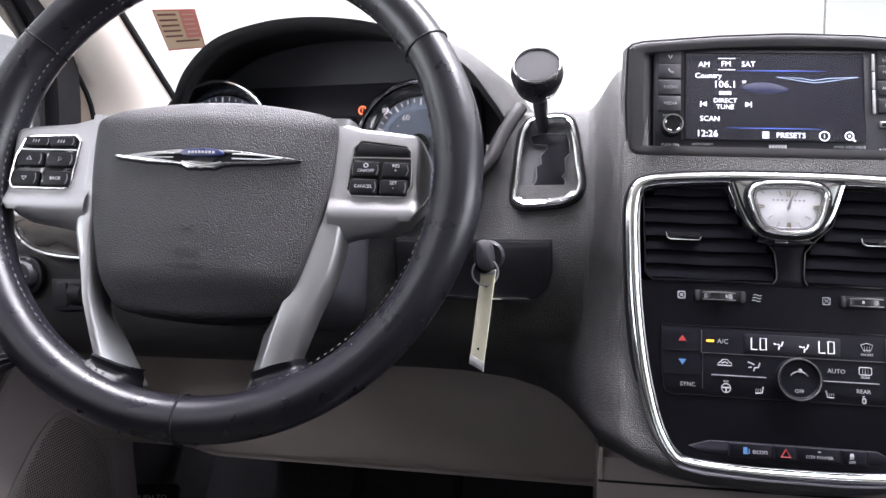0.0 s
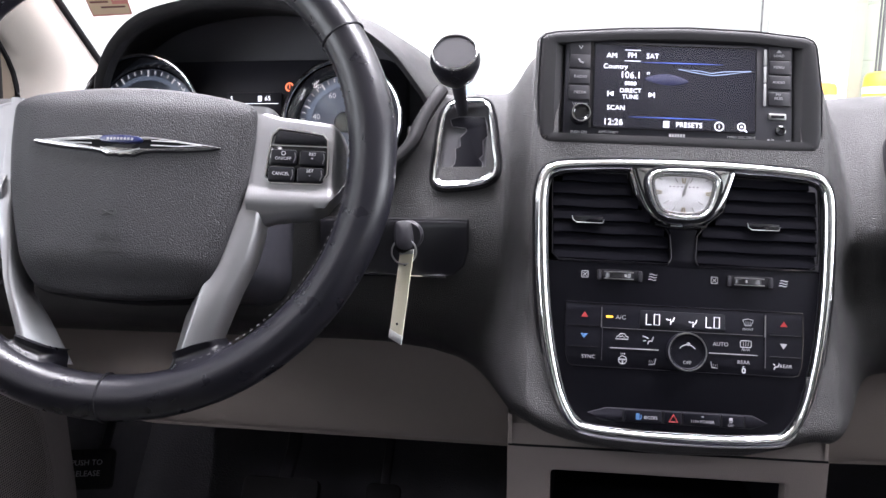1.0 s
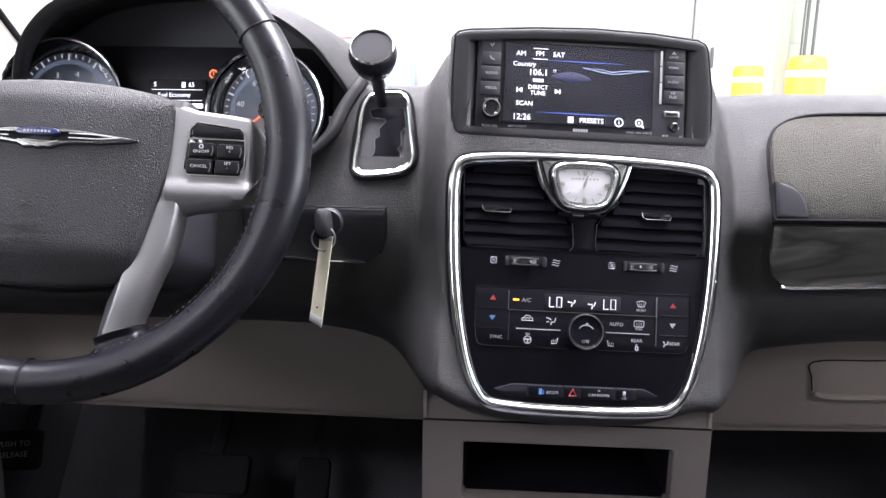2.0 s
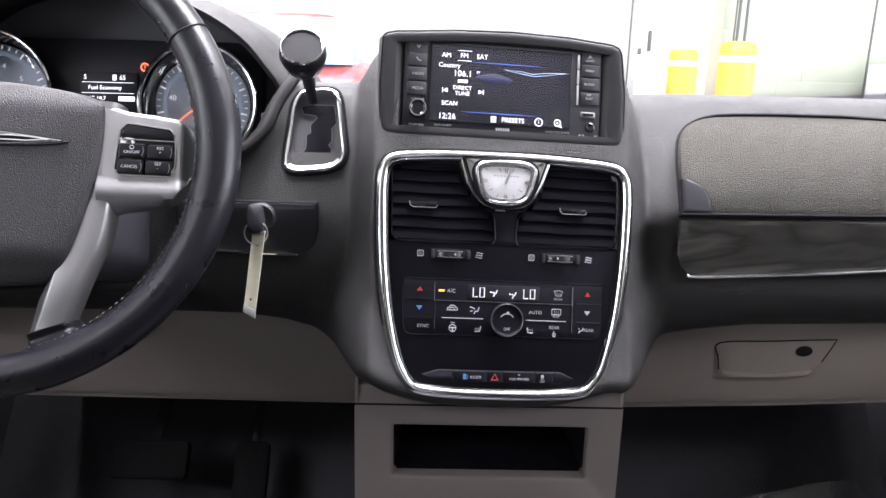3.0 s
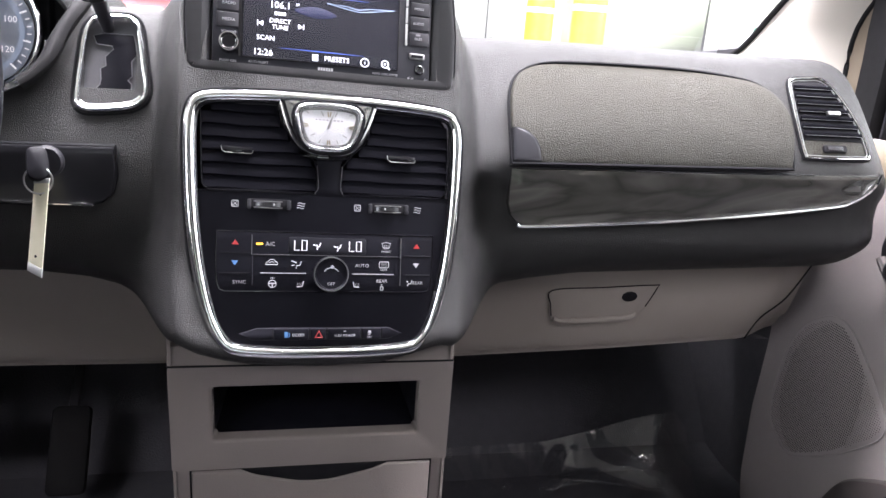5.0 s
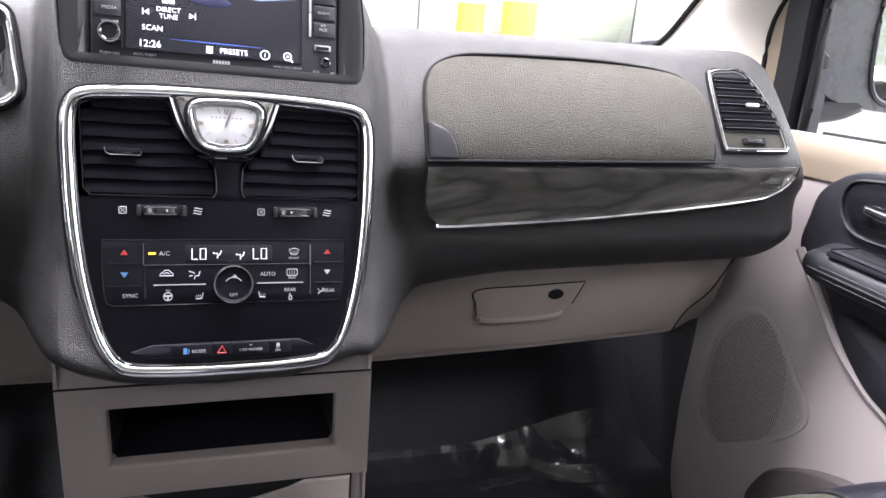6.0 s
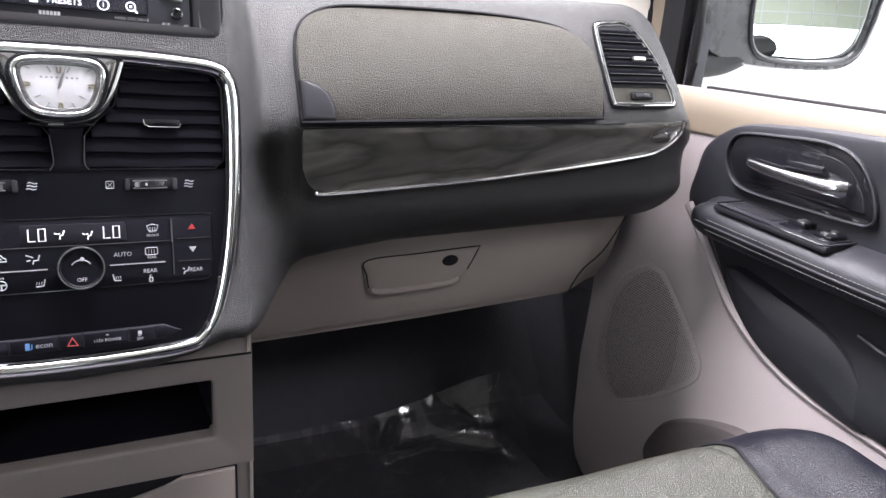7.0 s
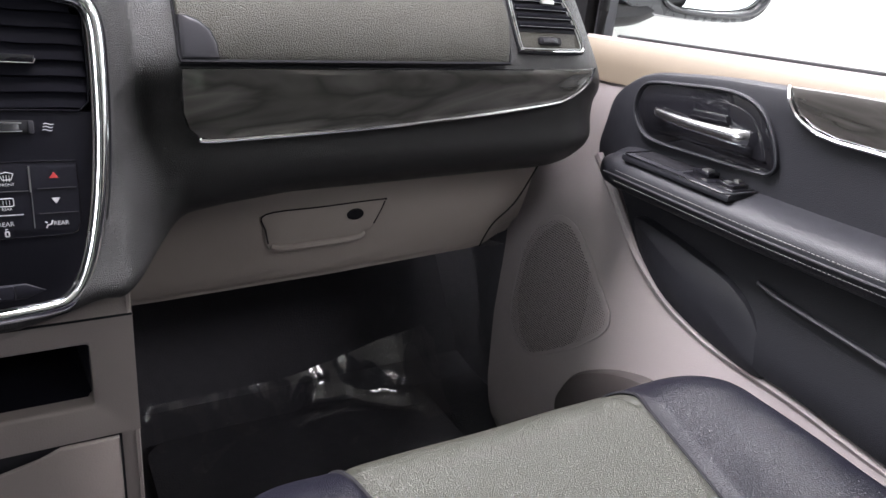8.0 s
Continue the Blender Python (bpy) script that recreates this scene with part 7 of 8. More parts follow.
DK = [(0.745, 0.50), (0.742, 0.545), (0.734, 0.577), (0.708, 0.601), (0.680, 0.614), (0.645, 0.620), (0.576, 0.628), (0.48, 0.634), (0.30, 0.645), (0.10, 0.655), (-0.30, 0.668), (-0.42, 0.62), (-0.42, 0.33),
      (0.10, 0.330), (0.29, 0.337), (0.39, 0.347), (0.50, 0.353), (0.575, 0.372), (0.635, 0.405), (0.672, 0.440), (0.70, 0.47)]
dk = [tuple(p) for p in spline(DK, 4)]
yz_part("armrest_panel", dk, 0.722, 0.76, 0.006, M_DOORBLACK, door, "black padded armrest panel", crown=0.002, bow=lambda a, b: 0.016 * smooth(-b, -0.46, -0.36))

# armrest roll
rows = []
for y in [0.703, 0.700, 0.692, 0.68] + list(np.linspace(0.66, -0.38, 24)):
    q = max(0.0, (y - 0.655) / 0.048)
    s = math.sqrt(max(0.0, 1 - min(1, q) ** 2))
    zc = 0.500 + 0.006 * smooth(0.5 - y, 0, 0.3)
    row = []
    for k in range(18):
        a = 2 * math.pi * k / 18
        ca, sa = math.cos(a), math.sin(a)
        ex = 0.042 * (abs(ca) ** 0.7) * (1 if ca > 0 else -1)
        ez = 0.022 * (abs(sa) ** 0.75) * (1 if sa > 0 else -1)
        row.append(d3(0.712 + ex * (0.3 + 0.7 * s), y, zc + ez * (0.25 + 0.75 * s) + (0.006 if ca > 0 and sa > 0 else 0)))
    rows.append(row)
bm = grid(rows, closed=True)
bm.verts.ensure_lookup_table()
bm.faces.new(bm.verts[:18])
arm = part("armrest", bm, M_DOORBLACK, door, "black leather armrest with twin stitching")
bm = bmesh.new()
for dz in (0.006, -0.006):
    stitches([d3(0.6695 + 0.0002, y, 0.500 + 0.006 * smooth(0.5 - y, 0, 0.3) + dz) for y in np.linspace(0.655, -0.2, 60)], bm, 0.0034, 0.0014, 0.0004)
tagged(part("stitching", bm, mat("arm_thread", (0.17, 0.17, 0.165), 0.7), arm, "pale twin stitching"), kind="stuff")
yz_sweep("piping", [(0.6688, y, 0.500 + 0.006 * smooth(0.5 - y, 0, 0.3)) for y in np.linspace(0.672, -0.2, 30)], 0, 0.0016, 0.0016, M_DOORBLACK, arm)

# switch plate on the armrest
swp = part("switch_plate", box(*d3(0.704, 0.578, 0.5228), 0.060, 0.154, 0.008, 0.0035), M_DOORBLACK, door, "black window switch plate")
part("plate_edge", sweep([d3(x, y, 0.5268) for x, y in rrect(0.704, 0.578, 0.058, 0.152, 0.008)], 0.0010, 0.0010, closed=True, seg=6), M_GLOSSB, swp)
part("plate_well", box(*d3(0.708, 0.615, 0.5262), 0.040, 0.066, 0.003, 0.001), M_DARKVOID, swp)
part("switch_bed", box(*d3(0.706, 0.540, 0.5268), 0.040, 0.066, 0.003, 0.001), M_GLOSSB, swp)
part("window_switch", box(*d3(0.706, 0.558, 0.5305), 0.020, 0.022, 0.008, 0.003), M_GLOSSB, swp)
part("switch_cap", box(*d3(0.704, 0.555, 0.5350), 0.011, 0.009, 0.002, 0.001), M_STEEL, swp)
part("lock_switch", box(*d3(0.704, 0.522, 0.5295), 0.026, 0.022, 0.006, 0.0025), M_GLOSSB, swp)
part("switch_cap", box(*d3(0.696, 0.522, 0.5330), 0.007, 0.007, 0.002, 0.001), M_STEEL, swp)
part("switch_cap", box(*d3(0.712, 0.522, 0.5330), 0.007, 0.007, 0.002, 0.001), M_STEEL, swp)

# handle recess and lever
RC = [(0.690, 0.580), (0.684, 0.597), (0.668, 0.6055), (0.62, 0.612), (0.56, 0.6175), (0.525, 0.610), (0.503, 0.590), (0.489, 0.563), (0.492, 0.550), (0.51, 0.546), (0.575, 0.543), (0.640, 0.541), (0.668, 0.546), (0.685, 0.562)]
rc = [tuple(p) for p in spline(RC, 4)]
yz_part("handle_bezel", rc, 0.7165, 0.73, 0.003, M_GLOSSB, door, "glossy black handle bezel")
yz_sweep("bezel_edge", rc, 0.7165, 0.0020, 0.003, M_DOORBLACK, door, closed=True)
yz_part("handle_cup", inset(rc, 0.012), 0.7158, 0.725, 0.001, M_GLOSSB, door)
part("handle_lever", sweep([d3(x, y, z) for x, y, z in spline([(0.712, 0.652, 0.577), (0.704, 0.640, 0.5765), (0.698, 0.60, 0.576), (0.697, 0.555, 0.577), (0.699, 0.530, 0.5775), (0.708, 0.522, 0.5775)], 6, False)], 0.0042, 0.0072, up=(0, 0, 1), seg=12, taper=lambda t: 0.55 + 0.65 * t), M_BADGE, door, "chrome door lever")
yz_part("lever_back", [(0.60, 0.590), (0.555, 0.593), (0.55, 0.583), (0.60, 0.579)], 0.710, 0.722, 0.002, M_GLOSSB, door)

# wood strip in the door
WT = [(0.494, 0.636), (0.491, 0.626), (0.479, 0.613), (0.460, 0.604), (0.436, 0.600), (0.40, 0.600), (0.30, 0.599), (0.10, 0.602), (-0.25, 0.622), (-0.25, 0.664), (0.10, 0.654), (0.30, 0.646), (0.44, 0.640)]
yz_part("wood_strip", WT, 0.7145, 0.73, 0.0015, M_WOOD2, door, "glossy figured wood strip")
yz_sweep("chrome_edge", spline([(0.496, 0.637), (0.4925, 0.625), (0.480, 0.611), (0.460, 0.602), (0.436, 0.598), (0.40, 0.598), (0.30, 0.597), (0.10, 0.600), (-0.25, 0.620)], 5, False), 0.7145, 0.0022, 0.003, M_CHROME, door, label="thin chrome edge")

# lower pocket shapes
PB = [(0.648, 0.447), (0.60, 0.446), (0.56, 0.440), (0.50, 0.428), (0.463, 0.408), (0.443, 0.380), (0.432, 0.345), (0.50, 0.350), (0.575, 0.370), (0.62, 0.402)]
yz_part("pocket_pad", [tuple(p) for p in spline(PB, 4)], 0.707, 0.735, 0.006, M_DOORBLACK, door, "black padded pocket face", crown=0.006)
yz_sweep("pocket_ledge", [(0.714, 0.468, 0.440), (0.709, 0.44, 0.437), (0.708, 0.30, 0.424), (0.708, 0.10, 0.41)], 0, 0.003, 0.004, M_BLACK, door)
yz_sweep("panel_edge", [tuple(p) for p in spline([(0.735, 0.50), (0.697, 0.462), (0.668, 0.432), (0.632, 0.398), (0.573, 0.365), (0.50, 0.346), (0.39, 0.340), (0.29, 0.330), (0.1, 0.323)], 5, False)], 0.716, 0.006, 0.006, M_TANLIT, door, label="taupe rounded panel edge")

# speaker grille
SG = [(0.802, 0.390), (0.777, 0.394), (0.749, 0.386), (0.705, 0.355), (0.668, 0.323), (0.653, 0.307), (0.653, 0.286), (0.676, 0.257), (0.712, 0.223), (0.766, 0.184), (0.791, 0.174), (0.816, 0.184), (0.840, 0.202), (0.850, 0.236), (0.852, 0.282), (0.848, 0.331), (0.835, 0.363)]
sgo = [tuple(p) for p in spline(SG, 4)]
XS = 0.700
spkr = yz_part("speaker_grille", sgo, XS - 0.0022, XS + 0.030, 0.002, M_TANLIT, door, "perforated taupe speaker grille", crown=0.0015, bow=lambda a, b: XS - door_x(b))
yz_sweep("grille_edge", [(door_x(z) - 0.0012, y, z) for y, z in sgo], 0, 0.0012, 0.0014, M_TANLIT, door, closed=True)


def inside(pt, poly):
    x, y = pt
    hit = False
    for i in range(len(poly)):
        x0, y0 = poly[i][0], poly[i][1]
        x1, y1 = poly[i - 1][0], poly[i - 1][1]
        if (y0 > y) != (y1 > y) and x < (x1 - x0) * (y - y0) / (y1 - y0) + x0:
            hit = not hit
    return hit


sgi = inset(sgo, 0.006)
gcy, gcz = sum(p[0] for p in sgo) / len(sgo), sum(p[1] for p in sgo) / len(sgo)
bm = bmesh.new()
pitch = 0.0031
for i in range(88):
    for j in range(94):
        y, z = 0.62 + i * pitch, 0.16 + j * pitch
        if inside((y, z), sgi):
            rr = math.hypot((y - gcy) / 0.11, (z - gcz) / 0.12)
            x = door_x(z) - 0.0027 - 0.0015 * max(0.0, 1 - rr * rr)
            hole = 0.00112 if math.hypot((y - 0.765) / 0.072, (z - 0.285) / 0.104) < 1 else 0.00075
            vs = [bm.verts.new(d3(x, y + hole * math.cos(a), z + hole * math.sin(a))) for a in np.linspace(0, 2 * math.pi, 6, endpoint=False)]
            bm.faces.new(vs)
ob = part("perforations", bm, mat("grille_hole_shade", (0.045, 0.041, 0.041), 0.8, spec=0.1), spkr)
tagged(ob, "dark round perforations", kind="stuff")
# bin at the foot of the door
CP = [(0.705, 0.145), (0.695, 0.180), (0.675, 0.210), (0.640, 0.235), (0.60, 0.255), (0.55, 0.268), (0.45, 0.27), (0.30, 0.27), (0.30, 0.12), (0.55, 0.12), (0.68, 0.125)]
yz_part("door_bin", [tuple(p) for p in spline(CP, 4)], 0.688, 0.715, 0.008, mat("bin_dark_taupe", (0.055, 0.048, 0.047), 0.5, grain=600, bump=0.2), door, "dark taupe bottle bin", crown=0.004)
# window frame at the front of the door
rows = []
for z in np.linspace(0.60, 1.19, 14):
    tilt_y = smooth(z, 0.80, 1.19) * 0.40
    rows.append([d3(0.768 - 0.05 * smooth(z, 0.7, 1.2), 0.897 - tilt_y, z), d3(0.756 - 0.05 * smooth(z, 0.7, 1.2), 0.893 - tilt_y, z), d3(0.754 - 0.05 * smooth(z, 0.7, 1.2), 0.850 - tilt_y, z), d3(0.760 - 0.05 * smooth(z, 0.7, 1.2), 0.847 - tilt_y, z), d3(0.775 - 0.05 * smooth(z, 0.7, 1.2), 0.845 - tilt_y, z)])
part("window_frame", grid(rows), M_RUBBER, door, "black window frame")
part("window_channel", sweep([d3(0.772 - 0.05 * smooth(z, 0.7, 1.2), 0.836 - smooth(z, 0.80, 1.19) * 0.40, z) for z in np.linspace(0.625, 1.19, 14)], 0.006, 0.008, seg=8), M_RUBBER, door)
rows = [[d3(0.776 - 0.06 * t, 0.834 - smooth(0.64 + 0.56 * t, 0.80, 1.19) * 0.40 if k == 0 else -0.46, belt(0.834 if k == 0 else -0.46) * (1 - t) + 1.20 * t) for k in (0, 1)] for t in np.linspace(0, 1, 10)]
gl = part("window_pane", grid(rows), M_GLASS, door, "clear side window")
gl.visible_shadow = False
part("roof_frame", sweep([d3(0.70, 0.42, 1.20), d3(0.70, -0.46, 1.23)], 0.03, 0.03, seg=10), M_BLACK, door)
copy_thing(door, Matrix.Translation((-0.067, 0, 0)) @ Matrix.Diagonal((-1, 1, 1, 1)) @ M_DOOR)["label"] = "driver's front door with beige, black and taupe trim"

# ---- outside mirror ----


def mirror_body(sx):
    ob = root("door_mirror", Matrix(), "grey door mirror with a black foot", "door mirror", "door mirrors")
    rows = []
    for y, f, dx in ((0.862, 0.97, 0), (0.868, 1.0, 0), (0.90, 1.0, 0.0), (0.94, 0.92, -0.005), (0.975, 0.72, -0.012), (0.995, 0.40, -0.02), (1.0, 0.05, -0.02)):
        o = [tuple(p) for p in spline([(-0.165, 0.0), (-0.172, 0.07), (-0.13, 0.105), (0.0, 0.112), (0.105, 0.10), (0.13, 0.06), (0.122, -0.02), (0.095, -0.058), (0.03, -0.068), (-0.09, -0.064), (-0.150, -0.045)], 4)]
        rows.append([(1.02 + dx + x * f * (1.14 if x > 0 else 1.42), y, 0.745 + z * f * 1.25) for x, z in o])
    inner = [(1.02 + x * 1.10, 0.878, 0.745 + z * 1.20) for x, z in [tuple(p) for p in spline([(-0.112, 0.0), (-0.115, 0.065), (-0.09, 0.095), (0.0, 0.10), (0.095, 0.09), (0.118, 0.055), (0.11, -0.018), (0.086, -0.050), (0.025, -0.058), (-0.065, -0.055), (-0.10, -0.04)], 4)]]
    part("shell", grid([inner, [(1.02 + (x - 1.02) * 1.06, 0.864, 0.745 + (z - 0.745) * 1.06) for x, y, z in inner]] + rows, closed=True), M_MIRRORBODY, ob, "grey painted mirror shell")
    o = [tuple(p) for p in spline([(-0.112, 0.0), (-0.115, 0.065), (-0.09, 0.095), (0.0, 0.10), (0.095, 0.09), (0.118, 0.055), (0.11, -0.018), (0.086, -0.050), (0.025, -0.058), (-0.065, -0.055), (-0.10, -0.04)], 4)]
    bm = dome([(x * 1.14, z * 1.25) for x, z in o], -0.008, 0.0, 0.0, 0.001, 18, bow=lambda x, y: -0.25 * (x * x + y * y))
    bm.transform(Matrix.Translation((1.02, 0.905, 0.745)) @ pose(0, 0, 0, 90, 0, 0) @ pose(0, 0, 0, -5, -18, 0))
    part("mirror_glass", bm, M_MIRROR, ob, "silvered mirror glass")
    part("gasket", sweep([(1.02 + x * 1.163, 0.863, 0.745 + z * 1.275) for x, z in o], 0.004, 0.004, closed=True, seg=6), M_BLACK, ob)
    part("foot", sweep(spline([(0.80, 0.875, 0.66), (0.86, 0.885, 0.665), (0.92, 0.90, 0.68), (0.97, 0.91, 0.69)], 4, False), 0.03, 0.018, seg=12, up=(0, 0, 1)), M_RUBBER, ob, "black mirror foot")
    part("sail", box(0.795, 0.875, 0.69, 0.02, 0.05, 0.10, 0.006), M_RUBBER, ob)
    if sx < 0:
        ob.matrix_world = Matrix.Translation((-0.067, 0, 0)) @ Matrix.Diagonal((-1, 1, 1, 1))
    return ob


mirror_body(1)
mirror_body(-1)

# ---- passenger seat ----
seat = root("passenger_seat", pose(0.385, 0.10, 0), "black leather passenger seat cushion", "car seat")


def seam_u(y):
    """The insert narrows towards the rear."""
    return max(0.098, 0.138 - 0.24 * max(0.0, 0.43 - y))


def seat_z(u, y):
    """Cushion height over the floor; u across from the seat's middle, y ahead of the world origin."""
    z = 0.369 + 0.010 * smooth(y, 0.1, 0.40)
    b = math.exp(-((abs(u) - 0.200) / 0.05) ** 2)
    z += 0.016 * b - 0.006 * math.exp(-(u / 0.1) ** 2)
    z -= 0.007 * math.exp(-((abs(u) - seam_u(y)) / 0.005) ** 2)
    return z


def seat_pt(u, t):
    """t from 0, the foot of the front, up over the nose to 1, the rear."""
    yf = 0.490 - 0.06 * (abs(u) / 0.27) ** 3
    edge = 1 - smooth(abs(u), 0.215, 0.272)
    if t < 0.4:
        ang = (math.pi / 2) * t / 0.4
        r = 0.080
        y = yf - r + r * math.cos(ang)
        z = seat_z(u, yf - r) - r + r * math.sin(ang)
        if t < 0.12:
            k = (0.12 - t) / 0.12
            z -= 0.12 * k
            y -= 0.02 * k
    else:
        a = (t - 0.4) / 0.6
        y = (yf - 0.080) + (-0.45 - yf + 0.080) * a
        z = seat_z(u, y)
    z -= (1 - edge) * 0.07
    z += 0.0012 * noise.noise(Vector((u * 22, y * 22, 4.0))) * smooth(t, 0.1, 0.4)
    return (u, y - 0.10, z)


def seam_at(t):
    """Where the seam runs at t."""
    return seam_u(seat_pt(0.138, t)[1] + 0.10)


for nm, a0, a1, mm, lb in (("insert", -1, 1, M_SEATIN, "grey-green grained leather insert"), ("bolster", -2, -1, M_SEATBLACK, "black leather side bolster"), ("bolster", 1, 2, M_SEATBLACK, "black leather side bolster")):
    rows = []
    for t in np.linspace(0, 1, 70):
        su = seam_at(t)
        ends = {-2: -0.272, -1: -su, 1: su, 2: 0.272}
        rows.append([seat_pt(u, t) for u in np.linspace(ends[a0], ends[a1], 40)])
    part(nm, grid(rows), mm, seat, lb)
for sgn in (-1, 1):
    part("seam", sweep([(p[0], p[1], p[2] + 0.0006) for p in (seat_pt(sgn * seam_at(t), t) for t in np.linspace(0.02, 1, 60))], 0.0019, 0.0019, seg=6), M_DARKVOID, seat)
bm = bmesh.new()
for u in (0.250, -0.250):
    stitches([(p[0], p[1], p[2] + 0.0006) for p in (seat_pt(u, t) for t in np.linspace(0.1, 0.95, 90))], bm, 0.003, 0.002, 0.0005)
tagged(part("stitching", bm, M_RIMTHREAD, seat, "grey edge stitching"), kind="stuff")


def backrest(parent):
    """Seat back with side bolsters, head rest and posts, leaning rearwards."""
    rows = []
    for k in range(15):
        h = k / 14
        z, y = 0.36 + 0.60 * h, -0.40 - 0.18 * h
        w = 0.262 - 0.05 * smooth(h, 0.6, 1.0)
        row = []
        for q in range(28):
            a = 2 * math.pi * q / 28
            ca, sa = math.cos(a), math.sin(a)
            thick = 0.075 * (1 - 0.45 * smooth(h, 0.9, 1.0))
            bol = 0.030 * math.exp(-((abs(ca) - 0.85) / 0.2) ** 2) if sa > 0 else 0.0
            row.append((w * math.copysign(abs(ca) ** 0.6, ca), y - 0.10 + thick * math.copysign(abs(sa) ** 0.6, sa) + bol, z))
        rows.append(row)
    bm = grid(rows, closed=True)
    bm.verts.ensure_lookup_table()
    bm.faces.new(bm.verts[-28:])
    part("backrest", bm, M_SEATBLACK, parent, "black leather backrest")
    part("head_rest", box(0, -0.71, 1.065, 0.26, 0.10, 0.17, 0.04, seg=4), M_SEATBLACK, parent)
    for sx in (-1, 1):
        part("head_rest_post", sweep([(sx * 0.06, -0.70, 0.94), (sx * 0.06, -0.705, 1.0)], 0.006, 0.006, seg=8, up=(0, 1, 0)), M_STEEL, parent)


backrest(seat)
part("base", box(0, -0.08, 0.13, 0.44, 0.80, 0.20, 0.02), M_BLACK, seat, "black seat base")
part("base_foot", box(-0.18, -0.08, 0.01, 0.05, 0.7, 0.045, 0.005), M_BLACK, seat)
part("base_foot", box(0.18, -0.08, 0.01, 0.05, 0.7, 0.045, 0.005), M_BLACK, seat)

# driver seat and backrests are out of view, added to shade the dash
driver = copy_thing(seat, pose(-0.452, 0.10, 0))
driver["label"] = "black leather driver seat with a grey-green insert"
driver.name = "driver_seat"

# ---- floor things ----
film = root("plastic_floor_film", Matrix(), "crumpled clear plastic floor film in the footwell", "plastic film")


FOLDS = ((0.205, 0.31, 0.207, 0.36, 0.012, 0.006), (0.245, 0.25, 0.275, 0.31, 0.012, 0.008), (0.250, 0.25, 0.300, 0.29, 0.010, 0.007), (0.325, 0.31, 0.330, 0.35, 0.014, 0.012),
         (0.385, 0.32, 0.395, 0.36, 0.014, 0.007), (0.405, 0.30, 0.430, 0.35, 0.016, 0.010), (0.405, 0.30, 0.480, 0.30, 0.010, 0.006), (0.46, 0.22, 0.50, 0.25, 0.007, 0.008), (0.30, 0.33, 0.302, 0.37, 0.008, 0.005))


def crumple(x, d):
    """Slack waves with a few sharp folds."""
    v = 0.006 * noise.noise(Vector((x * 9, d * 6, 3.0))) + (0.002 + 0.006 * smooth(d, 0.22, 0.33)) * noise.noise(Vector((x * 19 + d * 6, d * 7, 8.0)))
    v += 0.012 * (1 - abs(noise.noise(Vector((x * 15 + 2.0 * d, d * 2.5, 5.5))))) ** 7 * smooth(d, 0.25, 0.33)
    for xa, da, xb, db, amp, wide in FOLDS:
        ex, ed = xb - xa, db - da
        t = min(1.0, max(0.0, ((x - xa) * ex + (d - da) * ed) / (ex * ex + ed * ed)))
        gap = math.hypot(x - xa - t * ex, d - da - t * ed)
        v += 1.3 * amp * max(0.0, 1 - gap / (wide * 1.6)) ** 1.3 * (1 - 0.5 * t)
    return v


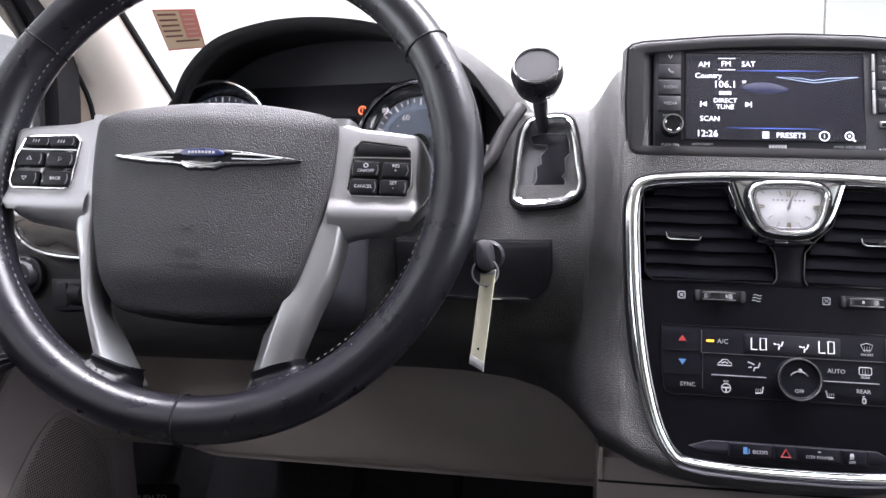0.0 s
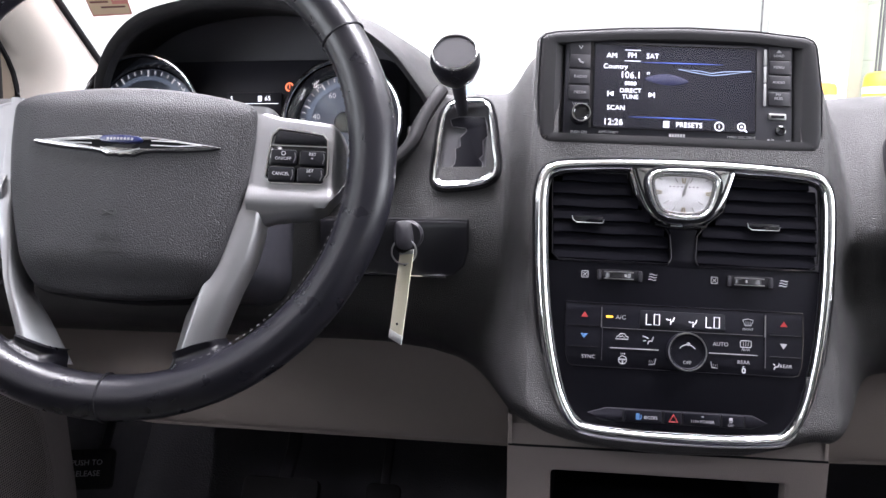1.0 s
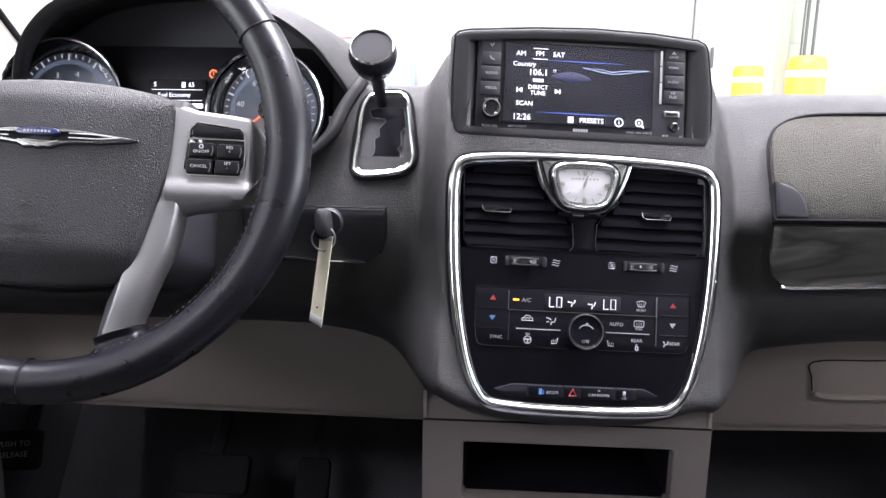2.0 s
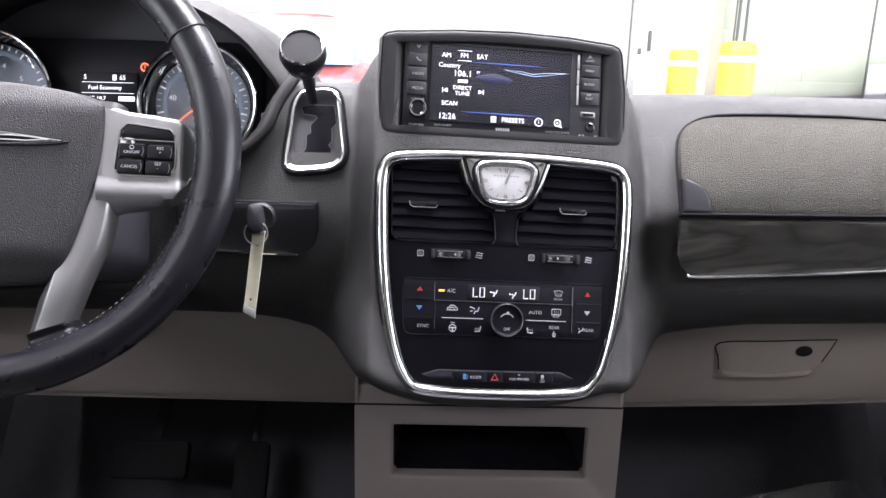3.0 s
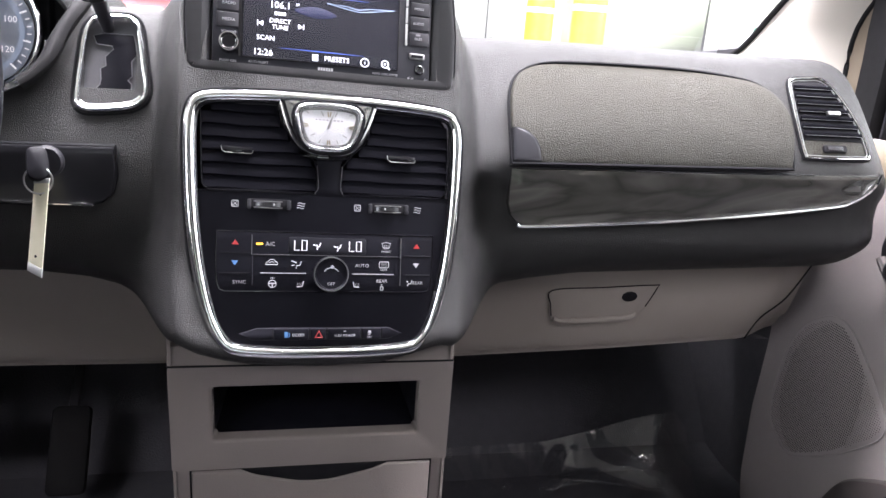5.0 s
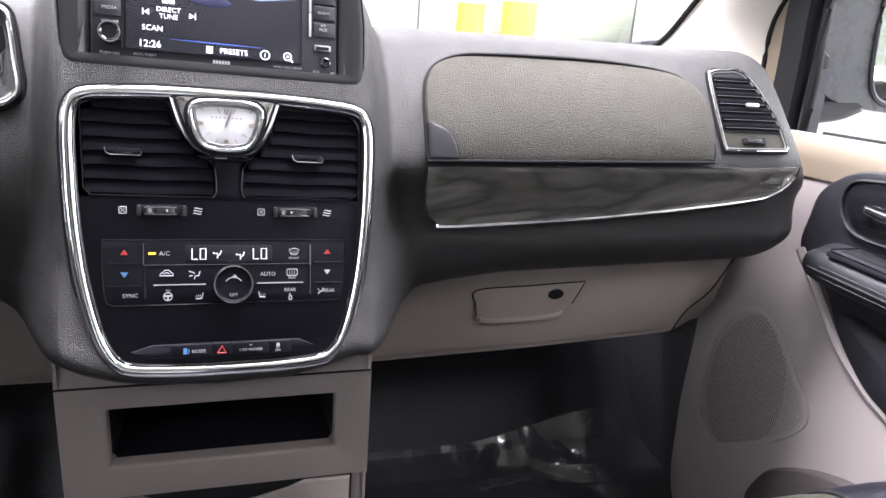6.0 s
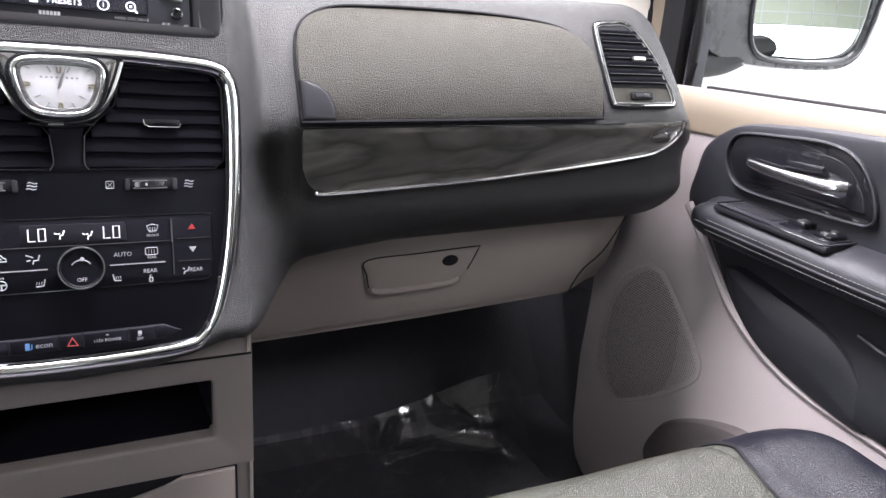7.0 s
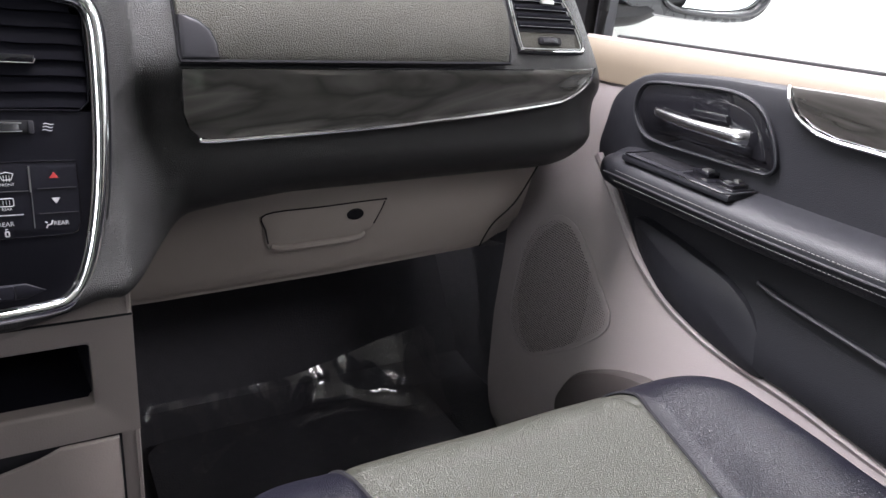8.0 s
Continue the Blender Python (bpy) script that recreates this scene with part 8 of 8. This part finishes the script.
for nm, x0, x1, lift in (("sheet", 0.150, 0.455, 0.0), ("overlap", 0.400, 0.640, 0.004)):
    rows = []
    for i in range(90):
        row = []
        for j in range(64):
            x = x0 + (x1 - x0) * i / 89
            d = 0.14 + 0.235 * j / 63
            # flat on the mat, then curling up the toe board
            bend = 0.275 - 0.09 * smooth(x, 0.38, 0.60) + 0.012 * noise.noise(Vector((x * 7, 0, 3.3)))
            a = min(0.95, max(0.0, (d - bend) / 0.11))
            far = max(0.0, d - bend - 0.1045)
            y = 0.66 + min(d, bend) + 0.11 * math.sin(a) + far * 0.58
            z = 0.012 + 0.11 * (1 - math.cos(a)) + far * 0.81
            out = crumple(x, d) + lift
            row.append((x, y - out * math.sin(a), z + out * math.cos(a)))
        rows.append(row)
    ob = part(nm, grid(rows), M_FILM, film)
    ob.visible_shadow = False
ob = part("fold_edge", sweep(spline([(0.400, 0.955, 0.030), (0.44, 0.945, 0.034), (0.50, 0.930, 0.032), (0.56, 0.915, 0.030), (0.60, 0.905, 0.032)], 8, False), 0.0035, 0.0014, seg=10, taper=lambda t: 0.7 + 0.6 * t), M_FILM, film, "long rolled film edge")
ob.visible_shadow = False
mat1 = root("floor_mat", Matrix(), "black carpet floor mat in the footwell", "floor mat", "floor mats")
part("mat", plate(rrect(0.41, 0.80, 0.46, 0.40, 0.04), -0.008, 0.006, 0.003), M_CARPET, mat1)
copy_thing(mat1, Matrix.Translation((-0.83, 0, 0)))
pb = root("parking_brake_pedal", pose(-0.79, 0.945, 0.195, 60, 0, 12), "black parking brake pedal with release lettering", "pedal")
part("pedal_pad", plate(rrect(0, 0, 0.075, 0.06, 0.008), -0.01, 0.004, 0.003), M_RUBBER, pb)
text("release_text", "PUSH TO", 0.0115, 0, 0.009, 0.0045, pb, M_DIMINK)
text("release_text", "RELEASE", 0.0115, 0, -0.007, 0.0045, pb, M_DIMINK)
part("pedal_arm", sweep([(0, 0, -0.005), (0, 0.04, -0.06), (0, 0.14, -0.10)], 0.008, 0.005, seg=8), M_BLACK, pb)
bp = root("brake_pedal", pose(-0.50, 0.98, 0.15, 55), "black rubber brake pedal", "pedal")
part("pedal_pad", plate(rrect(0, 0, 0.12, 0.06, 0.01), -0.008, 0.006, 0.003), M_RUBBER, bp)
part("pedal_arm", sweep([(0, 0.01, -0.005), (0, 0.08, -0.03), (0, 0.20, -0.02)], 0.012, 0.006, seg=8), M_BLACK, bp)
ap = root("accelerator_pedal", pose(-0.35, 1.0, 0.10, 55), "black rubber accelerator pedal pad", "pedal")
part("pedal_pad", plate(rrect(0, 0, 0.055, 0.13, 0.01), -0.006, 0.005, 0.003), M_RUBBER, ap)
part("pedal_arm", sweep([(0, 0.05, -0.004), (0, 0.14, -0.02), (0, 0.22, -0.01)], 0.008, 0.005, seg=8), M_BLACK, ap)
